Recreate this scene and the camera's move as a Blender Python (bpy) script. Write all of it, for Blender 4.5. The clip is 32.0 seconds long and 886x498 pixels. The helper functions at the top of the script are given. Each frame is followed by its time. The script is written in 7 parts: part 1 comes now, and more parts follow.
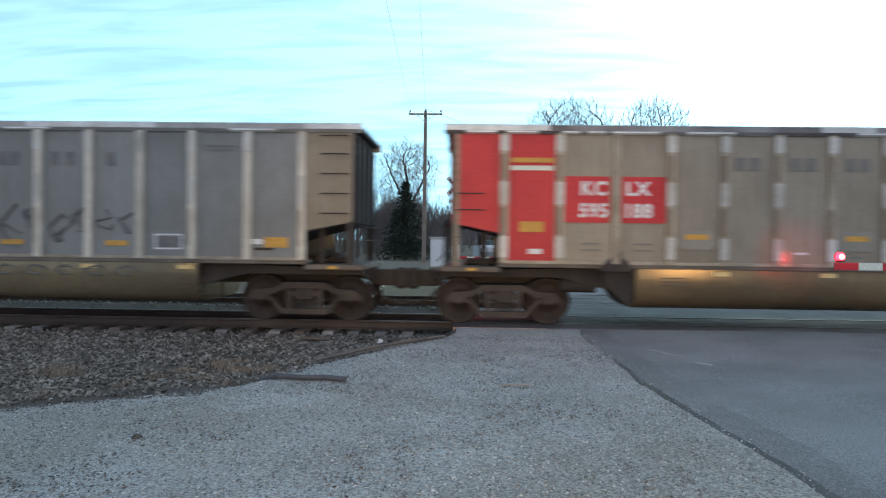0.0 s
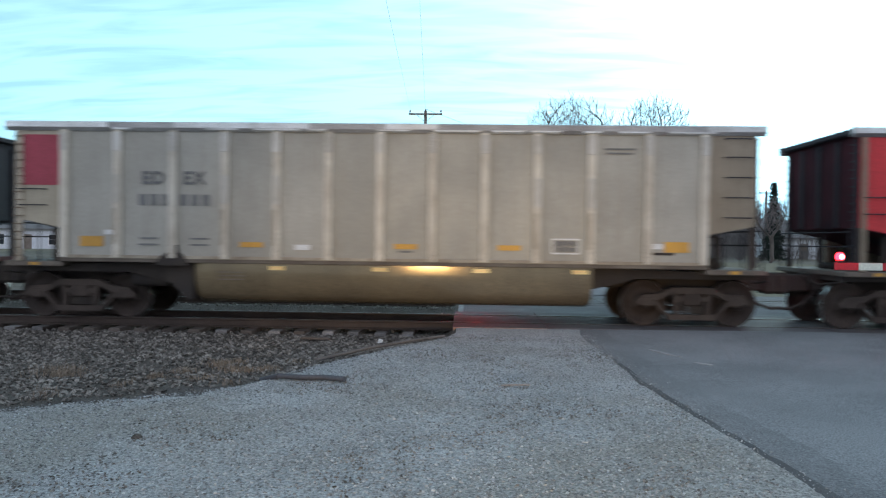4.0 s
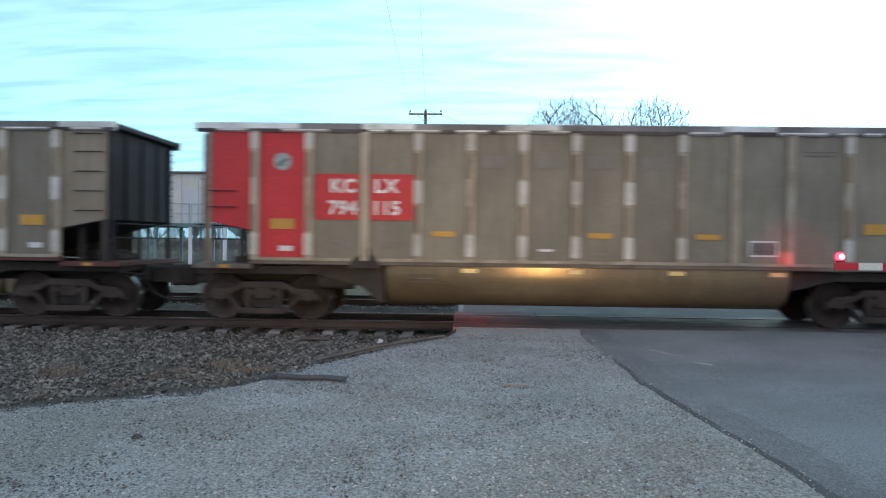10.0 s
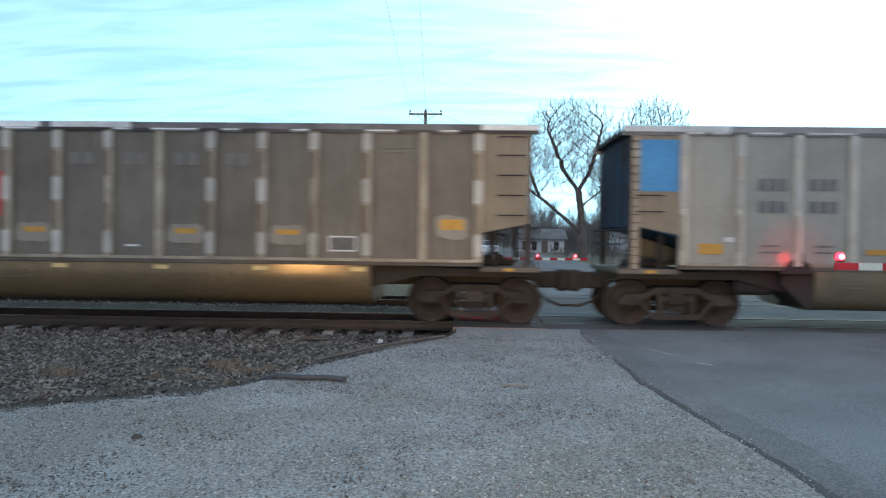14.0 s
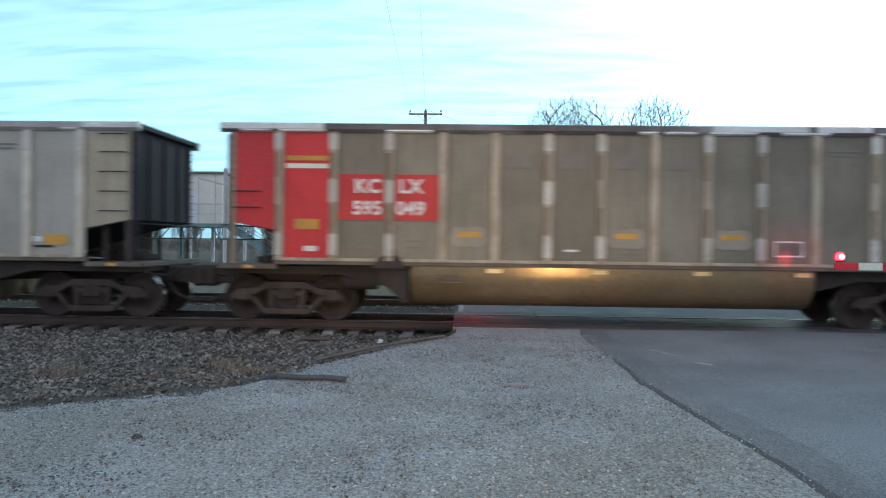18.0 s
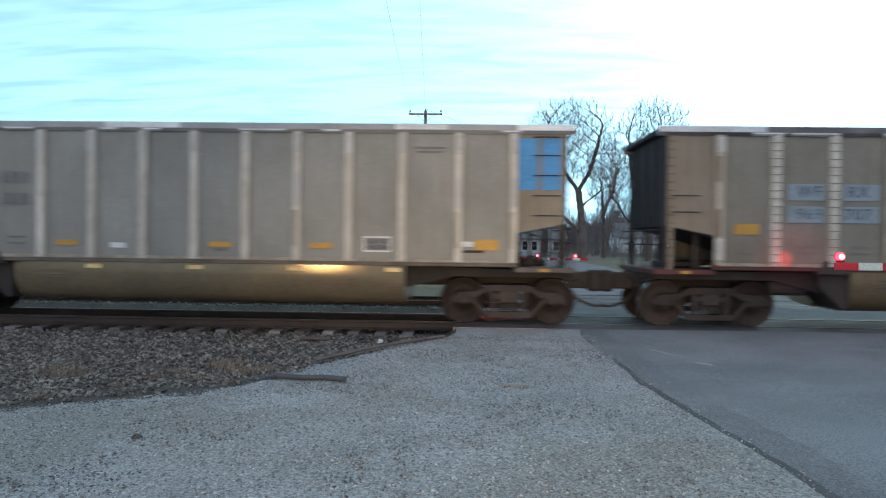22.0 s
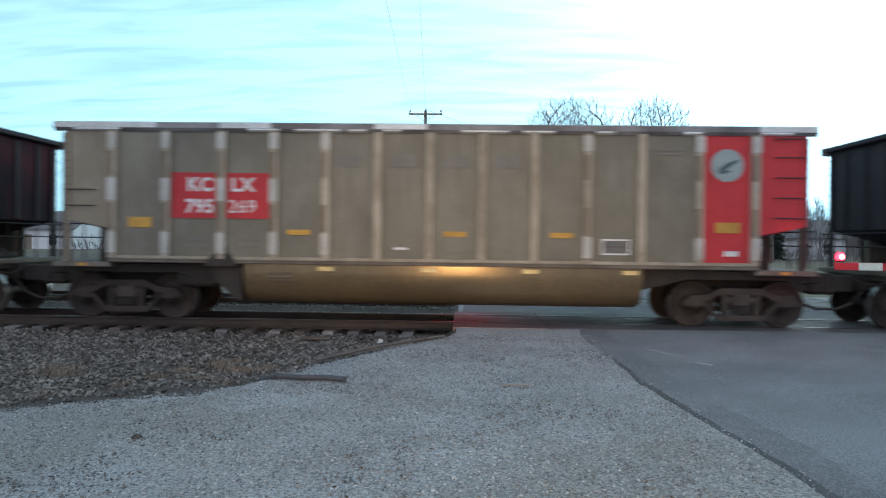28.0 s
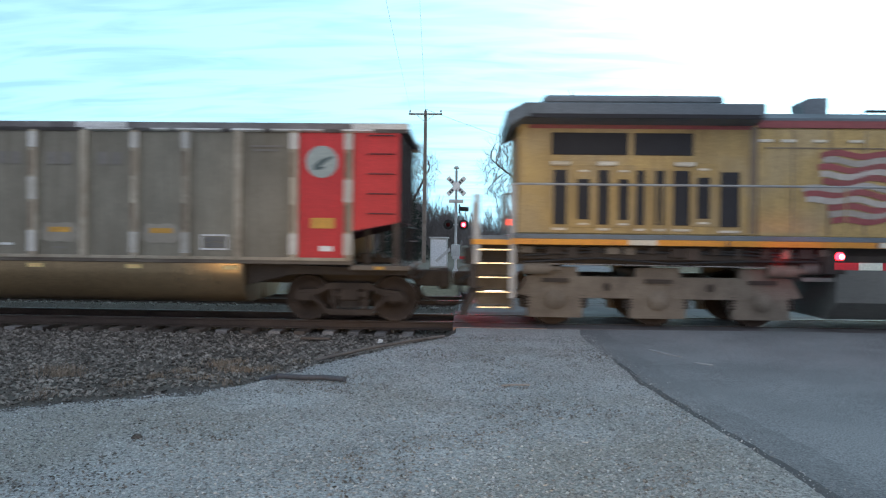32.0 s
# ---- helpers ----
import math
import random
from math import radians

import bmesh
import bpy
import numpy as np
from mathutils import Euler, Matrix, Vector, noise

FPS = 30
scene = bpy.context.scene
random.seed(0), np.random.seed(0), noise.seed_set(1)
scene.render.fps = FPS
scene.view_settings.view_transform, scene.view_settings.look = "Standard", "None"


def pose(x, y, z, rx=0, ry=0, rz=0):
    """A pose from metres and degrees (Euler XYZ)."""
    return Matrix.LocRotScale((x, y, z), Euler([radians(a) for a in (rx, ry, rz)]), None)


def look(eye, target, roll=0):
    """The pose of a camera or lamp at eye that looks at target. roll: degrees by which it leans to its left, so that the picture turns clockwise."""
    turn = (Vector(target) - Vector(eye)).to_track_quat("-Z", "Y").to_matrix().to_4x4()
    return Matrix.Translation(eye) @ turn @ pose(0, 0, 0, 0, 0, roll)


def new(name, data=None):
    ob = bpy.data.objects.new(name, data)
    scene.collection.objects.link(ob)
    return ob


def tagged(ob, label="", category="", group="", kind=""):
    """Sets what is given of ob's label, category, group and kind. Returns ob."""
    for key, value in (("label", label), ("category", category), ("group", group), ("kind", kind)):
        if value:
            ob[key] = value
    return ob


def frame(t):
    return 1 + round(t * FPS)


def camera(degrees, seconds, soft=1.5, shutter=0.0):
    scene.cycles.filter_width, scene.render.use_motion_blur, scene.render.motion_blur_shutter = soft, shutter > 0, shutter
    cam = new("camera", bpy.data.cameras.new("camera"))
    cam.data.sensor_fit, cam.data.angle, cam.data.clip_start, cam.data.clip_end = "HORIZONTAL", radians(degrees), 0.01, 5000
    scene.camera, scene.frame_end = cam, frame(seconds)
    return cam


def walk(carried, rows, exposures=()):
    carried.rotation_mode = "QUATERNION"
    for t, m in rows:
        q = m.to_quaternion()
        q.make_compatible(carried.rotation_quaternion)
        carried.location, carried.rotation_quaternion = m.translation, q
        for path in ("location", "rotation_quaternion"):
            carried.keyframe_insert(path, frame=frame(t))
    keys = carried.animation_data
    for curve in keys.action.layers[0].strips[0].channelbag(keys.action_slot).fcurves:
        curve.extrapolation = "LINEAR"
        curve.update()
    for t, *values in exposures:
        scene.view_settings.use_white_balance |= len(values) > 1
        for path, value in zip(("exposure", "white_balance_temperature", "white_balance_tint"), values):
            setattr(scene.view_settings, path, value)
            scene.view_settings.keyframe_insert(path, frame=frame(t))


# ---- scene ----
import collections

# World: x along the track (the train runs towards -x), y away from the camera, z up; 0 is the head of the near rail.
SECONDS = 32.0
cam = camera(62.95, SECONDS, soft=1.2, shutter=0.42)
EYE = (0.0, -14.66, 1.65)
YAW, PITCH, ROLL = -1.71, -0.69, 0.72
AIM = (EYE[0] + 50 * math.sin(radians(YAW)), EYE[1] + 50 * math.cos(radians(YAW)), EYE[2] + 50 * math.tan(radians(PITCH)))
EXPOSURE = 2.3
walk(cam, [(0.0, look(EYE, AIM, ROLL)), (SECONDS, look(EYE, AIM, ROLL))], [(0.0, EXPOSURE), (SECONDS, EXPOSURE)])

# ---- light: a bright veiled sky at dusk, lightest towards the low sun behind the train ----
SUN_TURN, SUN_RISE = 34.0, 10.0   # degrees from the way across the track towards +x, and above the horizon


def make_world():
    w = bpy.data.worlds.new("dusk_sky")
    w.use_nodes = True
    n, l = w.node_tree.nodes, w.node_tree.links
    n.clear()
    out, bg = n.new("ShaderNodeOutputWorld"), n.new("ShaderNodeBackground")
    sky = n.new("ShaderNodeTexSky")
    sky.sky_type, sky.sun_disc = "NISHITA", False
    sky.sun_elevation, sky.sun_rotation = radians(SUN_RISE), radians(SUN_TURN)
    sky.air_density, sky.dust_density, sky.ozone_density = 1.0, 2.0, 2.0
    co = n.new("ShaderNodeTexCoord")
    sep = n.new("ShaderNodeSeparateXYZ")
    l.new(co.outputs["Generated"], sep.inputs[0])
    # flat cloud sheet: direction divided by its height
    lift = n.new("ShaderNodeMath"); lift.operation = "ADD"; lift.inputs[1].default_value = 0.14
    l.new(sep.outputs["Z"], lift.inputs[0])
    div = n.new("ShaderNodeVectorMath"); div.operation = "DIVIDE"
    com = n.new("ShaderNodeCombineXYZ")
    for i in range(3):
        l.new(lift.outputs[0], com.inputs[i])
    l.new(co.outputs["Generated"], div.inputs[0]); l.new(com.outputs[0], div.inputs[1])
    mp = n.new("ShaderNodeMapping"); mp.inputs["Rotation"].default_value = (0, 0, radians(-18)); mp.inputs["Scale"].default_value = (1.2, 5.2, 1)
    l.new(div.outputs[0], mp.inputs[0])
    cl = n.new("ShaderNodeTexNoise"); cl.inputs["Scale"].default_value = 1.6; cl.inputs["Detail"].default_value = 7; cl.inputs["Distortion"].default_value = 0.6
    l.new(mp.outputs[0], cl.inputs["Vector"])
    ramp = n.new("ShaderNodeValToRGB")
    ramp.color_ramp.elements[0].position, ramp.color_ramp.elements[1].position = 0.44, 0.66
    l.new(cl.outputs["Fac"], ramp.inputs[0])
    tint = n.new("ShaderNodeMix"); tint.data_type = "RGBA"; tint.blend_type = "MULTIPLY"; tint.inputs[0].default_value = 1.0
    tint.inputs[7].default_value = SKY_TINT
    l.new(sky.outputs[0], tint.inputs[6])
    # pale haze low down, in the sky's own brightness
    haze = n.new("ShaderNodeMapRange"); haze.interpolation_type = "SMOOTHSTEP"
    for k, val in (("From Min", 0.45), ("From Max", 0.10), ("To Min", 0.9), ("To Max", 1.0)):
        haze.inputs[k].default_value = val
    l.new(sep.outputs["Z"], haze.inputs["Value"])
    veil = n.new("ShaderNodeMix"); veil.data_type = "RGBA"; veil.blend_type = "MULTIPLY"; veil.inputs[0].default_value = 1.0
    # cool before the camera, where the light goes, and neutral behind it
    turn = n.new("ShaderNodeMapRange"); turn.interpolation_type = "SMOOTHSTEP"
    turn.inputs["From Min"].default_value, turn.inputs["From Max"].default_value = -0.5, 0.7
    l.new(sep.outputs["Y"], turn.inputs["Value"])
    hue = n.new("ShaderNodeMix"); hue.data_type = "RGBA"
    hue.inputs[6].default_value, hue.inputs[7].default_value = VEIL_BACK, VEIL
    l.new(turn.outputs[0], hue.inputs[0]); l.new(hue.outputs[2], veil.inputs[7])
    bw = n.new("ShaderNodeRGBToBW"); l.new(tint.outputs[2], bw.inputs[0])
    # the cloud evens out the sky's brightness; overhead it is darker than low down
    even = n.new("ShaderNodeMath"); even.operation = "POWER"; even.inputs[1].default_value = 0.38
    l.new(bw.outputs[0], even.inputs[0])
    dome = n.new("ShaderNodeMapRange")
    for k, val in (("From Min", 0.15), ("From Max", 1.0), ("To Min", EVEN), ("To Max", EVEN * 0.85)):
        dome.inputs[k].default_value = val
    l.new(sep.outputs["Z"], dome.inputs["Value"])
    lit = n.new("ShaderNodeMath"); lit.operation = "MULTIPLY"
    l.new(even.outputs[0], lit.inputs[0]); l.new(dome.outputs[0], lit.inputs[1])
    l.new(lit.outputs[0], veil.inputs[6])
    hazed = n.new("ShaderNodeMix"); hazed.data_type = "RGBA"
    l.new(haze.outputs[0], hazed.inputs[0]); l.new(tint.outputs[2], hazed.inputs[6]); l.new(veil.outputs[2], hazed.inputs[7])
    # thin streaks of cloud
    amt = n.new("ShaderNodeMath"); amt.operation = "MULTIPLY"; amt.inputs[1].default_value = 0.6
    l.new(ramp.outputs[0], amt.inputs[0])
    mix = n.new("ShaderNodeMix"); mix.data_type = "RGBA"; mix.blend_type = "MULTIPLY"
    mix.inputs[7].default_value = (0.58, 0.66, 0.76, 1)
    l.new(amt.outputs[0], mix.inputs[0]); l.new(hazed.outputs[2], mix.inputs[6])
    l.new(mix.outputs[2], bg.inputs[0]); bg.inputs[1].default_value = SKY_POWER
    l.new(bg.outputs[0], out.inputs[0])
    scene.world = w


SKY_TINT, VEIL, VEIL_BACK, SKY_POWER = (0.92, 1.0, 1.0, 1), (0.465, 0.86, 1.05, 1), (0.855, 0.905, 1.055, 1), 0.15
EVEN = 1.22
make_world()
sun = new("sun", bpy.data.lights.new("sun", "SUN"))
sun.data.energy, sun.data.angle, sun.data.color = 0.06, radians(25), (1.0, 0.86, 0.72)
a, e = radians(SUN_TURN), radians(SUN_RISE + 2)
sun.matrix_world = look((0, 0, 0), (-math.sin(a) * math.cos(e), -math.cos(a) * math.cos(e), -math.sin(e)))
# unseen headlights, supposed behind the camera: a warm sheen on the wagons' bellies
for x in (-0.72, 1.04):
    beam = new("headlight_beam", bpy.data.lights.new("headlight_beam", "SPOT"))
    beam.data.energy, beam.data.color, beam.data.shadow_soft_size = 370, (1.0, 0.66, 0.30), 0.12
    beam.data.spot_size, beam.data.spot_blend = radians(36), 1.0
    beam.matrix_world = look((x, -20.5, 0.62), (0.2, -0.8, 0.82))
# the lit lenses of the crossing gates throw their beams along the road
for at, aim, power, wide in (((5.88, -3.05, 1.47), (6.05, -0.8, 1.38), 62.0, 9), ((5.88, -3.05, 1.47), (6.2, -0.8, 1.4), 10.0, 44), ((11.2, -3.0, 2.45), (7.0, 0.0, 2.0), 10.0, 46), ((-0.08, 21.0, 2.43), (0.25, -0.2, 0.0), 250.0, 14)):
    red = new("signal_beam", bpy.data.lights.new("signal_beam", "SPOT"))
    red.data.energy, red.data.color, red.data.shadow_soft_size = power, (1.0, 0.03, 0.04), 0.06
    red.data.spot_size, red.data.spot_blend = radians(wide), 1.0
    red.matrix_world = look(at, aim)


# ---- materials ----
def surface(name, col, col2=None, big=1.5, fine=60.0, rough=0.75, metal=0.0, bump=0.15, streak=0.0, dirt=(0.07, 0.05, 0.035), vary=0.12, island=False, grain=0.25, spec=0.4, bump_size=0.01, patch=None, patch_size=0.25, patch_amount=0.6, rough_vary=0.12):
    """Two scales of noise in the base colour, streaks that run down, fine relief; each object a little different."""
    m = bpy.data.materials.new(name)
    m.use_nodes = True
    n, l = m.node_tree.nodes, m.node_tree.links
    p = n["Principled BSDF"]
    p.inputs["Roughness"].default_value, p.inputs["Metallic"].default_value = rough, metal
    p.inputs["Specular IOR Level"].default_value = spec
    co, info = n.new("ShaderNodeTexCoord"), n.new("ShaderNodeObjectInfo")
    sc = n.new("ShaderNodeVectorMath"); sc.operation = "SCALE"; sc.inputs["Scale"].default_value = 37.0
    cm = n.new("ShaderNodeCombineXYZ")
    for i in range(3):
        l.new(info.outputs["Random"], cm.inputs[i])
    l.new(cm.outputs[0], sc.inputs[0])
    ad = n.new("ShaderNodeVectorMath"); ad.operation = "ADD"
    l.new(co.outputs["Object"], ad.inputs[0]); l.new(sc.outputs[0], ad.inputs[1])

    def noise_at(scale, detail, vec, rough_=0.6):
        t = n.new("ShaderNodeTexNoise")
        t.inputs["Scale"].default_value, t.inputs["Detail"].default_value, t.inputs["Roughness"].default_value = scale, detail, rough_
        l.new(vec, t.inputs["Vector"])
        return t.outputs["Fac"]

    def ramp(fac, a, b):
        r = n.new("ShaderNodeMapRange"); r.inputs["From Min"].default_value, r.inputs["From Max"].default_value = a, b
        l.new(fac, r.inputs["Value"])
        return r.outputs[0]

    def mixed(fac, a, b, kind="MIX"):
        x = n.new("ShaderNodeMix"); x.data_type = "RGBA"; x.blend_type = kind
        if isinstance(fac, float):
            x.inputs[0].default_value = fac
        else:
            l.new(fac, x.inputs[0])
        for s, v in ((6, a), (7, b)):
            if isinstance(v, tuple):
                x.inputs[s].default_value = (*v, 1) if len(v) == 3 else v
            else:
                l.new(v, x.inputs[s])
        return x.outputs[2]

    col2 = col2 or tuple(c * 0.7 for c in col)
    nb = noise_at(big, 4, ad.outputs[0])
    nf = noise_at(fine, 3, ad.outputs[0], 0.7)
    c = mixed(ramp(nb, 0.35, 0.68), col, col2)
    if patch:
        np_ = noise_at(patch_size, 5, ad.outputs[0], 0.55)
        pk = n.new("ShaderNodeMath"); pk.operation = "MULTIPLY"; pk.inputs[1].default_value = patch_amount; l.new(ramp(np_, 0.48, 0.62), pk.inputs[0])
        c = mixed(pk.outputs[0], c, patch)
    # grain and the object's own lightness
    g = n.new("ShaderNodeMapRange"); g.inputs["From Min"].default_value, g.inputs["From Max"].default_value = 0.3, 0.7
    g.inputs["To Min"].default_value, g.inputs["To Max"].default_value = 1 - grain, 1 + grain
    l.new(nf, g.inputs["Value"])
    rnd = info.outputs["Random"]
    if island:
        ge = n.new("ShaderNodeNewGeometry"); rnd = ge.outputs["Random Per Island"]
    v = n.new("ShaderNodeMapRange"); v.inputs["To Min"].default_value, v.inputs["To Max"].default_value = 1 - vary, 1 + vary
    l.new(rnd, v.inputs["Value"])
    mu = n.new("ShaderNodeMath"); mu.operation = "MULTIPLY"; l.new(g.outputs[0], mu.inputs[0]); l.new(v.outputs[0], mu.inputs[1])
    hs = n.new("ShaderNodeHueSaturation"); l.new(mu.outputs[0], hs.inputs["Value"]); l.new(c, hs.inputs["Color"])
    c = hs.outputs[0]
    if streak:
        mp = n.new("ShaderNodeMapping"); mp.inputs["Scale"].default_value = (9.0, 9.0, 0.55)
        l.new(ad.outputs[0], mp.inputs[0])
        s = ramp(noise_at(1.6, 5, mp.outputs[0], 0.65), 0.45, 0.75)
        k = n.new("ShaderNodeMath"); k.operation = "MULTIPLY"; k.inputs[1].default_value = streak; l.new(s, k.inputs[0])
        c = mixed(k.outputs[0], c, dirt)
    l.new(c, p.inputs["Base Color"])
    rr = n.new("ShaderNodeMapRange"); rr.inputs["To Min"].default_value, rr.inputs["To Max"].default_value = max(rough - rough_vary, 0.02), min(rough + rough_vary, 1)
    l.new(nb, rr.inputs["Value"]); l.new(rr.outputs[0], p.inputs["Roughness"])
    if bump:
        b = n.new("ShaderNodeBump"); b.inputs["Strength"].default_value, b.inputs["Distance"].default_value = bump, bump_size
        l.new(nf, b.inputs["Height"]); l.new(b.outputs[0], p.inputs["Normal"])
    return m


def glow(name, col, power):
    m = bpy.data.materials.new(name)
    m.use_nodes = True
    p = m.node_tree.nodes["Principled BSDF"]
    p.inputs["Base Color"].default_value = (*col, 1)
    p.inputs["Emission Color"].default_value, p.inputs["Emission Strength"].default_value = (*col, 1), power
    return m


def glass(name, col=(0.02, 0.025, 0.03)):
    m = bpy.data.materials.new(name)
    m.use_nodes = True
    p = m.node_tree.nodes["Principled BSDF"]
    p.inputs["Base Color"].default_value, p.inputs["Roughness"].default_value = (*col, 1), 0.08
    return m


ALU = surface("weathered_aluminium_panel", (0.262, 0.238, 0.184), (0.195, 0.176, 0.135), 0.9, 18, 0.62, 0.15, 0.06, 0.5, (0.135, 0.107, 0.072), 0.10, grain=0.08)
ALU_DARK = surface("grimy_aluminium_panel", (0.215, 0.19, 0.153), (0.16, 0.14, 0.112), 0.9, 18, 0.65, 0.12, 0.06, 0.5, (0.11, 0.085, 0.06), 0.10, grain=0.08)
SILVER_BRIGHT = surface("pale_silver_panel", (0.415, 0.395, 0.338), (0.335, 0.317, 0.27), 0.9, 18, 0.55, 0.2, 0.06, 0.4, (0.29, 0.25, 0.195), 0.10, grain=0.08)
SILVER_MID = surface("dusty_silver_panel", (0.315, 0.305, 0.265), (0.255, 0.245, 0.212), 0.9, 18, 0.55, 0.2, 0.06, 0.4, (0.2, 0.172, 0.135), 0.10, grain=0.08)
ALU_WARM = surface("dusty_tan_panel", (0.365, 0.315, 0.24), (0.29, 0.248, 0.187), 0.9, 18, 0.62, 0.15, 0.06, 0.5, (0.19, 0.148, 0.105), 0.10, grain=0.08)
ALU_MID = surface("dusty_aluminium_panel", (0.312, 0.284, 0.222), (0.236, 0.213, 0.165), 0.9, 18, 0.62, 0.15, 0.06, 0.5, (0.16, 0.128, 0.088), 0.10, grain=0.08)
ALU_GREY = surface("grey_green_aluminium_panel", (0.285, 0.285, 0.25), (0.222, 0.221, 0.193), 0.9, 18, 0.6, 0.15, 0.06, 0.5, (0.16, 0.14, 0.11), 0.10, grain=0.08)
WASH = surface("washed_panel_patch", (0.355, 0.32, 0.26), (0.29, 0.26, 0.21), 0.9, 18, 0.6, 0.1, 0.05, 0.3, (0.2, 0.16, 0.12), 0.05, grain=0.08)
TUB_GREY = surface("grey_dusty_tub", (0.40, 0.32, 0.20), (0.29, 0.235, 0.155), 0.8, 25, 0.2, 0.55, 0.06, 0.4, (0.13, 0.105, 0.075), 0.06, spec=0.6, rough_vary=0.02)
ALU_END = surface("weathered_tan_end_sheet", (0.335, 0.278, 0.205), (0.26, 0.213, 0.152), 0.9, 18, 0.65, 0.1, 0.06, 0.45, (0.14, 0.105, 0.07), 0.08, grain=0.08)
# cream sheet with the headlights' yellowish light put into its colour
END_CREAM_LIT = surface("lit_cream_end_sheet", (0.45, 0.395, 0.295), (0.36, 0.31, 0.23), 0.9, 18, 0.6, 0.1, 0.06, 0.4, (0.2, 0.155, 0.11), 0.08, grain=0.08)
SILVER = surface("weathered_silver_panel", (0.262, 0.262, 0.247), (0.205, 0.204, 0.19), 0.9, 18, 0.55, 0.2, 0.06, 0.4, (0.15, 0.135, 0.115), 0.10, grain=0.08)
RIB = surface("dull_rib_post", (0.47, 0.41, 0.315), (0.33, 0.27, 0.195), 2.2, 40, 0.6, 0.1, 0.12, 0.5, (0.12, 0.085, 0.06), 0.15)
RIB_PALE = surface("pale_rib_post", (0.66, 0.61, 0.51), (0.50, 0.44, 0.35), 2.0, 40, 0.55, 0.1, 0.12, 0.4, (0.22, 0.165, 0.11), 0.1)
RIB_DARK = surface("rusty_rib_bar", (0.22, 0.165, 0.115), (0.29, 0.235, 0.17), 2.2, 40, 0.75, 0.1, 0.12, 0.4, (0.08, 0.05, 0.035), 0.2)
PATCH = surface("chalky_white_rub_plate", (0.58, 0.555, 0.505), (0.42, 0.385, 0.32), 1.3, 40, 0.55, 0.05, 0.1, 0.25, (0.3, 0.25, 0.2), 0.15)
# pale patches and bright strips put the sky's reflection into the chord's colour
RIM = surface("dark_top_chord", (0.175, 0.16, 0.158), (0.105, 0.093, 0.092), 0.9, 30, 0.55, 0.2, 0.12, 0.2, (0.08, 0.065, 0.055), 0.1, patch=(0.34, 0.33, 0.325), patch_size=0.55, patch_amount=0.75)
RIM_SHINE = surface("sky_shine_top_chord", (0.74, 0.75, 0.74), (0.5, 0.49, 0.46), 1.2, 30, 0.4, 0.3, 0.12, 0.1, (0.2, 0.18, 0.15), 0.1)
RIM_PALE = surface("pale_dented_top_chord", (0.40, 0.39, 0.375), (0.27, 0.26, 0.25), 0.9, 30, 0.5, 0.2, 0.12, 0.2, (0.15, 0.13, 0.11), 0.1)
SILL_MAROON = surface("maroon_side_sill", (0.16, 0.055, 0.05), (0.10, 0.045, 0.04), 1.2, 40, 0.75, 0.1, 0.12, 0.3, (0.06, 0.04, 0.03), 0.1)
STENCIL_BLUE = surface("slate_blue_stencil", (0.085, 0.11, 0.135), (0.115, 0.135, 0.15), 3.0, 40, 0.6, 0.0, 0.05, 0.2, (0.15, 0.14, 0.12), 0.05)
RAIL_HEAD = surface("worn_rail_head", (0.20, 0.19, 0.18), (0.14, 0.13, 0.125), 2.0, 60, 0.5, 0.6, 0.05, 0.0)
TUB = surface("brown_dusty_tub", (0.37, 0.262, 0.145), (0.27, 0.193, 0.11), 0.8, 25, 0.28, 0.6, 0.06, 0.45, (0.10, 0.075, 0.055), 0.06, spec=0.6, rough_vary=0.02)
RED = surface("red_paint", (0.62, 0.035, 0.04), (0.50, 0.03, 0.035), 0.8, 30, 0.5, 0.0, 0.08, 0.3, (0.2, 0.03, 0.03), 0.05)
MAROON = surface("faded_maroon_paint", (0.40, 0.055, 0.085), (0.32, 0.045, 0.065), 0.8, 30, 0.55, 0.0, 0.08, 0.35, (0.14, 0.03, 0.03), 0.05)
BLUE = surface("blue_paint", (0.085, 0.33, 0.62), (0.07, 0.28, 0.54), 0.8, 30, 0.5, 0.0, 0.08, 0.2, (0.06, 0.16, 0.26), 0.05)
# red and blue end sheets, blotched and streaked almost black
END_RED = surface("dark_red_end_sheet", (0.085, 0.026, 0.032), (0.05, 0.021, 0.026), 0.7, 20, 0.75, 0.0, 0.08, 0.6, (0.028, 0.022, 0.026), 0.15, grain=0.1, spec=0.05, patch=(0.024, 0.024, 0.03), patch_size=0.35, patch_amount=0.9)
END_BLUE = surface("dark_blue_end_sheet", (0.06, 0.17, 0.30), (0.04, 0.10, 0.17), 0.7, 20, 0.7, 0.0, 0.08, 0.6, (0.03, 0.03, 0.04), 0.15, grain=0.1, spec=0.05, patch=(0.032, 0.034, 0.042), patch_size=0.55, patch_amount=0.97)
CREAM = surface("cream_cabin_panel", (0.72, 0.70, 0.64), (0.62, 0.60, 0.55), 0.6, 20, 0.6, 0.0, 0.05, 0.2, (0.45, 0.4, 0.33))
GREY_FAINT = surface("ghost_of_old_stencil", (0.20, 0.185, 0.165), (0.235, 0.21, 0.18), 3.0, 20, 0.6, 0.1, 0.04, 0.3, (0.16, 0.13, 0.1), 0.05, grain=0.1)
# near-black sheet for the end walls and their ironwork
END_DARK = surface("dark_end_sheet", (0.036, 0.035, 0.041), (0.056, 0.052, 0.055), 1.0, 30, 0.75, 0.0, 0.12, 0.4, (0.027, 0.024, 0.026), 0.15, spec=0.15)
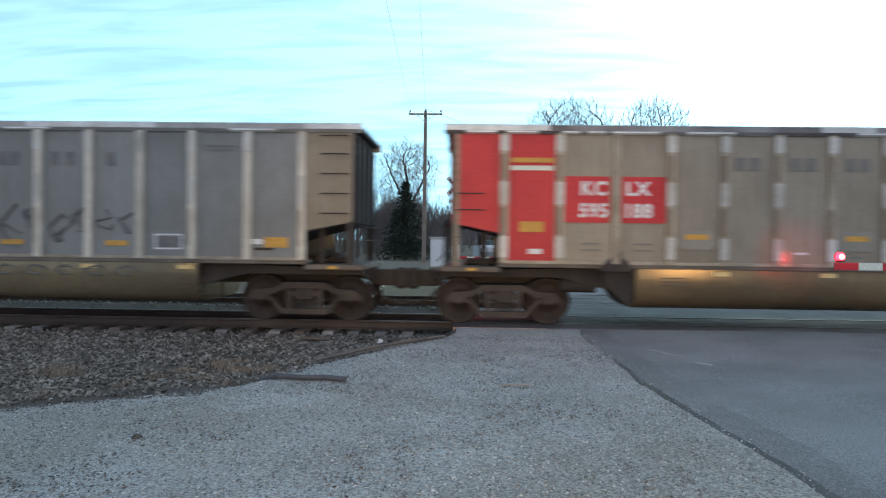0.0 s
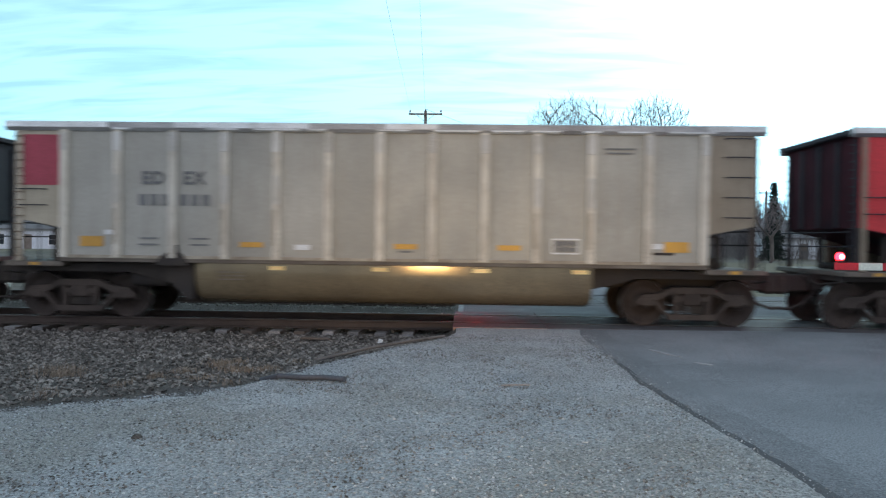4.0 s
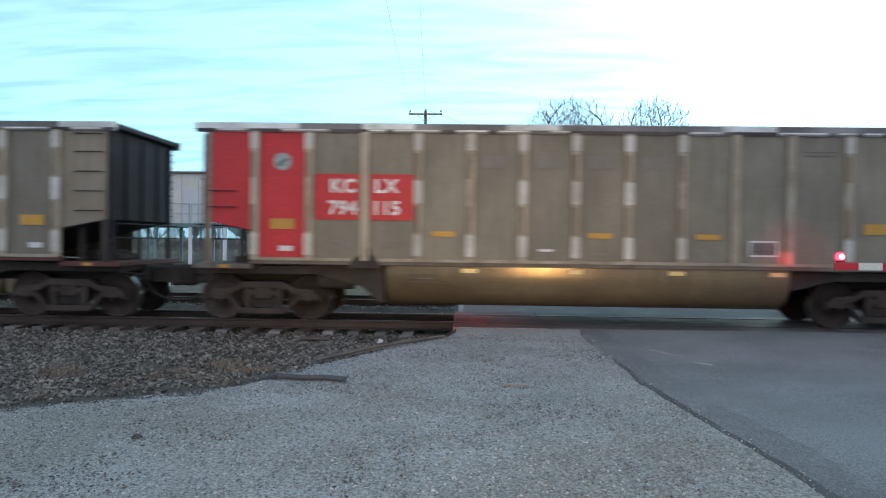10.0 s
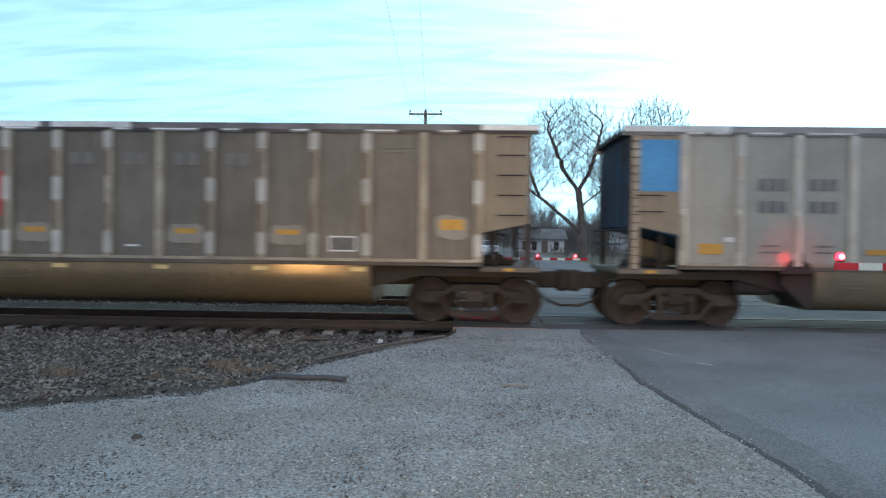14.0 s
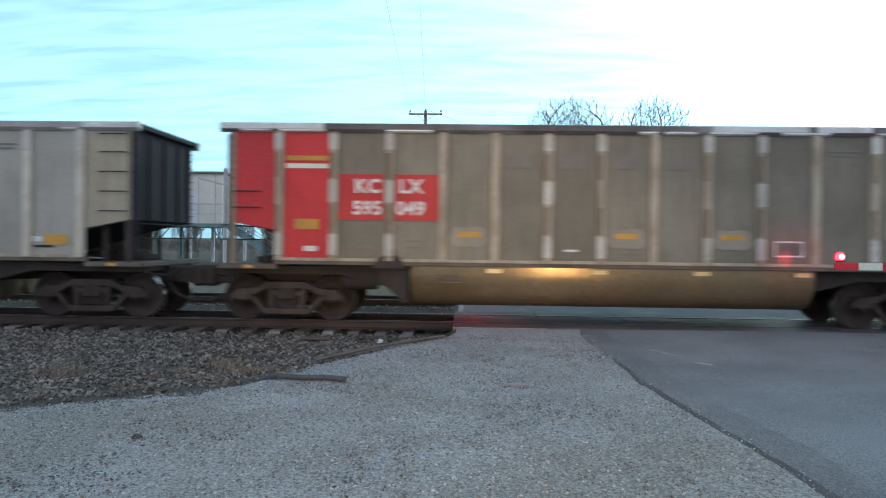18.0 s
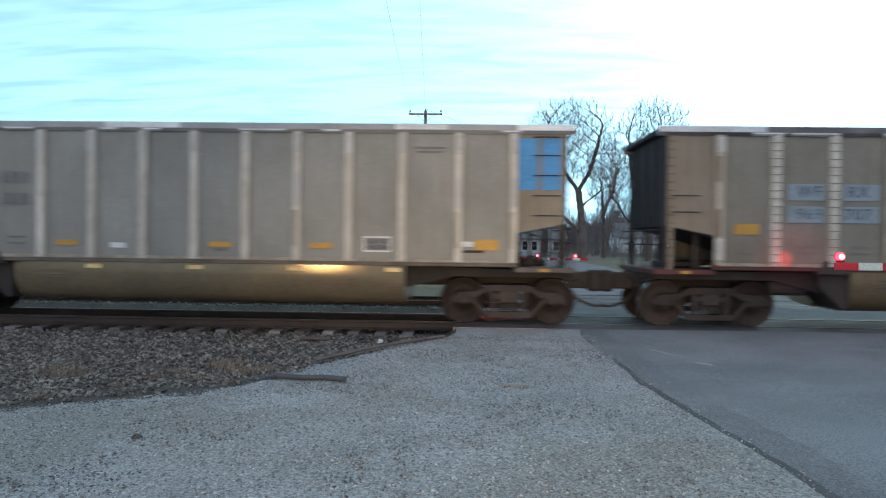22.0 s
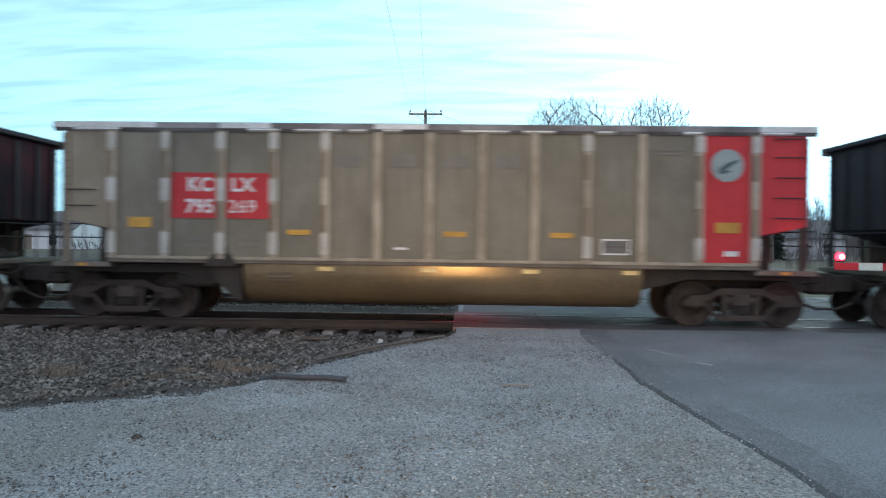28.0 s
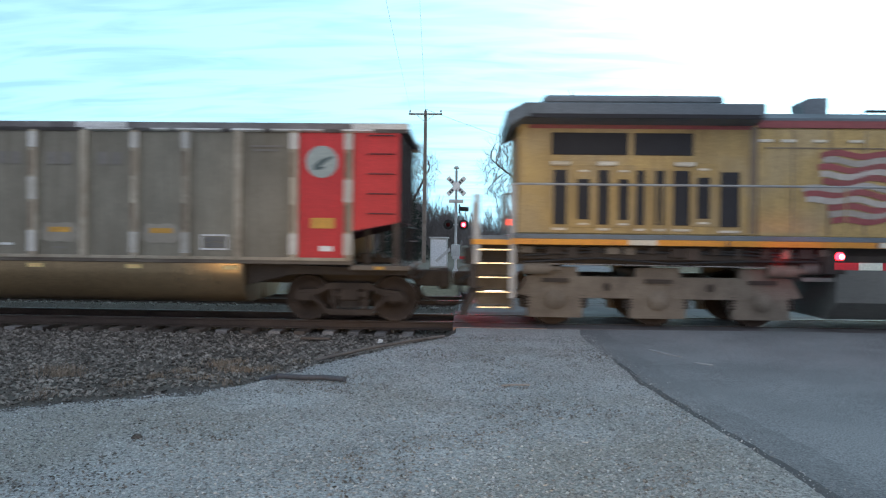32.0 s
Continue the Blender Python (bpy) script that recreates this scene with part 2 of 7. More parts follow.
UNDER = surface("grimy_underframe", (0.052, 0.046, 0.043), (0.08, 0.067, 0.056), 1.5, 40, 0.9, 0.0, 0.2, 0.2, (0.037, 0.026, 0.021), 0.15, spec=0.1)
SILL = surface("dusty_side_sill", (0.20, 0.17, 0.135), (0.12, 0.095, 0.075), 1.2, 40, 0.75, 0.1, 0.12, 0.3, (0.06, 0.045, 0.03), 0.1)
CAST = surface("rusty_truck_casting", (0.088, 0.067, 0.054), (0.05, 0.04, 0.034), 2.0, 50, 0.85, 0.1, 0.25, 0.25, (0.035, 0.022, 0.018), 0.25)
WHEEL = surface("brown_wheel_steel", (0.072, 0.053, 0.043), (0.043, 0.034, 0.03), 3.0, 50, 0.75, 0.3, 0.2, 0.0, vary=0.25)
TREAD = surface("bright_worn_steel", (0.42, 0.40, 0.38), (0.34, 0.31, 0.28), 3.0, 60, 0.28, 0.9, 0.05, 0.0)
YELLOW = surface("yellow_marking", (0.64, 0.34, 0.055), (0.52, 0.28, 0.055), 3.0, 40, 0.5, 0.0, 0.05, 0.3, (0.25, 0.14, 0.05), 0.12)
# the tape's glow in the headlights is put into its pale colour
REFLECT = surface("lit_yellow_reflector_tape", (0.95, 0.72, 0.32), (0.85, 0.6, 0.25), 5.0, 60, 0.3, 0.0, 0.0, 0.1, vary=0.05)
WHITE = surface("white_stencil_paint", (0.78, 0.78, 0.76), (0.66, 0.65, 0.62), 3.0, 40, 0.55, 0.0, 0.05, 0.2, (0.4, 0.36, 0.3), 0.05)
PALE_BLUE = surface("pale_blue_stencil", (0.30, 0.36, 0.39), (0.255, 0.30, 0.325), 3.0, 40, 0.55, 0.0, 0.05, 0.2, (0.3, 0.28, 0.22), 0.05)
GREY_LINE = surface("thin_grey_stencil", (0.185, 0.185, 0.178), (0.15, 0.148, 0.14), 3.0, 40, 0.6, 0.0, 0.05, 0.2, (0.2, 0.18, 0.15), 0.05)
GREY_BAR = surface("faded_grey_stencil", (0.165, 0.165, 0.165), (0.215, 0.21, 0.195), 4.0, 30, 0.6, 0.0, 0.05, 0.3, (0.2, 0.18, 0.15), 0.05)
GREY_TXT = surface("grey_worn_stencil", (0.13, 0.13, 0.135), (0.2, 0.19, 0.17), 3.0, 40, 0.6, 0.0, 0.05, 0.2, (0.2, 0.18, 0.15), 0.05)
BLACK = surface("black_paint", (0.02, 0.02, 0.022), (0.03, 0.03, 0.03), 3.0, 40, 0.6, 0.0, 0.05, 0.0, vary=0.05)
LOGO_GREEN = surface("grey_green_badge", (0.36, 0.42, 0.40), (0.3, 0.35, 0.34), 3.0, 40, 0.6, 0.0, 0.05, 0.1, vary=0.02)
LOGO_DARK = surface("dark_badge_mark", (0.06, 0.10, 0.11), (0.09, 0.13, 0.13), 3.0, 40, 0.6, 0.0, 0.05, 0.1, vary=0.02)
BALLAST = surface("grey_brown_ballast", (0.265, 0.24, 0.212), (0.165, 0.148, 0.13), 1.2, 45, 0.95, 0.0, 0.9, vary=0.55, island=True, grain=0.4, bump_size=0.03)
BALLAST_BED = surface("ballast_between_stones", (0.155, 0.14, 0.125), (0.10, 0.09, 0.08), 1.0, 35, 0.95, 0.0, 1.0, grain=0.5, bump_size=0.04, spec=0.05)
GRAVEL = surface("pale_limestone_gravel", (0.39, 0.40, 0.402), (0.285, 0.287, 0.28), 1.1, 38, 0.95, 0.0, 1.0, grain=0.65, bump_size=0.03, patch=(0.275, 0.26, 0.23), patch_size=0.3, patch_amount=0.8)
PEBBLE = surface("limestone_pebbles", (0.35, 0.358, 0.36), (0.265, 0.262, 0.25), 2.0, 80, 0.9, 0.0, 0.4, vary=0.62, island=True)
ASPHALT = surface("worn_grey_asphalt", (0.28, 0.285, 0.29), (0.215, 0.22, 0.226), 0.55, 60, 0.97, 0.0, 0.7, grain=0.5, bump_size=0.010, spec=0.06, patch=(0.335, 0.342, 0.348), patch_size=0.32, patch_amount=0.4)
ASPHALT_EDGE = surface("darker_road_margin", (0.265, 0.27, 0.275), (0.195, 0.2, 0.206), 0.55, 60, 0.97, 0.0, 0.7, grain=0.5, bump_size=0.010, spec=0.06)
SCRATCH = surface("pale_scraped_asphalt", (0.36, 0.36, 0.365), (0.29, 0.29, 0.295), 4.0, 60, 0.95, 0.0, 0.3, grain=0.4)
ASPHALT_DARK = surface("grey_infill_asphalt", (0.225, 0.22, 0.225), (0.165, 0.16, 0.165), 0.7, 80, 0.97, 0.0, 0.6, grain=0.4, spec=0.06)
ASPHALT_LINE = surface("dark_edge_asphalt", (0.13, 0.132, 0.135), (0.08, 0.081, 0.085), 0.8, 120, 0.9, 0.0, 0.5, grain=0.3)
PANEL = surface("rubber_crossing_panel", (0.135, 0.125, 0.125), (0.09, 0.083, 0.083), 0.8, 60, 0.72, 0.0, 0.25, grain=0.3, spec=0.12)
EDGE_IRON = surface("rusty_worn_edge_iron", (0.40, 0.33, 0.29), (0.26, 0.13, 0.08), 6.0, 60, 0.5, 0.4, 0.2)
HOSE = surface("dull_rubber_hose", (0.075, 0.08, 0.095), (0.045, 0.047, 0.055), 3.0, 50, 0.6, 0.0, 0.1)
OLD_TIMBER = surface("grey_split_timber", (0.17, 0.155, 0.145), (0.10, 0.09, 0.085), 2.0, 50, 0.9, 0.0, 0.4)
TIE = surface("weathered_timber_tie", (0.12, 0.10, 0.085), (0.075, 0.06, 0.05), 2.0, 60, 0.9, 0.0, 0.4, vary=0.3, grain=0.4)
TIE_PALE = surface("bleached_tie_end", (0.24, 0.23, 0.225), (0.14, 0.13, 0.12), 3.0, 60, 0.9, 0.0, 0.4, vary=0.3, grain=0.4)
RAIL = surface("rusty_rail_web", (0.085, 0.062, 0.05), (0.055, 0.042, 0.036), 1.0, 60, 0.8, 0.2, 0.2)
# soil at the ballast foot; the shadow there is put into its colour
SOIL = surface("shadow_dark_soil", (0.105, 0.092, 0.084), (0.066, 0.058, 0.053), 1.5, 40, 0.95, 0.0, 1.0, grain=0.6, bump_size=0.03)
DIRT = surface("bare_winter_ground", (0.165, 0.145, 0.12), (0.115, 0.10, 0.08), 0.05, 3.0, 0.95, 0.0, 0.6, grain=0.35, bump_size=0.05, spec=0.05)
LAWN = surface("dormant_lawn", (0.185, 0.16, 0.115), (0.135, 0.122, 0.082), 0.08, 4.0, 0.95, 0.0, 0.6, grain=0.35, bump_size=0.05, spec=0.05)
DRY_GRASS = surface("dry_tan_weeds", (0.29, 0.235, 0.175), (0.18, 0.145, 0.115), 3.0, 40, 0.9, 0.0, 0.0, vary=0.35, island=True)
BARK = surface("grey_brown_bark", (0.15, 0.13, 0.115), (0.095, 0.08, 0.07), 2.0, 25, 0.95, 0.0, 0.5, vary=0.1, grain=0.35)
TWIG = surface("thin_bare_twigs", (0.23, 0.185, 0.18), (0.17, 0.14, 0.135), 1.0, 20, 0.95, 0.0, 0.0, vary=0.2)
BRUSH = surface("far_bare_wood", (0.18, 0.16, 0.155), (0.13, 0.115, 0.112), 0.2, 8, 0.95, 0.0, 0.0, vary=0.2, island=True)
SPRUCE = surface("dark_spruce_needles", (0.026, 0.042, 0.030), (0.014, 0.024, 0.018), 1.5, 20, 0.85, 0.0, 0.0, vary=0.4, island=True)
POLE_WOOD = surface("grey_utility_pole", (0.24, 0.20, 0.17), (0.17, 0.135, 0.11), 2.0, 30, 0.9, 0.0, 0.3)
GALV = surface("galvanised_mast", (0.52, 0.53, 0.53), (0.42, 0.43, 0.43), 2.0, 40, 0.5, 0.5, 0.08)
SIGN_WHITE = surface("white_sign_sheeting", (0.8, 0.8, 0.78), (0.7, 0.7, 0.68), 2.0, 40, 0.5, 0.0, 0.03)
STRIPE_RED = surface("red_gate_stripe", (0.55, 0.025, 0.035), (0.45, 0.02, 0.03), 2.0, 40, 0.4, 0.0, 0.03)
STRIPE_WHITE = surface("pale_gate_stripe", (0.80, 0.82, 0.68), (0.7, 0.72, 0.6), 2.0, 40, 0.4, 0.0, 0.03)
SIDING = surface("white_house_siding", (0.74, 0.76, 0.78), (0.64, 0.66, 0.69), 0.4, 20, 0.7, 0.0, 0.1)
SHINGLE = surface("grey_roof_shingle", (0.20, 0.195, 0.19), (0.13, 0.128, 0.125), 0.6, 12, 0.9, 0.0, 0.4)
TEAL = surface("teal_painted_steel", (0.20, 0.32, 0.33), (0.15, 0.24, 0.25), 1.5, 30, 0.6, 0.1, 0.1, 0.2)
CAR_WHITE = surface("white_car_paint", (0.72, 0.74, 0.77), (0.66, 0.68, 0.71), 0.5, 20, 0.3, 0.0, 0.0)
RUBBER = surface("black_rubber", (0.02, 0.02, 0.02), (0.03, 0.03, 0.03), 3, 50, 0.9)
LATCH_WHITE = surface("chalky_latch_paint", (0.72, 0.68, 0.58), (0.6, 0.52, 0.38), 2.0, 30, 0.55, 0.0, 0.05)
UP_YELLOW = surface("dirty_yellow_hood_paint", (0.52, 0.36, 0.135), (0.36, 0.255, 0.11), 0.7, 25, 0.55, 0.0, 0.08, 0.75, (0.22, 0.145, 0.065), 0.06, patch=(0.42, 0.33, 0.19), patch_size=0.8, patch_amount=0.6)
LOCO_GREY = surface("grey_roof_paint", (0.165, 0.195, 0.22), (0.12, 0.145, 0.16), 0.8, 25, 0.6, 0.0, 0.08, 0.2, (0.06, 0.06, 0.06), 0.05)
LOCO_DARK = surface("dark_mesh_and_wing_shade", (0.018, 0.018, 0.022), (0.03, 0.03, 0.034), 2.0, 60, 0.7, 0.0, 0.1)
LOCO_RED = surface("faded_red_stripe", (0.36, 0.085, 0.09), (0.29, 0.09, 0.085), 1.0, 30, 0.55, 0.0, 0.05, 0.3)
LOCO_ORANGE = surface("orange_sill_stripe", (0.75, 0.32, 0.03), (0.65, 0.26, 0.04), 1.0, 30, 0.45, 0.0, 0.05, 0.3)
LOCO_TRUCK = surface("dusty_grey_loco_truck", (0.215, 0.187, 0.15), (0.135, 0.114, 0.092), 1.5, 40, 0.8, 0.1, 0.2, 0.3)
TANK_GREY = surface("grey_fuel_tank", (0.17, 0.175, 0.16), (0.12, 0.125, 0.115), 0.8, 30, 0.7, 0.0, 0.08, 0.3)
CHROME = surface("bright_handrail", (0.40, 0.41, 0.41), (0.32, 0.32, 0.31), 2.0, 30, 0.5, 0.1, 0.03)
FLAG_WHITE = surface("faded_white_flag_stripe", (0.50, 0.455, 0.41), (0.42, 0.37, 0.31), 1.0, 30, 0.55, 0.0, 0.05, 0.3)
LAMP_RED = glow("lit_red_lens", (1.0, 0.004, 0.008), 20.0)
LAMP_CORE = glow("lit_red_bulb", (1.0, 0.05, 0.07), 8.0)
LAMP_GATE = glow("lit_red_gate_lens", (1.0, 0.003, 0.006), 14.0)
LAMP_SMALL = glow("lit_orange_marker", (1.0, 0.06, 0.02), 0.7)
STEP_GLOW = glow("glowing_step_strip", (1.0, 0.97, 0.9), 0.8)
LENS_OFF = surface("unlit_red_lens", (0.10, 0.01, 0.012), (0.07, 0.008, 0.01), 3, 40, 0.2)
GLASS = glass("dark_window_glass")


# ---- mesh tools ----
class Form:
    """Gathers simple solids into one mesh."""

    def __init__(self):
        self.v, self.f, self.m, self.s = [], [], [], []

    def add(self, verts, faces, mi=0, smooth=False):
        k = len(self.v)
        self.v += [tuple(p) for p in verts]
        self.f += [tuple(i + k for i in f) for f in faces]
        self.m += [mi] * len(faces)
        self.s += [smooth] * len(faces)
        return self

    def box(self, x0, y0, z0, x1, y1, z1, bev=0.0, mi=0):
        if bev <= 0:
            v = [(x, y, z) for z in (z0, z1) for y in (y0, y1) for x in (x0, x1)]
            return self.add(v, [(0, 2, 3, 1), (4, 5, 7, 6), (0, 1, 5, 4), (2, 6, 7, 3), (0, 4, 6, 2), (1, 3, 7, 5)], mi)
        b = min(bev, (x1 - x0) / 2.01, (y1 - y0) / 2.01, (z1 - z0) / 2.01)
        bm = bmesh.new()
        bmesh.ops.create_cube(bm, size=1.0, matrix=Matrix.Translation(((x0 + x1) / 2, (y0 + y1) / 2, (z0 + z1) / 2)) @ Matrix.Diagonal((x1 - x0, y1 - y0, z1 - z0, 1)))
        bmesh.ops.bevel(bm, geom=bm.edges[:], offset=b, segments=1, affect="EDGES")
        return self.bm(bm, mi)

    def bm(self, bm, mi=0, smooth=False):
        bm.verts.index_update()
        self.add([v.co for v in bm.verts], [[v.index for v in f.verts] for f in bm.faces], mi, smooth)
        bm.free()
        return self

    def prism(self, pts, axis, a, b, mi=0):
        """A flat outline (list of 2D points) pushed along an axis from a to b. Axis y: (x, z); x: (y, z); z: (x, y)."""
        def p3(p, w):
            return {"y": (p[0], w, p[1]), "x": (w, p[0], p[1]), "z": (p[0], p[1], w)}[axis]
        n = len(pts)
        v = [p3(p, a) for p in pts] + [p3(p, b) for p in pts]
        f = [tuple(range(n)), tuple(range(2 * n - 1, n - 1, -1))] + [(i, i + n, (i + 1) % n + n, (i + 1) % n) for i in range(n)]
        return self.add(v, f, mi)

    def tube(self, a, b, r, r2=None, n=8, mi=0, cap=True, smooth=True):
        a, b = Vector(a), Vector(b)
        r2 = r if r2 is None else r2
        q = (b - a).to_track_quat("Z", "Y").to_matrix()
        ring = [q @ Vector((math.cos(i * 2 * math.pi / n), math.sin(i * 2 * math.pi / n), 0)) for i in range(n)]
        v = [a + p * r for p in ring] + [b + p * r2 for p in ring]
        self.add(v, [(i, (i + 1) % n, (i + 1) % n + n, i + n) for i in range(n)], mi, smooth)
        if cap:
            self.add(v, [tuple(range(n - 1, -1, -1)), tuple(range(n, 2 * n))], mi)
        return self

    def rod(self, pts, r, n=6, mi=0):
        for a, b in zip(pts, pts[1:]):
            self.tube(a, b, r, n=n, mi=mi)
        return self

    def lathe(self, prof, axis="y", at=(0, 0, 0), n=24, mi=0, smooth=True):
        """prof: (radius, place along the axis)."""
        v = []
        for r, w in prof:
            for i in range(n):
                c, s = r * math.cos(i * 2 * math.pi / n), r * math.sin(i * 2 * math.pi / n)
                v.append({"y": (c, w, s), "x": (w, c, s), "z": (c, s, w)}[axis])
        v = [(p[0] + at[0], p[1] + at[1], p[2] + at[2]) for p in v]
        f = []
        for k in range(len(prof) - 1):
            for i in range(n):
                j = (i + 1) % n
                f.append((k * n + i, k * n + j, (k + 1) * n + j, (k + 1) * n + i))
        return self.add(v, f, mi, smooth)

    def mesh(self, name, *mats):
        me = bpy.data.meshes.new(name)
        me.from_pydata(self.v, [], self.f)
        for m in mats:
            me.materials.append(m)
        me.polygons.foreach_set("material_index", self.m)
        me.polygons.foreach_set("use_smooth", self.s)
        bm = bmesh.new(); bm.from_mesh(me)
        bmesh.ops.recalc_face_normals(bm, faces=bm.faces[:])
        bm.to_mesh(me); bm.free()
        me.update()
        return me


def part(name, me, parent, at=(0, 0, 0), label="", turn=0.0):
    ob = new(name, me)
    ob.parent = parent
    ob.location = at
    if turn:
        ob.rotation_euler = (0, 0, radians(turn))
    if label:
        ob["label"] = label
    return ob


def thing(name, at, label, category, group="", kind="", me=None, turn=0.0):
    ob = new(name, me)
    ob.location = at
    if turn:
        ob.rotation_euler = (0, 0, radians(turn))
    return tagged(ob, label, category, group, kind)


CACHE = {}


def kept(key, make):
    if key not in CACHE:
        CACHE[key] = make()
    return CACHE[key]


def text_mesh(words, size, m, spacing=1.0, bold=0.012):
    """Flat lettering that faces -y, centred."""
    cu = bpy.data.curves.new("lettering", "FONT")
    cu.body, cu.size, cu.align_x, cu.align_y, cu.extrude, cu.space_character, cu.offset = words, size, "CENTER", "CENTER", 0.002, spacing, 0.0 if "6" in words else bold
    ob = bpy.data.objects.new("lettering", cu)
    me = bpy.data.meshes.new_from_object(ob)
    bpy.data.objects.remove(ob); bpy.data.curves.remove(cu)
    me.transform(Matrix.Rotation(radians(90), 4, "X"))
    me.materials.clear(); me.materials.append(m)
    return me


# ---- ground, track bed and road ----
Y_MID = 0.7525            # middle of the near track
Y_TWO = 5.14 + 0.7525     # middle of the second track
FOOT = [(-60.0, -14.0), (-14.0, -10.3), (-5.35, -7.0), (-4.1, -6.45), (-2.75, -5.75), (-2.1, -4.35), (-1.13, -2.65), (-0.22, -1.25)]   # where ballast meets the gravel lot


def foot_y(x):
    for (xa, ya), (xb, yb) in zip(FOOT, FOOT[1:]):
        if xa <= x <= xb:
            return ya + (yb - ya) * (x - xa) / (xb - xa)
    return -1.35 if x > FOOT[-1][0] else FOOT[0][1]


def lot_z(x, y):
    """The gravel lot: level with the crossing, falling gently away to the left."""
    return -0.07 - 0.030 * max(0.0, min(-x - 0.5, 9.0)) + 0.02 * noise.noise((x * 0.35, y * 0.35, 0.0))


def ground_z(x, y):
    crossing = 1.0 if x > -0.22 else 0.0
    f = foot_y(x)
    if y < f:
        z = lot_z(x, y)
        if not crossing:
            z -= 0.05 * max(0.0, 1 - (f - y) / 0.7)
        return z
    if crossing and x < 14:
        return -0.022 - 0.05 * min(1.0, max(0.0, (-0.85 - y) / 0.5)) if y < -0.76 else (-0.09 if y < 30 else 0.12)
    if y < -1.15:   # ballast shoulder
        k = (y - f) / max(-1.15 - f, 0.01)
        lo = lot_z(x, f) - 0.08
        return lo + (-0.27 - lo) * min(1.0, k * 1.25) + 0.02 * noise.noise((x * 2, y * 2, 3.0))
    if y < 8.6:
        mid = -0.26 - 0.1 * max(0.0, 1 - abs(y - 3.6) / 1.0)
        return max(mid, -0.168) if y > 8.0 else (-0.168 if y > 4.3 else mid)
    if y < 12:
        return -0.26 - 0.25 * (y - 8.6) / 3.4
    return -0.5 + 0.5 * min(1.0, (y - 12) / 15.0) + 0.15 * noise.noise((x * 0.04, y * 0.04, 1.0))


def spread(a, b, dense_a, dense_b, fine, far):
    """Steps that are fine between dense_a and dense_b and grow outside."""
    out, x, s = [], dense_a, fine
    while x > a:
        s *= 1.35
        x -= s
        out.insert(0, max(x, a))
    x = dense_a
    while x < dense_b:
        out.append(x)
        x += fine
    s = fine
    x = dense_b
    while x < b:
        out.append(x)
        s *= 1.35
        x += s
    return out + [b]


def build_ground():
    xs = spread(-900, 1300, -14, 12, 0.22, 0)
    ys = spread(-160, 1400, -14, 9, 0.22, 0)
    v = [(x, y, ground_z(x, y)) for y in ys for x in xs]
    w = len(xs)
    f, mi = [], []
    for j in range(len(ys) - 1):
        for i in range(w - 1):
            f.append((j * w + i, j * w + i + 1, (j + 1) * w + i + 1, (j + 1) * w + i))
            cx, cy = (xs[i] + xs[i + 1]) / 2, (ys[j] + ys[j + 1]) / 2
            wob = 0.28 * noise.noise((cx * 1.3, cy * 1.3, 9.0))
            if -0.35 < cy - foot_y(cx) - 2 * wob < 0.25 and cx < -2.2:
                mi.append(4)
            elif cy < foot_y(cx) + wob:
                mi.append(0)
            elif cy < 9.5 and (cx < -0.22 or cx > 13):
                mi.append(1)
            elif cy < 9.5:
                mi.append(0)
            else:
                mi.append(2 if noise.noise((cx * 0.03, cy * 0.03, 4.0)) < 0.1 else 3)
    me = bpy.data.meshes.new("ground")
    me.from_pydata(v, [], f)
    for m in (GRAVEL, BALLAST_BED, DIRT, LAWN, SOIL):
        me.materials.append(m)
    me.polygons.foreach_set("material_index", mi)
    me.polygons.foreach_set("use_smooth", [True] * len(f))
    return thing("ground", (0, 0, 0), "grey limestone gravel lot beside a stone track bed and dormant lawn", "ground", kind="structure", me=me)


ground = build_ground()


def stones(name, count, place, size, m, label, flat=0.7, seed=1):
    """Many loose stones in one mesh: place(rng) gives x, y, z."""
    rng = random.Random(seed)
    base = np.array([(1, 0, 0), (-0.5, 0.87, 0.1), (-0.5, -0.87, -0.1), (0.1, 0.1, 0.75), (0.2, 0.75, 0.4), (-0.8, 0.05, 0.45), (0.35, -0.7, 0.4), (0, 0, -0.6)])
    faces = np.array([(0, 4, 3), (4, 5, 3), (5, 6, 3), (6, 0, 3), (0, 1, 4), (1, 5, 4), (1, 2, 5), (2, 6, 5), (2, 0, 6), (0, 7, 1), (1, 7, 2), (2, 7, 0)])
    vs, fs = [], []
    for k in range(count):
        x, y, z = place(rng)
        s = size * rng.uniform(0.5, 1.25)
        m3 = np.array(Euler((rng.uniform(-0.6, 0.6), rng.uniform(-0.6, 0.6), rng.uniform(0, 6.3))).to_matrix())
        b = base * np.array([rng.uniform(0.7, 1.2), rng.uniform(0.7, 1.1), flat * rng.uniform(0.7, 1.3)]) * s
        vs.append(b @ m3.T + np.array((x, y, z)))
        fs.append(faces + 8 * k)
    me = bpy.data.meshes.new(name)
    me.from_pydata(np.concatenate(vs).tolist(), [], np.concatenate(fs).tolist())
    me.materials.append(m)
    return tagged(part(name, me, ground, label=label), kind="stuff")


def on_shoulder(rng):
    while True:
        x = rng.uniform(-12.5, -0.28) if rng.random() < 0.9 else rng.uniform(-20, -12)
        y = rng.uniform(-7.5, -0.3)
        if y > foot_y(x) + (0.42 if x < -2.6 else 0.15) + 0.3 * noise.noise((x * 1.3, y * 1.3, 9.0)) - abs(rng.gauss(0, 0.16)):
            return x, y, ground_z(x, y) + 0.012


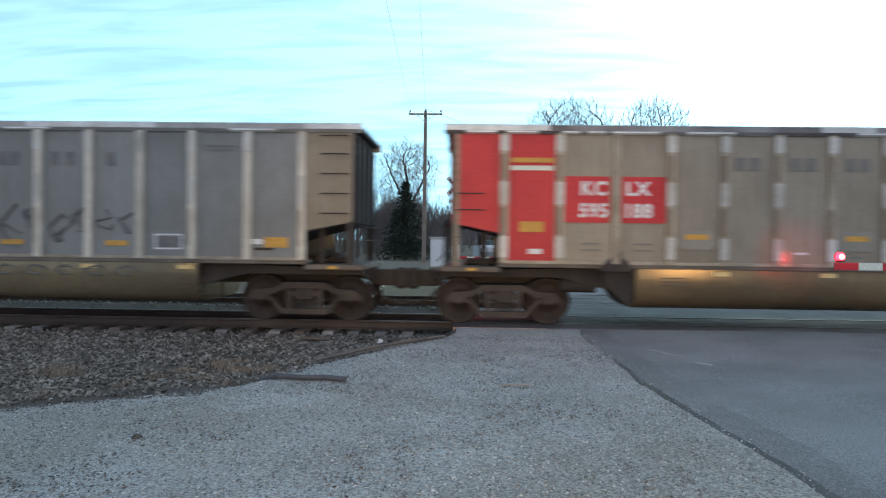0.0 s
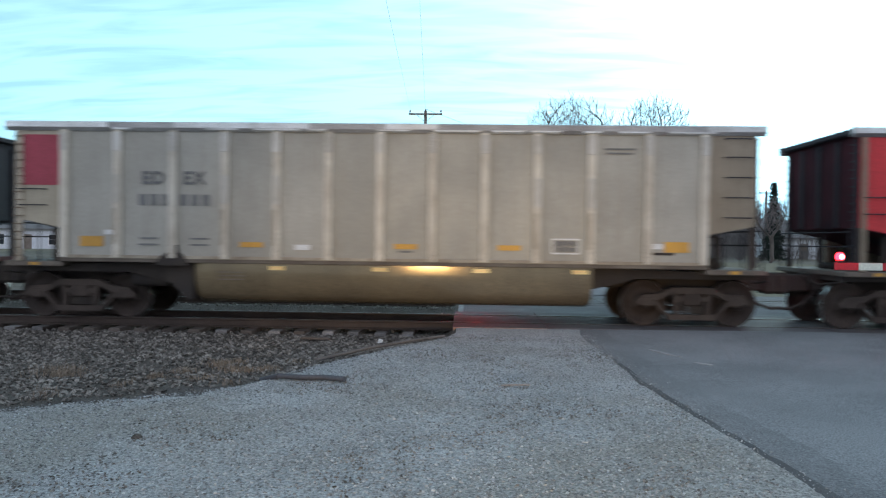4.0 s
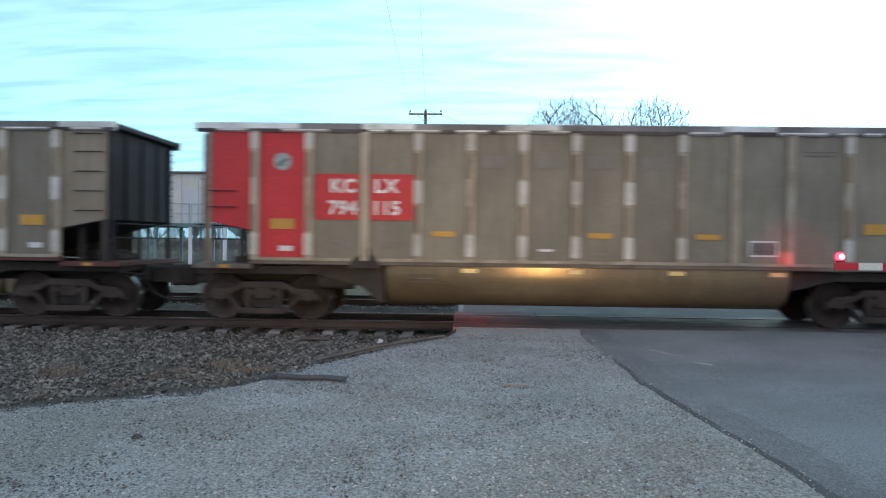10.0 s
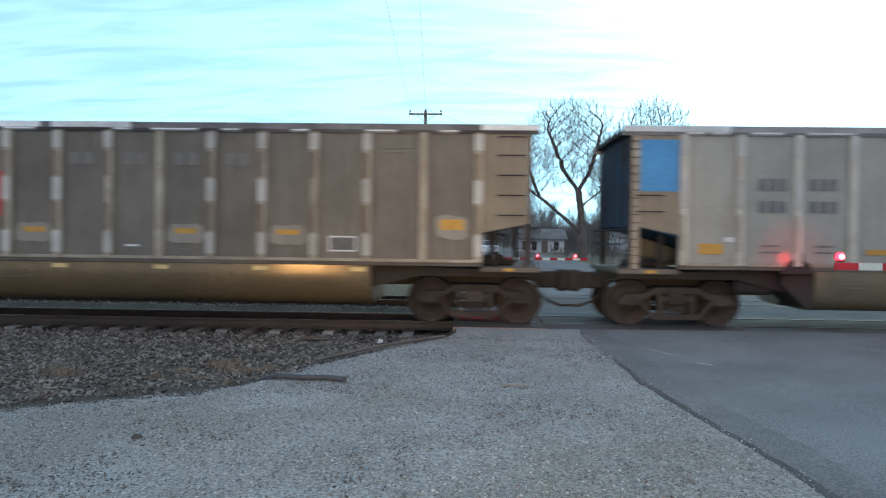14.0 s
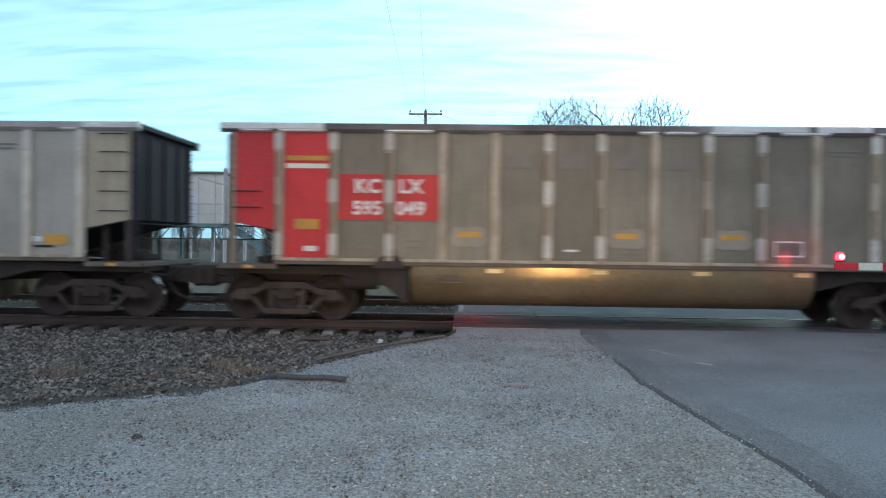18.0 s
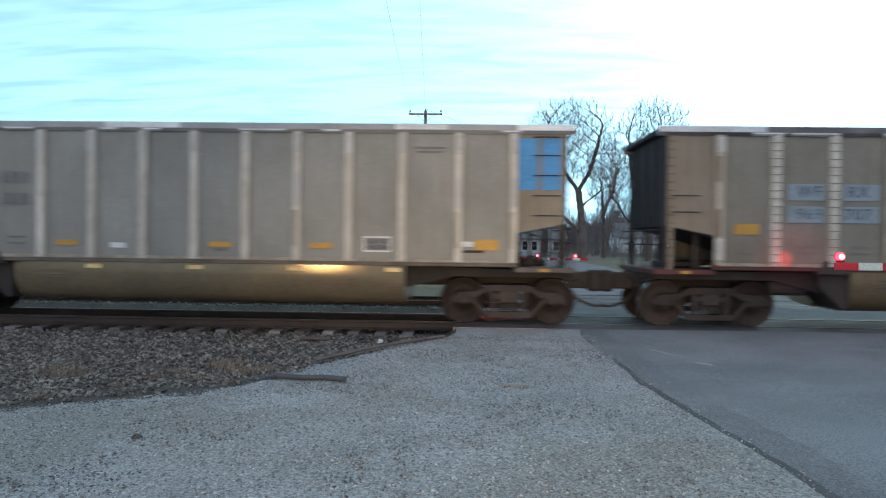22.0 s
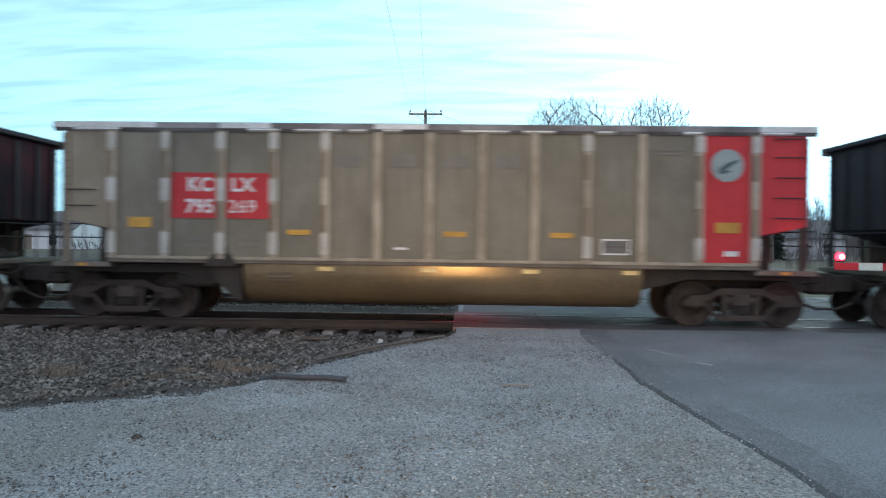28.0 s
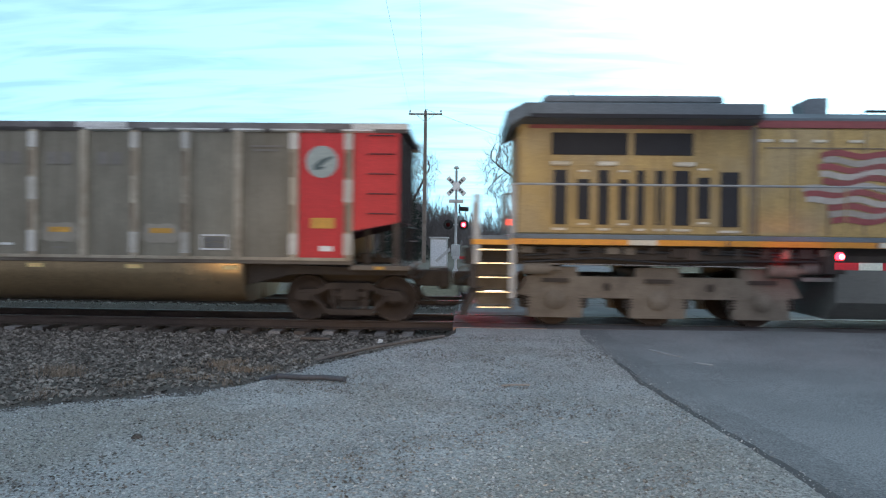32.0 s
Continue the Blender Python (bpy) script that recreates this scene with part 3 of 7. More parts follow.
def between_rails(rng):
    y = rng.choice((rng.uniform(0.1, 1.4), rng.uniform(1.6, 5.0), rng.uniform(5.2, 8.8)))
    return rng.uniform(-16, -0.3), y, ground_z(0, y) * 0 + ground_z(-5, y) + rng.uniform(0, 0.03)


def on_lot(rng):
    while True:
        y = -17.0 + 15.7 * rng.random() ** 1.1
        x = rng.uniform(-8.5, 2.6)
        if y < foot_y(x) - 0.05 and x < 2.15 + 0.02 * (-1.6 - y):
            return x, y, ground_z(x, y)


def on_edge(rng):
    y = rng.uniform(-13.5, -1.6)
    x = road_edge(y) + abs(rng.gauss(0, 0.13)) - 0.05
    return x, y, -0.025 - 0.035 * min(1.0, max(0.0, (-1.2 - y) / 6.0)) + 0.008


def road_edge(y):
    return 2.17 + 0.08 * max(0.0, min(-5.8 - y, 12.0)) + 0.03 * noise.noise((0.0, y * 1.7, 2.0)) + 0.016 * noise.noise((0.0, y * 6.0, 5.0)) + 0.012 * noise.noise((0.0, y * 19.0, 7.0))


stones("edge_pebbles", 900, on_edge, 0.010, PEBBLE, "loose pebbles strewn along the asphalt edge", 0.6, seed=6)
stones("ballast_stones", 15000, on_shoulder, 0.040, BALLAST, "grey-brown crushed ballast stones of the track shoulder", seed=3)
stones("ballast_stones", 6000, between_rails, 0.045, BALLAST, "grey-brown ballast stones between the rails", seed=4)
stones("gravel_pebbles", 92000, on_lot, 0.0145, PEBBLE, "pale crushed limestone pebbles lying on the lot", 0.6, seed=5)


def in_clumps(rng):
    while True:
        x, y, z = on_lot(rng)
        if noise.noise((x * 0.9, y * 0.9, 6.0)) + 0.6 * noise.noise((x * 4.0, y * 4.0, 8.0)) > 0.28:
            return x, y, z + 0.004


stones("dark_pebbles", 8000, in_clumps, 0.014, BALLAST, "darker brown-grey pebbles scattered in drifts over the lot", 0.6, seed=8)


def build_road():
    fo = Form()
    ys = [-40 + 0.5 * i for i in range(55)] + [-12.6 + 0.05 * i for i in range(240)]
    ys = [y for y in ys if y <= -0.78] + [-0.78]
    rows = []
    for y in ys:
        z = -0.025 - 0.035 * min(1.0, max(0.0, (-1.2 - y) / 6.0))
        e = road_edge(y)
        w = 0.05 + 0.05 * max(0.0, min(1.0, (-5.0 - y) / 5.0)) + 0.02 * noise.noise((1.0, y * 5.0, 3.0))
        m = e + 0.5 + 0.16 * noise.noise((2.0, y * 0.9, 4.0)) + 0.05 * noise.noise((2.0, y * 6.0, 4.0))
        rows.append([(e - 0.03, y, z - 0.06), (e + 0.015, y, z - 0.012), (e + w, y, z + 0.004), (m, y, z + 0.006), (4.4, y, z + 0.02), (6.2, y, z + 0.03), (8.2, y, z + 0.02), (11.0, y, z - 0.02), (11.2, y, z - 0.08)])
    v = [p for r in rows for p in r]
    f, mi = [], []
    for j in range(len(rows) - 1):
        # the edge strip turns dark where y falls below about -4.4
        edge_dark = ys[j] < -4.4 + 1.2 * noise.noise((3.0, ys[j] * 2.5, 1.0))
        for i in range(8):
            f.append((j * 9 + i, j * 9 + i + 1, j * 9 + 10 + i, j * 9 + 9 + i))
            mi.append((1 if edge_dark else 2) if i < 2 else (2 if i == 2 else 0))
    fo.v, fo.f, fo.m, fo.s = v, f, mi, [True] * len(f)
    road = thing("road", (0, 0, 0), "worn grey asphalt road running up to the level crossing", "road", kind="structure", me=fo.mesh("road", ASPHALT, ASPHALT_LINE, ASPHALT_EDGE))
    # pale scrapes in the surface
    for x, y, lx, ly, turn in ((3.05, -3.55, 0.05, 0.42, 24), (3.35, -4.45, 0.04, 0.16, 40)):
        z = -0.025 - 0.035 * min(1.0, max(0.0, (-1.2 - y) / 6.0)) + 0.02
        n = 9
        pts = [(lx * math.cos(q * 6.283 / n) * (0.7 + 0.3 * ((q * 7) % 4) / 3), ly * math.sin(q * 6.283 / n) * (0.75 + 0.25 * ((q * 5) % 3) / 2)) for q in range(n)]
        part("scrape", Form().prism(pts, "z", -0.03, 0.0).mesh("scrape", SCRATCH), road, (x, y, z), "pale scrape in the asphalt", turn)
    # beyond the tracks
    fo = Form()
    ys = [8.0, 12, 20, 30, 45, 70, 110, 170, 260, 400]
    rows = [((0.2 + 0.012 * (y - 8)), y, ground_z(5, y) + 0.05 if y > 12 else -0.03, 8.6 + 0.0 * y) for y in ys]
    v = [p for x0, y, z, x1 in rows for p in ((x0, y, z), ((x0 + x1) / 2, y, z + 0.04), (x1, y, z))]
    f = [(j * 3 + i, j * 3 + i + 1, j * 3 + 4 + i, j * 3 + 3 + i) for j in range(len(rows) - 1) for i in (0, 1)]
    fo.v, fo.f, fo.m, fo.s = v, f, [0] * len(f), [True] * len(f)
    thing("road", (0, 0, 0), "pale asphalt street beyond the tracks, lined with trees", "road", kind="structure", me=fo.mesh("far_road", ASPHALT_DARK))


build_road()


# ---- tracks ----
RAIL_OUT = [(-0.075, -0.17), (0.075, -0.17), (0.075, -0.155), (0.012, -0.135), (0.012, -0.045), (0.036, -0.03), (0.036, -0.006), (0.028, 0.0), (-0.028, 0.0), (-0.036, -0.006), (-0.036, -0.03), (-0.012, -0.045), (-0.012, -0.135), (-0.075, -0.155)]


def rail_mesh():
    def make():
        fo = Form().prism(RAIL_OUT, "x", -60, 380)
        fo.box(-60, -0.028, 0.0005, 380, 0.028, 0.0015, mi=1)
        return fo.mesh("rail", RAIL, RAIL_HEAD)
    return kept("rail", make)


def build_track(y_mid, label):
    tr = thing("railway_track", (0, y_mid, 0), label, "railway track", kind="structure")
    for s in (-1, 1):
        part("rail", rail_mesh(), tr, (0, s * 0.7525, 0), "rusty steel rail with a bright worn head")
    rng = random.Random(7)
    tie = [kept(("tie", k), lambda k=k: Form().box(-0.115, -1.30, -0.36, 0.115, 1.30, -0.175, 0.012).box(-0.112, -1.302, -0.25, 0.112, -1.05, -0.1725, 0.01, mi=1 if k else 0).mesh("tie", TIE, TIE_PALE)) for k in (0, 1)]
    plate = kept("plate", lambda: Form().box(-0.09, -0.18, -0.178, 0.09, 0.18, -0.168, 0.004).tube((-0.05, -0.12, -0.17), (-0.05, -0.12, -0.14), 0.012, n=6).tube((0.05, 0.12, -0.17), (0.05, 0.12, -0.14), 0.012, n=6).mesh("tie_plate", RAIL))
    for i in range(1, 70):
        x = -0.55 - 0.53 * i
        ob = part("tie", tie[1 if rng.random() < 0.4 else 0], tr, (x + rng.uniform(-0.02, 0.02), rng.uniform(-0.03, 0.03), rng.uniform(-0.006, 0.004)))
        ob.rotation_euler[2] = rng.uniform(-0.015, 0.015)
        if i < 34:
            for s in (-1, 1):
                part("tie_plate", plate, tr, (x, s * 0.7525, 0))
    fo = Form()
    for i in range(560):
        fo.box(12.4 + 0.6 * i, -1.3, -0.36, 12.63 + 0.6 * i, 1.3, -0.175)
    tagged(part("ties", fo.mesh("far_ties", TIE), tr), kind="stuff")
    return tr


build_track(Y_MID, "mainline track with rusty rails on weathered timber ties")
build_track(Y_TWO, "second parallel track with dark rails beyond the train")


def build_crossing():
    cr = thing("crossing_surface", (0, 0, 0), "dark rubber and asphalt panels between the rails of the level crossing", "crossing", kind="structure")
    strips = []
    for y0 in (0.0, Y_TWO - Y_MID):
        strips += [(y0 - 0.78, y0 - 0.05), (y0 + 0.11, y0 + 0.74), (y0 + 0.765, y0 + 1.395), (y0 + 1.555, y0 + 2.25)]
    for k, (a, b) in enumerate(strips):
        end = -0.22 if k < 4 else 0.1
        me = kept(("panel", round(b - a, 2)), lambda a=a, b=b: Form().box(0.006, 0, -0.17, 1.834, b - a, -0.008, 0.012).mesh("panel", PANEL))
        for i in range(6):
            part("panel", me, cr, (end + 1.84 * i, a, 0))
    fo = Form().box(0.0, 2.26, -0.2, 11, 4.35, -0.012, 0.01).box(0.2, 7.4, -0.2, 11, 8.6, -0.012, 0.01)
    for a, b in ((-0.2, 0.55), (0.57, 1.6)):
        part("edge_iron", Form().box(a, -0.812, -0.075, b, -0.79, -0.012, 0.004).mesh("edge_iron", EDGE_IRON), cr, label="rusty worn steel edge of the first panel")
    part("infill", fo.mesh("infill", ASPHALT_DARK), cr, label="worn asphalt infill between the two tracks")


build_crossing()


# ---- the coal train ----
RIBS = [-6.15 + 0.0 * i for i in range(1)] + [-5.10, -4.02, -3.0, -2.0, -1.0, 0.0, 1.0, 2.0, 3.0, 4.02, 5.10, 6.15]
Z_SILL, Z_RIM, Z_TOP = 1.24, 3.70, 3.87
HALF = 1.55               # half the width over the side sheets
END_X = 7.12


def side_span(i):
    """Bay i of 14: its two ends along the car."""
    e = [-END_X] + RIBS + [END_X]
    return e[i], e[i + 1]


def panel_mesh(i, m):
    """A side sheet of the near side, slightly dished between its posts."""
    def make():
        a, b = side_span(i)
        fo = Form()
        if i in (0, 13):
            lo_a, lo_b = (1.98, 1.79) if i == 0 else (1.79, 1.98)
            fo.prism([(a, lo_a), (b, lo_b), (b, Z_RIM), (a, Z_RIM)], "y", -HALF, -HALF + 0.03)
        else:
            n = 4
            pr = []
            for k in range(n + 1):
                u = k / n
                pr.append((a + (b - a) * u, -HALF + 0.014 * math.sin(math.pi * u)))
            pts = pr + [(x, -HALF + 0.035) for x, _ in reversed(pr)]
            fo.prism(pts, "z", Z_SILL, Z_RIM)
        me = fo.mesh("side_panel", m)
        me.transform(Matrix.Translation((-(a + b) / 2, 0, 0)))
        return me
    return kept(("panel", i, m.name), make)


def rib_mesh(kind):
    """A post of the side: hat section with worn plates at three heights."""
    def make():
        fo = Form()
        o = -HALF
        out = [(-0.085, o), (-0.07, o - 0.09), (0.07, o - 0.09), (0.085, o)]
        if kind in ("pale", "pale_worn"):
            fo.prism(out, "z", Z_SILL, Z_RIM)
            fo.box(-0.08, o - 0.097, 3.30, 0.08, o - 0.078, 3.66, 0.006, mi=1)
            if kind == "pale_worn":
                fo.box(-0.06, o - 0.096, 2.3, 0.075, o - 0.078, 2.85, 0.006, mi=1).box(-0.07, o - 0.094, 1.5, 0.0, o - 0.078, 2.2, 0.006, mi=2)
            return fo.mesh("rib", RIB_PALE, PATCH, RIB)
        if kind == "corner":
            fo.box(-0.075, o - 0.03, 1.15, 0.075, o, Z_RIM, 0.006)
            for k in range(16):
                fo.box(-0.08, o - 0.05, 1.24 + 0.155 * k, 0.08, o - 0.029, 1.268 + 0.155 * k, mi=1)
            return fo.mesh("corner_ladder", RIB, RIB_DARK)
        if kind in ("corner_red", "corner_maroon"):
            fo.box(-0.05, o - 0.02, 1.99, 0.05, o, Z_RIM, 0.006)
            return fo.mesh("corner_strip", RED if kind == "corner_red" else MAROON)
        if kind == "corner_plain":
            fo.box(-0.03, o - 0.012, 1.99, 0.03, o, Z_RIM, 0.004)
            return fo.mesh("corner_strip", ALU_END)
        if kind == "corner_tan":
            fo.box(-0.05, o - 0.025, 1.15, 0.05, o, Z_RIM, 0.006)
            for k in range(16):
                fo.box(-0.055, o - 0.04, 1.24 + 0.155 * k, 0.055, o - 0.024, 1.268 + 0.155 * k, mi=1)
            return fo.mesh("corner_ladder", ALU_END, RIB_DARK)
        if kind == "ladder":
            fo.prism([(x * 1.15, y) for x, y in out], "z", Z_SILL, Z_RIM)
            for k in range(16):
                fo.box(-0.1, o - 0.105, 1.3 + 0.15 * k, 0.1, o - 0.088, 1.315 + 0.15 * k, mi=1)
            return fo.mesh("rib", RIB_PALE, RIB_DARK)
        fo.prism(out, "z", Z_SILL, Z_RIM, 0)
        if kind == "plain":
            return fo.mesh("rib", RIB)
        for za, zb, w in ((3.36, 3.66, 0.088), (2.35, 2.78, 0.09), (1.34, 1.74, 0.086)):
            if kind == "worn" or za > 3 or za < 2:
                fo.box(-w, o - 0.098, za, w, o - 0.075, zb, 0.006, mi=1)
        fo.box(-0.072, o - 0.094, 2.82, 0.02, o - 0.08, 3.3, mi=2)
        fo.box(-0.072, o - 0.094, 1.78, 0.02, o - 0.08, 2.3, mi=2)
        return fo.mesh("rib", RIB, PATCH, RIB_DARK)
    return kept(("rib", kind), make)


def far_side_mesh(m):
    def make():
        fo = Form().box(-6.15, HALF - 0.035, Z_SILL, 6.15, HALF, Z_RIM)
        fo.prism([(-END_X, 1.98), (-6.15, 1.79), (-6.15, Z_RIM), (-END_X, Z_RIM)], "y", HALF - 0.03, HALF)
        fo.prism([(END_X, 1.98), (6.15, 1.79), (6.15, Z_RIM), (END_X, Z_RIM)], "y", HALF - 0.03, HALF)
        return fo.mesh("far_side", m)
    return kept(("far", m.name), make)


def tub_mesh(m):
    """The two rounded bellies between the trucks."""
    def make():
        fo = Form()
        prof = [(-1.50, 1.15), (-1.50, 0.99), (-1.485, 0.84), (-1.44, 0.69), (-1.35, 0.54), (-1.22, 0.44), (-1.05, 0.375), (-0.85, 0.355), (-0.15, 0.355), (-0.08, 0.42), (-0.05, 0.7), (0, 0.7)]
        prof = prof + [(-y, z) for y, z in reversed(prof[:-1])]
        n = len(prof)
        secs = [(-3.62, 0), (-3.56, 0), (4.02, 0), (4.09, 0)]
        v = []
        for k, (x, _) in enumerate(secs):
            s = 0.97 if k in (0, 3) else 1.0
            v += [(x, y * s, 1.15 + (z - 1.15) * s) for y, z in prof]
        f = [(k * n + i, k * n + i + 1, (k + 1) * n + i + 1, (k + 1) * n + i) for k in range(3) for i in range(n - 1)]
        fo.add(v, f, 0, True)
        fo.add(v, [tuple(range(n)), tuple(range(4 * n - 1, 3 * n - 1, -1))], 0)
        return fo.mesh("tub", m)
    return kept(("tub", m.name), make)


def slope_mesh(s, m):
    """End wall: upright at the top, then sloping in over the truck."""
    def make():
        fo = Form()
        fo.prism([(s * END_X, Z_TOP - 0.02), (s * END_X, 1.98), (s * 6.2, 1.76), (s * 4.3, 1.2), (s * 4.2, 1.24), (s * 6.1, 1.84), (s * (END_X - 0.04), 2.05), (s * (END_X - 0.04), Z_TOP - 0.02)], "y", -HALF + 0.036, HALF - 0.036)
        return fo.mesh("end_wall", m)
    return kept(("slope", s, m.name), make)


def rim_mesh(m):
    def make():
        fo = Form()
        for y in (-1, 1):
            fo.prism([(y * (HALF - 0.04), Z_RIM - 0.01), (y * (HALF + 0.03), Z_RIM - 0.01), (y * (HALF + 0.075), Z_RIM + 0.05), (y * (HALF + 0.075), Z_TOP - 0.02), (y * (HALF + 0.03), Z_TOP), (y * (HALF - 0.04), Z_TOP)], "x", -7.3, 7.3)
        for x in (-1, 1):
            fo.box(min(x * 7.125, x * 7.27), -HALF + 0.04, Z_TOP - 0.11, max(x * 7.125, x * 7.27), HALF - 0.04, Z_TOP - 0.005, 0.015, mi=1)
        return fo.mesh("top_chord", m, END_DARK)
    return kept(("rim", m.name), make)


def bright_mesh(length):
    return kept(("bright", length), lambda: Form().prism([(-HALF - 0.02, Z_RIM + 0.005), (-HALF - 0.079, Z_RIM + 0.055), (-HALF - 0.079, Z_TOP - 0.02), (-HALF - 0.03, Z_TOP + 0.004), (-HALF - 0.02, Z_TOP + 0.003)], "x", -length / 2, length / 2).mesh("bright_strip", RIM_SHINE))


def lip_mesh(length):
    """A bright lip along the chord's lower edge."""
    return kept(("lip", length), lambda: Form().prism([(-HALF - 0.03, Z_RIM - 0.012), (-HALF - 0.084, Z_RIM + 0.018), (-HALF - 0.084, Z_RIM + 0.045), (-HALF - 0.06, Z_RIM + 0.05), (-HALF - 0.03, Z_RIM + 0.03)], "x", -length / 2, length / 2).mesh("bright_lip", RIM_SHINE))


def frame_mesh(m):
    """Side sills, centre sill, end platforms and couplers' draft gear."""
    def make():
        fo = Form()
        for y in (-1, 1):
            fo.box(-6.25, min(y * 1.45, y * 1.6), 1.15, 6.25, max(y * 1.45, y * 1.6), Z_SILL + 0.02, 0.012)
        fo.box(-7.35, -1.56, 1.05, -6.2, 1.56, 1.15, 0.015).box(6.2, -1.56, 1.05, 7.35, 1.56, 1.15, 0.015)
        return fo.mesh("side_sill", m)
    return kept(("sillframe", m.name), make)


def centre_mesh():
    def make():
        return Form().box(-7.4, -0.33, 0.72, 7.4, 0.33, 1.06, 0.02).mesh("centre_sill", UNDER)
    return kept("centre", make)


def end_beam_mesh(s):
    def make():
        fo = Form().prism([(s * 4.1, 1.15), (s * 4.1, 0.72), (s * 5.0, 0.95), (s * 7.3, 0.95), (s * 7.3, 1.06)], "y", -1.25, 1.25)
        fo.box(min(s * 6.45, s * 6.53), -1.3, 1.15, max(s * 6.45, s * 6.53), -1.2, 1.9).box(min(s * 6.45, s * 6.53), 1.2, 1.15, max(s * 6.45, s * 6.53), 1.3, 1.9)
        fo.box(min(s * 6.1, s * 6.9), -0.5, 1.15, max(s * 6.1, s * 6.9), 0.5, 1.27, 0.03)
        return fo.mesh("end_beam", UNDER)
    return kept(("endbeam", s), make)


def brake_box_mesh():
    return kept("brakebox", lambda: Form().box(6.2, -0.5, 1.15, 6.42, 0.35, 1.36, 0.02).tube((6.62, -0.55, 1.28), (6.62, 0.3, 1.28), 0.09, n=12).rod([(6.7, -0.9, 1.15), (6.72, -0.85, 1.75), (6.6, -0.4, 1.8)], 0.018).mesh("brake_cylinder", UNDER))


def brake_rig_mesh():
    """Brake rigging hung before the tub."""
    def make():
        fo = Form().prism([(-4.25, 1.15), (-3.66, 1.15), (-3.66, 0.45), (-3.75, 0.42), (-4.2, 0.85)], "y", -1.44, -0.4)
        fo.tube((-5.0, -1.0, 0.82), (-4.3, -1.0, 0.82), 0.17, n=12)
        return fo.mesh("brake_rigging", UNDER)
    return kept("rigging", make)


def coupler_mesh(s):
    def make():
        fo = Form().box(min(s * 7.4, s * 7.88), -0.16, 0.68, max(s * 7.4, s * 7.88), 0.16, 1.02, 0.03)
        fo.box(min(s * 7.82, s * 8.1), -0.26, 0.62, max(s * 7.82, s * 8.1), 0.26, 1.06, 0.06)
        fo.rod([(s * 7.35, -0.35, 0.72), (s * 7.6, -0.38, 0.45), (s * 7.9, -0.36, 0.33), (s * 8.09, -0.33, 0.34)], 0.03)
        fo.rod([(s * 7.4, -1.5, 0.95), (s * 7.45, -0.7, 0.86), (s * 7.6, -0.1, 1.02)], 0.018)
        return fo.mesh("coupler", UNDER)
    return kept(("coupler", s), make)


def post_mesh(m):
    return kept(("cornerpost", m.name), lambda: Form().box(-0.05, -0.05, 1.15, 0.05, 0.05, 1.99, 0.008).mesh("corner_post", m))


def rung_mesh():
    return kept("rung", lambda: Form().rod([(-0.25, 0, 0), (-0.25, -0.08, 0), (0.25, -0.08, 0), (0.25, 0, 0)], 0.013).mesh("rung", END_DARK))


def ladder_mesh():
    def make():
        fo = Form().box(-0.02, -0.03, 1.2, 0.02, 0.03, 3.66)
        for k in range(15):
            fo.box(-0.03, -0.035, 1.32 + 0.16 * k, 0.03, 0.16, 1.34 + 0.16 * k)
        return fo.mesh("end_ladder", END_DARK)
    return kept("ladder", make)


def rail_end_mesh():
    """Hand rails of the end platform."""
    def make():
        fo = Form().rod([(0, -1.5, 1.62), (0, 1.5, 1.62)], 0.016).rod([(0, -1.5, 1.9), (0, 1.5, 1.9)], 0.016)
        for y in (-1.5, -0.5, 0.5, 1.5):
            fo.rod([(0, y, 1.15), (0, y, 1.95)], 0.016)
        return fo.mesh("platform_railing", END_DARK)
    return kept("railend", make)


def plate_mesh(w, h, m, d=0.006):
    return kept(("plate", round(w, 3), round(h, 3), m.name), lambda: Form().box(-w / 2, -d, -h / 2, w / 2, 0, h / 2).mesh("plate", m))


def wash_mesh(wide):
    def make():
        rng = random.Random(3 if wide else 4)
        w, h = (0.38, 0.2) if wide else (0.34, 0.24)
        pts = []
        for i in range(20):
            q = i * 2 * math.pi / 20
            c, d = math.cos(q), math.sin(q)
            k = rng.uniform(0.86, 1.04) / (abs(c) ** 4 + abs(d) ** 4) ** 0.25
            pts.append((w * c * k, h * d * k))
        return Form().prism(pts, "y", -0.003, 0.0).mesh("washed_patch", WASH)
    return kept(("wash", wide), make)


def disc_mesh(size=1.0):
    def make():
        fo = Form().lathe([(0.0, -0.008), (0.31, -0.008), (0.31, 0.0)], n=28, smooth=False)
        fo.prism([(-0.16, -0.15), (-0.04, -0.09), (0.21, 0.08), (0.22, 0.12), (0.0, 0.05), (-0.15, -0.06)], "y", -0.014, -0.008, mi=1)
        fo.prism([(-0.16, -0.15), (-0.04, -0.09), (0.07, -0.1), (-0.04, -0.16)], "y", -0.013, -0.008, mi=1)
        me = fo.mesh("badge", LOGO_GREEN, LOGO_DARK)
        me.transform(Matrix.Diagonal((size, 1, size, 1)))
        return me
    return kept(("disc", size), make)


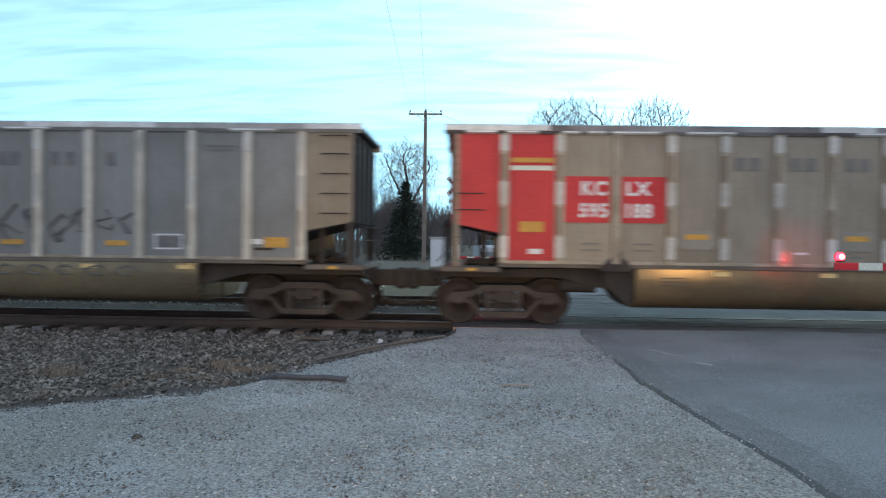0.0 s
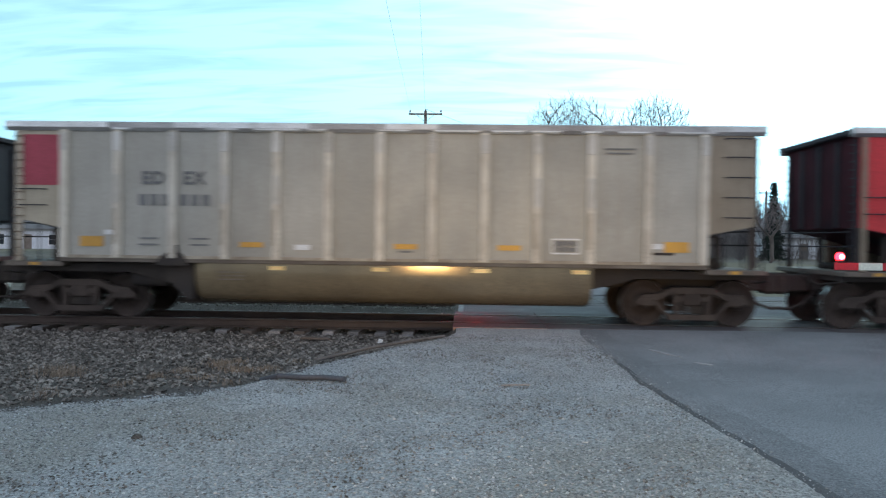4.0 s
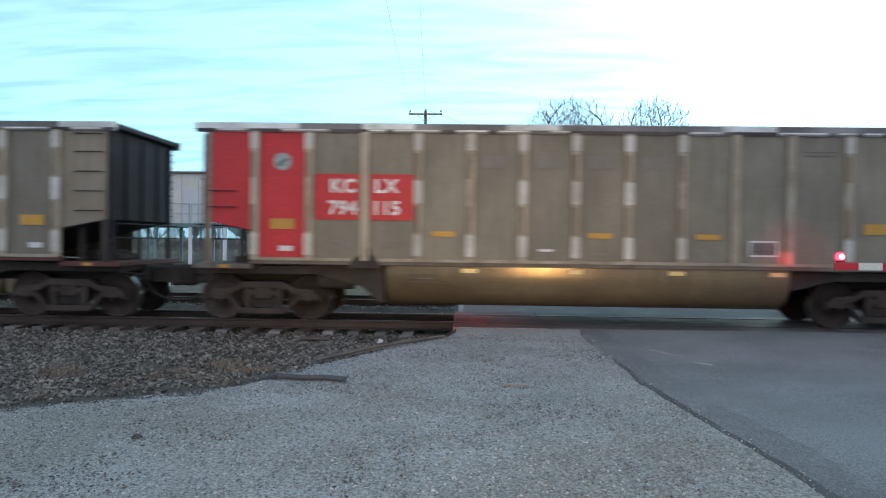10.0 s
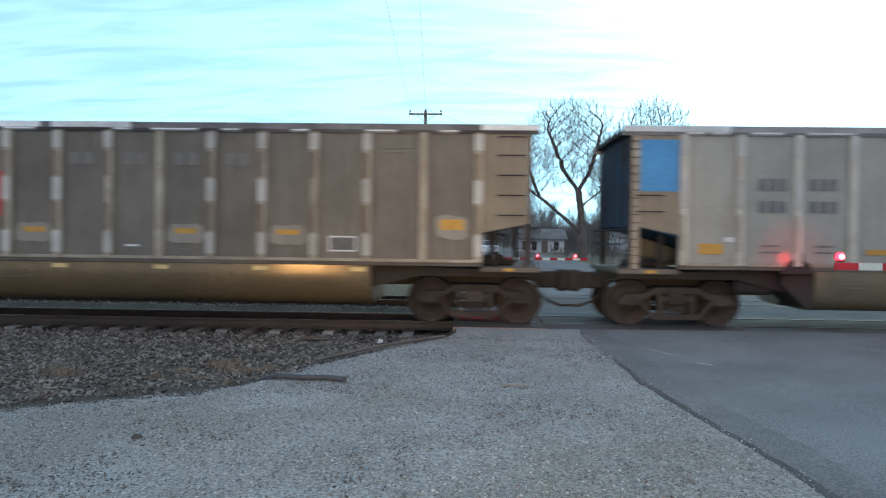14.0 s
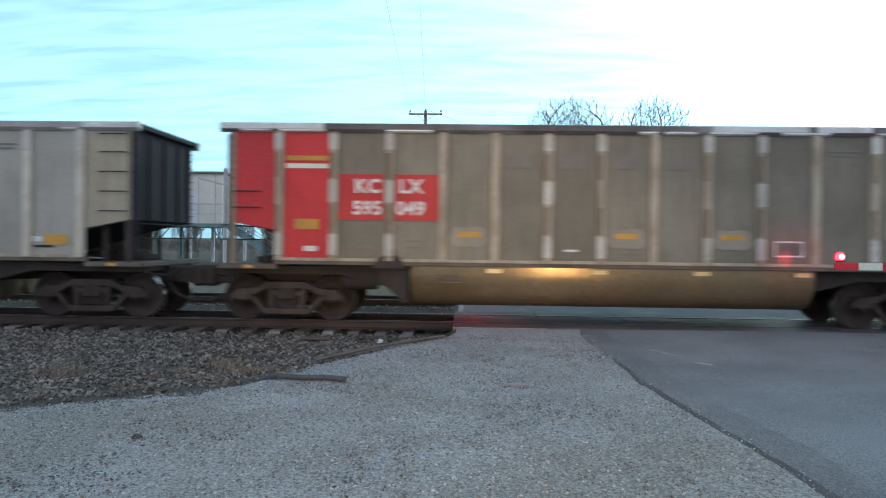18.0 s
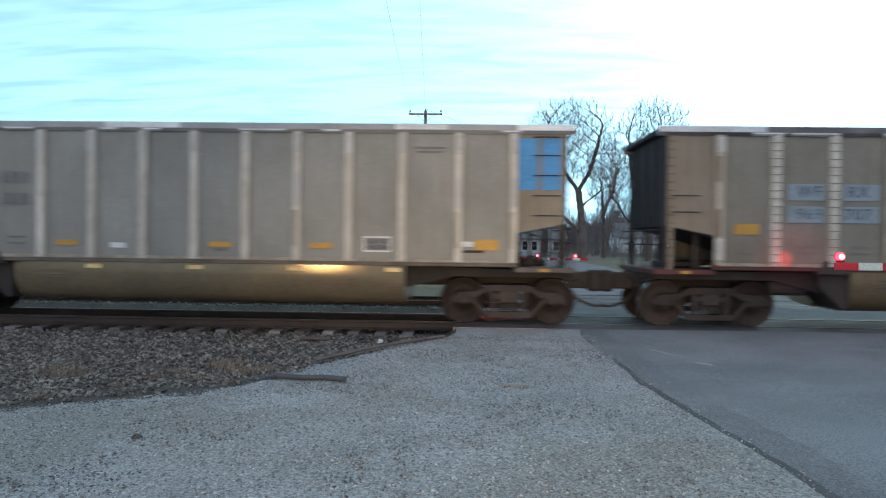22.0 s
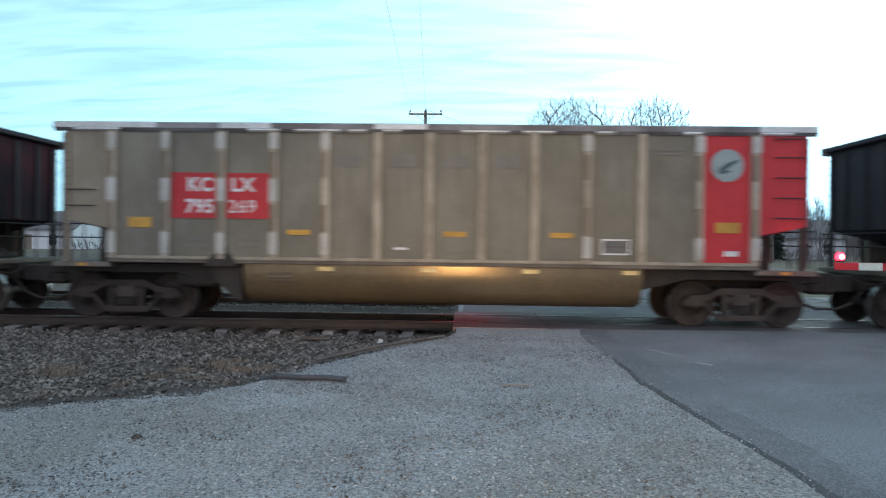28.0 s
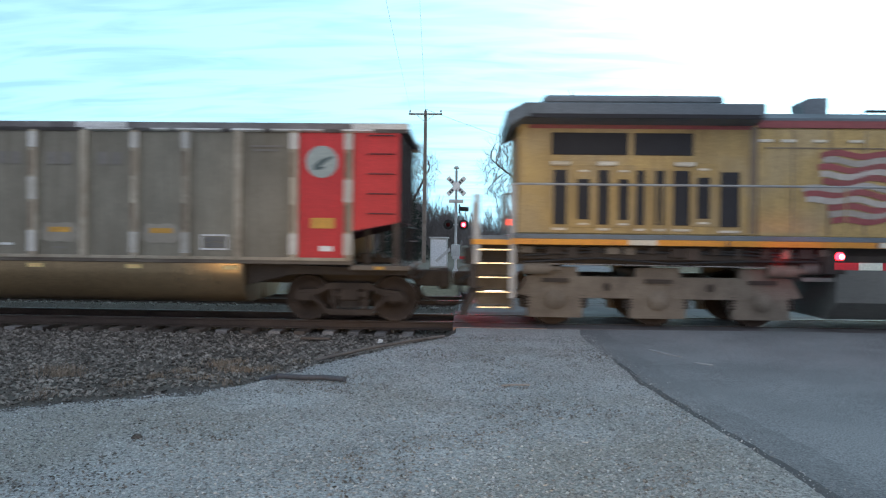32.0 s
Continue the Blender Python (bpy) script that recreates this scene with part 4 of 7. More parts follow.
def box_sign_mesh(m, m2):
    """Stencil frame with unreadable lines."""
    def make():
        fo = Form().box(-0.27, -0.004, -0.15, 0.27, 0, -0.12).box(-0.27, -0.004, 0.12, 0.27, 0, 0.15).box(-0.27, -0.004, -0.12, -0.24, 0, 0.12).box(0.24, -0.004, -0.12, 0.27, 0, 0.12)
        for x, z, w, h in ((-0.12, 0.05, 0.07, 0.05), (0.02, 0.06, 0.05, 0.04), (0.15, 0.05, 0.05, 0.05), (-0.12, -0.06, 0.05, 0.04), (0.0, -0.05, 0.05, 0.05), (0.14, -0.06, 0.07, 0.04)):
            fo.box(x - w, -0.006, z - h, x + w, 0, z + h, mi=1)
        return fo.mesh("stencil_box", m, m2)
    return kept(("boxsign", m.name), make)


# ---- trucks ----
def side_frame_mesh():
    """Cast side frame: two bearing arms, a top bar, a sagging bottom bar and open windows."""
    def make():
        fo = Form()
        top = [(-1.13, 0.50), (-1.0, 0.63), (-0.62, 0.66), (-0.4, 0.78), (0.4, 0.78), (0.62, 0.66), (1.0, 0.63), (1.13, 0.50)]
        for (xa, za), (xb, zb) in zip(top, top[1:]):
            fo.prism([(xa, za), (xb, zb), (xb, zb - 0.12), (xa, za - 0.12)], "y", -0.1, 0.1)
        low = [(-0.72, 0.50), (-0.44, 0.19), (0.44, 0.19), (0.72, 0.50)]
        for (xa, za), (xb, zb) in zip(low, low[1:]):
            fo.prism([(xa, za + 0.06), (xb, zb + 0.06), (xb, zb - 0.05), (xa, za - 0.05)], "y", -0.095, 0.095)
        for s in (-1, 1):
            fo.prism([(s * 0.25, 0.2), (s * 0.34, 0.2), (s * 0.38, 0.72), (s * 0.27, 0.72)], "y", -0.085, 0.085)
            fo.box(s * 0.885 - 0.15, -0.11, 0.40, s * 0.885 + 0.15, 0.11, 0.60, 0.03)
        fo.box(-0.3, -0.09, 0.5, 0.3, 0.09, 0.6, 0.02)
        return fo.mesh("side_frame", CAST)
    return kept("sideframe", make)


def spring_mesh():
    def make():
        prof = [(0.052 if k % 2 == 0 else 0.07, 0.27 + 0.0175 * k) for k in range(14)]
        return Form().lathe(prof, axis="z", n=10).mesh("spring", UNDER)
    return kept("springs", make)


def bolster_mesh():
    return kept("bolster", lambda: Form().box(-0.2, -1.1, 0.42, 0.2, 1.1, 0.68, 0.03).tube((0, 0, 0.66), (0, 0, 0.74), 0.2, n=16).box(-0.75, -0.5, 0.36, -0.62, 0.5, 0.44).box(0.62, -0.5, 0.36, 0.75, 0.5, 0.44).mesh("truck", CAST))


def wheelset_mesh(r=0.457):
    def make():
        fo = Form().tube((0, -1.0, 0), (0, 1.0, 0), 0.085, n=12)
        for s in (-1, 1):
            y = s * 0.7525
            fo.lathe([(0.085, y + s * 0.10), (0.17, y + s * 0.09), (0.2, y + s * 0.03), (r * 0.78, y + s * 0.012), (r * 0.84, y + s * 0.065), (r - 0.004, y + s * 0.067)], n=32)
            fo.lathe([(r - 0.004, y + s * 0.067), (r, y), (r + 0.006, y - s * 0.03), (r + 0.026, y - s * 0.05), (r + 0.02, y - s * 0.068)], n=32, mi=1)
            fo.lathe([(r + 0.02, y - s * 0.068), (r * 0.82, y - s * 0.068), (r * 0.78, y - s * 0.02), (0.2, y - s * 0.06), (0.085, y - s * 0.1)], n=32)
            # bearing with its cap and three bolts
            b = s * 0.93
            fo.lathe([(0.125, b - s * 0.06), (0.13, b + s * 0.06), (0.105, b + s * 0.1), (0.10, b + s * 0.13), (0.0, b + s * 0.132)], n=16)
            for k in range(3):
                c, q = 0.062 * math.cos(k * 2.094), 0.062 * math.sin(k * 2.094)
                fo.tube((c, b + s * 0.128, q), (c, b + s * 0.155, q), 0.02, n=6)
        return fo.mesh("wheelset", WHEEL, TREAD)
    return kept(("wheelset", r), make)


WHEELS = {"a": [], "b": []}


def add_truck(car, x):
    t = part("truck", bolster_mesh(), car, (x, 0, 0))
    for s in (-1, 1):
        part("side_frame", side_frame_mesh(), t, (0, s * 0.99, 0))
        for x in (-0.14, 0.0, 0.14):
            part("spring", spring_mesh(), t, (x, s * 1.0, 0))
    for key, dx in (("a", -0.885), ("b", 0.885)):
        WHEELS[key].append(part("wheelset", wheelset_mesh(), t, (dx, 0, 0.457)))


# looks: body, colours by bay, writing, ribs
KINDS = {
    "red_left": dict(body=ALU, paint={0: RED, 1: RED}, sign=RED),
    "red_right": dict(body=ALU, paint={12: RED, 13: RED}, sign=RED),
    "red_both": dict(body=ALU, paint={0: RED, 1: RED, 12: RED, 13: RED}, sign=RED),
    "warm_left": dict(body=ALU_WARM, paint={0: RED, 1: RED}, sign=RED),
    "dark_left": dict(body=ALU_DARK, paint={0: RED, 1: RED}, sign=RED),
    "bright": dict(body=SILVER_BRIGHT, paint={}, sign=None),
    "maroon_left": dict(body=ALU, paint={0: MAROON}, sign=None),
    "maroon_grey": dict(body=ALU_GREY, paint={0: MAROON}, sign=None),
    "maroon_right": dict(body=ALU_MID, paint={13: MAROON}, sign=None),
    "silver_mid": dict(body=SILVER_MID, paint={}, sign=None),
    "silver": dict(body=SILVER, paint={}, sign=None),
}
NEAR = -HALF - 0.004


def coal_car(kind, label, marks=None, badge=None, stripes=False, corner=None, boxed="", lettered=False, cream=0, badge_size=1.0, wash=False, scrawl=False, seed=0):
    k = KINDS[kind]
    rng = random.Random(seed)
    car = thing("coal_gondola", (0, Y_MID, 0), label, "railway wagon", "coal wagons of the train")
    body = k["body"]
    for i in range(14):
        m = k["paint"].get(i, (END_CREAM_LIT if cream == (1 if i else -1) else ALU_END) if i in (0, 13) else body)
        a, b = side_span(i)
        ob = part("side_panel", panel_mesh(i, m), car, ((a + b) / 2, 0, 0))
        if m in (RED, MAROON):
            ob["label"] = "panel painted red" if m is RED else "panel painted faded maroon"
    pale = body in (SILVER, SILVER_MID, SILVER_BRIGHT)
    for j, x in enumerate(RIBS):
        kd = rng.choice(("pale", "pale_worn")) if pale else "worn"
        if kind.startswith("maroon") and j in (1, 2):
            kd = "ladder"
        elif not pale and rng.random() < 0.45:
            kd = "plain" if rng.random() < 0.45 else "scuffed"
        part("rib", rib_mesh(kd), car, (x, 0, 0))
        part("rib", rib_mesh("plain"), car, (x, 0, 0), turn=180)
    part("far_side", far_side_mesh(body), car)
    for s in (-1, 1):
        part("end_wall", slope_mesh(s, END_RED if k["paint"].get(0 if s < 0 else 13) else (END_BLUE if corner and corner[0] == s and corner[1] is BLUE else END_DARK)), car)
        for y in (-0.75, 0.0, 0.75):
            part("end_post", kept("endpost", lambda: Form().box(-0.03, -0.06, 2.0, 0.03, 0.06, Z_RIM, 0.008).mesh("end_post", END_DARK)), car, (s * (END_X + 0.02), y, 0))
        part("coupler", coupler_mesh(s), car)
        part("platform_railing", rail_end_mesh(), car, (s * 7.28, 0, 0))
        hue = k["paint"].get(0 if s < 0 else 13)
        if hue and not (s < 0 and hue is RED):
            part("corner_strip", rib_mesh("corner_red" if hue is RED else "corner_maroon"), car, (s * 7.05, 0, 0))
        elif s > 0:
            part("corner_strip", rib_mesh("corner_plain"), car, (s * 7.09, 0, 0))
        else:
            part("corner_ladder", rib_mesh("corner" if pale or kind == "red_both" else "corner_tan"), car, (s * 7.05, 0, 0))
        for y in (-1, 1):
            part("corner_post", post_mesh(MAROON if hue is MAROON else CAST), car, (s * 7.07, y * 1.5, 0))
            part("end_ladder", ladder_mesh(), car, (s * 7.16, y * (HALF - 0.16) - 0.08, 0))
        add_truck(car, s * 6.11)
    part("top_chord", rim_mesh(RIM_PALE if pale else RIM), car)
    for s in (-1, 1):
        part("bright_strip", bright_mesh(2.0 if s < 0 else 1.1), car, (s * (6.3 if s < 0 else 6.75), 0, 0), "bright top edge, sky shine in its colour")
    for _ in range(rng.randint(2, 4)):
        part("bright_strip", bright_mesh(1.0), car, (rng.uniform(-4.5, 5), 0, 0), "bright top edge, sky shine in its colour")
    x = -6.9
    while x < 6.9:
        ln = rng.choice((0.35, 0.6, 0.9))
        if rng.random() < 0.6 and x + ln < 7.1:
            part("bright_lip", lip_mesh(ln), car, (x + ln / 2, 0, 0), "bright lip of the top edge")
        x += ln + rng.uniform(0.03, 0.5)
    part("tub", tub_mesh(TUB_GREY if pale else TUB), car, label="rounded grey-brown belly of the wagon" if pale else "rounded brown belly of the wagon")
    part("side_sill", frame_mesh(SILL_MAROON if kind.startswith("maroon") else SILL), car)
    part("centre_sill", centre_mesh(), car)
    for s in (-1, 1):
        part("end_beam", end_beam_mesh(s), car)
    part("brake_cylinder", brake_box_mesh(), car)
    part("brake_rigging", brake_rig_mesh(), car)
    part("bottom_flange", kept("flange", lambda: Form().box(-6.15, -HALF - 0.065, 1.225, 6.15, -HALF - 0.052, 1.285, 0.004).mesh("bottom_flange", RIB)), car, label="pale dusty flange along the sill")
    # dark blob at the sill, built as a raised tapered plate
    part("brake_bracket", kept("sillplate", lambda: Form().prism([(-0.34, 1.1), (-0.24, 1.27), (-0.1, 1.36), (-0.07, 1.5), (0.07, 1.5), (0.1, 1.36), (0.22, 1.27), (0.3, 1.1)], "y", -HALF - 0.075, -HALF - 0.02).mesh("brake_bracket", UNDER)), car, (-4.0, 0, 0), "dark tapered plate on the sill")
    for z in (3.63, 3.28, 2.90, 2.52, 2.14):
        part("rung", rung_mesh(), car, (6.78, -HALF, z))
    for z in (2.55, 2.24):
        part("rung", rung_mesh(), car, (-6.78, -HALF, z))
    # markings
    def mark(name, me, x, z, lab="", out=0.0):
        return part(name, me, car, (x, NEAR - out, z), lab)
    if wash:
        for x in (-2.5, 0.5, 2.5) if 12 in k["paint"] else (-2.5, 0.5, 2.5, 5.65):
            mark("washed_patch", wash_mesh(x < 5), x, 1.72 if x < 5 else 1.9, "paler washed patch")
    if scrawl:
        for i in range(7):
            x, z, rx, rz = 0.0 + 0.46 * i, 1.95 + rng.uniform(-0.12, 0.15), rng.uniform(0.16, 0.26), rng.uniform(0.2, 0.34)
            turns = [rng.uniform(0, 3) + 0.55 * j for j in range(rng.randint(7, 11))]
            pts = [(x + rx * math.cos(q) * rng.uniform(0.8, 1.2), -HALF - 0.008, z + rz * math.sin(q) * rng.uniform(0.8, 1.2)) for q in turns]
            part("scrawl", Form().rod(pts, 0.022, 4).mesh("scrawl", GREY_TXT), car, label="dark scrawled paint loop")
        for i in range(5):
            x = 0.3 + 0.6 * i
            pts = [(x + 0.2 * math.cos(q) * rng.uniform(0.7, 1.2), -1.512, 0.98 + 0.09 * math.sin(q)) for q in (0.3, 1.2, 2.0, 3.0, 4.0, 5.2)]
            part("scrawl", Form().rod(pts, 0.02, 4).mesh("scrawl", GREY_TXT), car, label="dark scrawled paint loop")
        for x in (0.25, 0.5, 1.3, 1.6, 2.4):
            part("stencil_bar", plate_mesh(0.16, 0.26, GREY_TXT), car, (x, NEAR, 3.15), "dark stencil too worn to read")
    low = 0.38 if pale else 0.0
    mark("stripe_mark", plate_mesh(0.46, 0.20, YELLOW), -5.62, 1.93 - low, "yellow reflective rectangle")
    mark("stripe_mark", plate_mesh(0.46, 0.20, YELLOW), 5.65, 1.95 - low, "yellow reflective rectangle")
    for x in (-2.5, 0.5, 2.5):
        mark("stripe_mark", plate_mesh(0.44, 0.10, YELLOW), x + rng.uniform(-0.03, 0.03), 1.77 - 0.66 * low, "thin yellow reflective strip")
    mark("stencil_mark", plate_mesh(0.3, 0.1, WHITE) if pale else plate_mesh(0.26, 0.045, WHITE), -1.5 if pale else -0.55, 1.48)
    # small stencils too fine to read
    for x, z, w in ((-4.5, 1.62, 0.34), (-4.5, 1.5, 0.38), (-3.5, 1.62, 0.36), (-3.5, 1.5, 0.36), (-5.6, 1.5, 0.24), (0.5, 1.42, 0.25), (4.55, 3.42, 0.6), (4.55, 3.34, 0.5)):
        if not (x < -5 and 1 in k["paint"]):
            mark("stencil_line", plate_mesh(w, 0.035, GREY_FAINT if not pale else GREY_LINE, 0.003), x, z)
    for z in (0.98, 0.91, 0.84):
        part("stencil_line", plate_mesh(0.5, 0.022, SILL, 0.02), car, (-2.9, -1.485, z))
    for x in (-2.0, 0.0, 1.95, 3.85):
        part("reflector", plate_mesh(0.30, 0.08, REFLECT, 0.008), car, (x, -1.505, 1.07), "pale yellow reflector on the belly")
    for s in (-1, 1):
        part("reflector", plate_mesh(0.18, 0.06, YELLOW, 0.006), car, (s * 6.75, -1.562, 1.1), "amber reflector on the end platform")
    mark("stencil_box", box_sign_mesh(WHITE, GREY_TXT), 3.55, 1.56, "white framed stencil with unreadable lines")
    if pale:
        mark("stencil_mark", plate_mesh(0.22, 0.10, WHITE), 5.28, 1.58)
        mark("stencil_mark", plate_mesh(0.22, 0.09, WHITE), -5.26, 1.73)
        mark("smear", plate_mesh(0.4, 0.05, UNDER), 5.4, 1.44, "black smear below the white mark")
    else:
        mark("stencil_mark", plate_mesh(0.26, 0.10, WHITE), -5.55 if 1 in k["paint"] else 5.72, 1.46)
    if k["sign"]:
        for x in (-4.57, -3.5):
            mark("sign_panel", plate_mesh(0.86, 0.88, RED), x, 2.46, "red painted square with white lettering", 0.001)
        for x, upper, lower in ((-4.45, "KC", marks[0]), (-3.62, "LX", marks[1])):
            mark("lettering", kept(("t", upper), lambda: text_mesh(upper, 0.36, WHITE, 1.1)), x, 2.66, out=0.012)
            mark("lettering", kept(("t", lower), lambda: text_mesh(lower, 0.36, WHITE, 1.05)), x, 2.24, out=0.012)
    elif boxed:
        for x, upper, lower in ((-4.52, "WF", "969"), (-3.5, "RX", boxed)):
            for z, words in ((2.64, upper), (2.22, lower)):
                mark("stencil_plate", plate_mesh(0.68, 0.31, PALE_BLUE), x, z, "pale blue stencil plate")
                mark("lettering", kept(("b", words), lambda: text_mesh(words, 0.29, STENCIL_BLUE, 1.15, 0.004)), x + (0.06 if x < -4 else -0.06), z, out=0.008)
    elif lettered:
        for x, upper in ((-4.42, "ED"), (-3.62, "EX")):
            mark("lettering", kept(("g", upper), lambda: text_mesh(upper, 0.34, GREY_TXT, 1.15)), x, 2.78, out=0.002)
            for dx in (-0.2, 0.02, 0.24):
                mark("stencil_bar", plate_mesh(0.15, 0.22, GREY_BAR), x + dx, 2.365, "dark stencil too worn to read")
    else:
        for x in (-4.5, -3.55):
            for z in (2.78, 2.36):
                for dx in (-0.17, 0.02, 0.2):
                    mark("stencil_bar", plate_mesh(0.13, 0.22, GREY_BAR), x + dx, z, "dark stencil too worn to read")
    if k["sign"]:
        for i, x in enumerate((-1.55, -0.5, 0.5, 1.5)):
            for dx in (-0.15, 0.12):
                mark("ghost_bar", plate_mesh(0.2, 0.24, GREY_FAINT, 0.003), x + dx, 3.16, "faint ghost of old stencil lettering")
    if badge is not None:
        mark("badge", disc_mesh(badge_size), side_span(badge)[0] / 2 + side_span(badge)[1] / 2, 3.13, "round grey-green badge")
    if stripes:
        for z in (3.05, 3.2):
            mark("stripe_mark", plate_mesh(0.82, 0.09, YELLOW if z > 3.1 else STRIPE_WHITE), -5.62, z, "yellow band")
    if corner:
        side, m, lab = corner
        for x in (6.42, 6.86) if side > 0 else (6.62,):
            mark("colour_patch", plate_mesh(0.36 if side > 0 else 0.76, 0.98, m), side * x, 3.12, lab)
    return car


TAN = "weathered tan coal gondola with "
CARS = [
    coal_car("silver", "weathered silver aluminium coal gondola with scrawled dark marks", scrawl=True, seed=1),
    coal_car("warm_left", TAN + "red leading panels and a yellow band", ("595", "188"), stripes=True, wash=True, seed=2),
    coal_car("maroon_grey", "weathered grey-tan coal gondola with maroon end panel and pale blue stencils", boxed="660", seed=3),
    coal_car("bright", "pale silver coal gondola with a maroon corner patch", corner=(-1, MAROON, "maroon rectangle"), lettered=True, cream=-1, seed=4),
    coal_car("red_left", TAN + "red leading panels and a round badge", ("795", "233"), badge=1, seed=5),
    coal_car("silver_mid", "pale silver coal gondola with a blue corner patch", corner=(-1, BLUE, "bright blue rectangle"), cream=1, seed=6),
    coal_car("maroon_left", TAN + "maroon end panel and pale blue stencils", boxed="580", seed=7),
    coal_car("red_left", TAN + "red leading panels and a round badge", ("794", "115"), badge=1, badge_size=0.55, seed=8),
    coal_car("dark_left", TAN + "red leading panels and a round badge", ("794", "033"), badge=1, badge_size=0.6, seed=9),
    coal_car("dark_left", TAN + "red leading panels and a round badge", ("795", "192"), badge=1, wash=True, seed=10),
    coal_car("bright", "pale silver coal gondola with a blue corner patch", corner=(-1, BLUE, "bright blue rectangle"), seed=11),
    coal_car("bright", "weathered silver coal gondola with a blue corner patch", corner=(-1, BLUE, "bright blue rectangle"), cream=1, seed=12),
    coal_car("red_left", TAN + "red leading panels and a yellow band", ("595", "049"), stripes=True, wash=True, seed=13),
    coal_car("red_both", TAN + "red panels at both ends", ("394", "001"), badge=12, badge_size=0.6, wash=True, seed=14),
    coal_car("silver_mid", "weathered silver coal gondola with a blue rear corner patch", corner=(1, BLUE, "bright blue rectangle"), seed=15),
    coal_car("maroon_right", TAN + "maroon rear panel and pale blue stencils", boxed="707", seed=16),
    coal_car("red_right", TAN + "red rear panels and a round badge", ("795", "227"), badge=12, seed=17),
    coal_car("red_right", TAN + "red rear panels and a round badge", ("795", "369"), badge=12, seed=18),
    coal_car("red_right", TAN + "red rear panels and a round badge", ("795", "269"), badge=12, seed=19),
    coal_car("red_right", TAN + "red rear panels and a round badge", ("795", "288"), badge=12, seed=20),
    coal_car("red_right", TAN + "red rear panels and a round badge", ("795", "363"), badge=12, wash=True, seed=21),
]
CAR_LENGTH, FIRST_X = 16.18, -9.29


# ---- the locomotive ----
LOCO_HALF = 11.15
LOCO_WHEELS = [[], [], []]


def louvre_mesh(w, h):
    """Dark screened opening, facing -y."""
    return Form().box(-w / 2, -0.014, -h / 2, w / 2, 0.0, h / 2, 0.005).mesh("louvre", LOCO_DARK)


def build_loco():
    rng = random.Random(77)
    lo = thing("diesel_locomotive", (0, Y_MID, 0), "dirty yellow diesel locomotive, grey roof, faded flag", "locomotive")
    # frame, walkway and stripe
    part("underframe", Form().box(-10.6, -1.2, 1.2, 10.6, 1.2, 1.6, 0.02).box(-9.9, -1.35, 1.32, 10, 1.35, 1.45).box(-4, -1.42, 1.1, -3.6, -1.2, 1.58).mesh("underframe", UNDER), lo)
    part("walkway", Form().box(-9.95, -1.56, 1.70, 9.9, 1.56, 1.80, 0.012).box(-10.75, -1.5, 1.66, -9.95, 1.5, 1.76, 0.012).box(9.9, -1.5, 1.66, 10.75, 1.5, 1.76, 0.012).mesh("walkway", LOCO_GREY), lo)
    for a, b in ((-9.95, -7.75), (-7.2, -5.9), (-5.85, -3.1), (-3.05, 3.0), (3.05, 9.8)):
        part("sill_stripe", Form().box(a, -1.575, 1.595, b, -1.55, 1.705, 0.004).mesh("sill_stripe", LOCO_ORANGE), lo, label="orange reflective stripe along the walkway edge")
    part("sill_stripe", Form().box(-10.7, -1.53, 1.58, -9.98, -1.5, 1.68, 0.004).mesh("sill_stripe", LOCO_ORANGE), lo)
    # long hood
    fo = Form().box(-9.83, -0.95, 1.78, -5.1, 0.95, 4.03, 0.05).box(-5.1, -0.93, 1.78, 7.2, 0.93, 3.95, 0.04)
    part("hood", fo.mesh("hood", UP_YELLOW), lo, label="dirty yellow engine hood")
    part("hood_cap", Form().prism([(-0.95, 4.09), (-0.95, 4.14), (-0.7, 4.27), (0.7, 4.27), (0.95, 4.14), (0.95, 4.09)], "x", -5.1, 7.2).mesh("hood_cap", LOCO_GREY), lo, label="grey roof of the hood")
    part("stripe", Form().box(-5.1, -0.945, 3.95, 7.2, 0.945, 4.09).mesh("stripe", LOCO_RED), lo, label="faded red roof stripe")
    # radiator wings
    wing = [(-1.5, 4.05), (-1.5, 4.30), (-1.35, 4.34), (1.35, 4.34), (1.5, 4.30), (1.5, 4.05), (0.95, 3.98), (-0.95, 3.98)]
    part("radiator_wing", Form().prism(wing, "x", -9.72, -5.17).mesh("radiator_wing", LOCO_GREY), lo, label="grey overhanging radiator housing")
    n = len(wing)
    v = [(-9.72, y, z) for y, z in wing] + [(-10.05, y * 0.9, 3.8 + (z - 3.98) * 1.1) for y, z in wing]
    part("wing_end", Form().add(v, [(i, (i + 1) % n, (i + 1) % n + n, i + n) for i in range(n)] + [tuple(range(2 * n - 1, n - 1, -1))]).mesh("wing_end", LOCO_GREY), lo)
    part("fan_housing", Form().box(-9.35, -1.3, 4.33, -5.88, 1.3, 4.50, 0.05).mesh("fan_housing", LOCO_GREY), lo)
    part("stripe", Form().box(-9.6, -0.965, 3.9, -5.2, -0.952, 3.975).mesh("stripe", LOCO_RED), lo)
    # dark band paints the shadow under the wing onto its lower edge
    part("stripe", Form().box(-9.62, -1.512, 4.02, -5.25, -1.49, 4.1).mesh("stripe", LOCO_DARK), lo)
    part("exhaust_box", Form().prism([(-3.98, 4.24), (-4.03, 4.56), (-3.9, 4.63), (-3.5, 4.64), (-3.52, 4.24)], "y", -0.45, 0.1).mesh("exhaust_box", LOCO_GREY), lo)
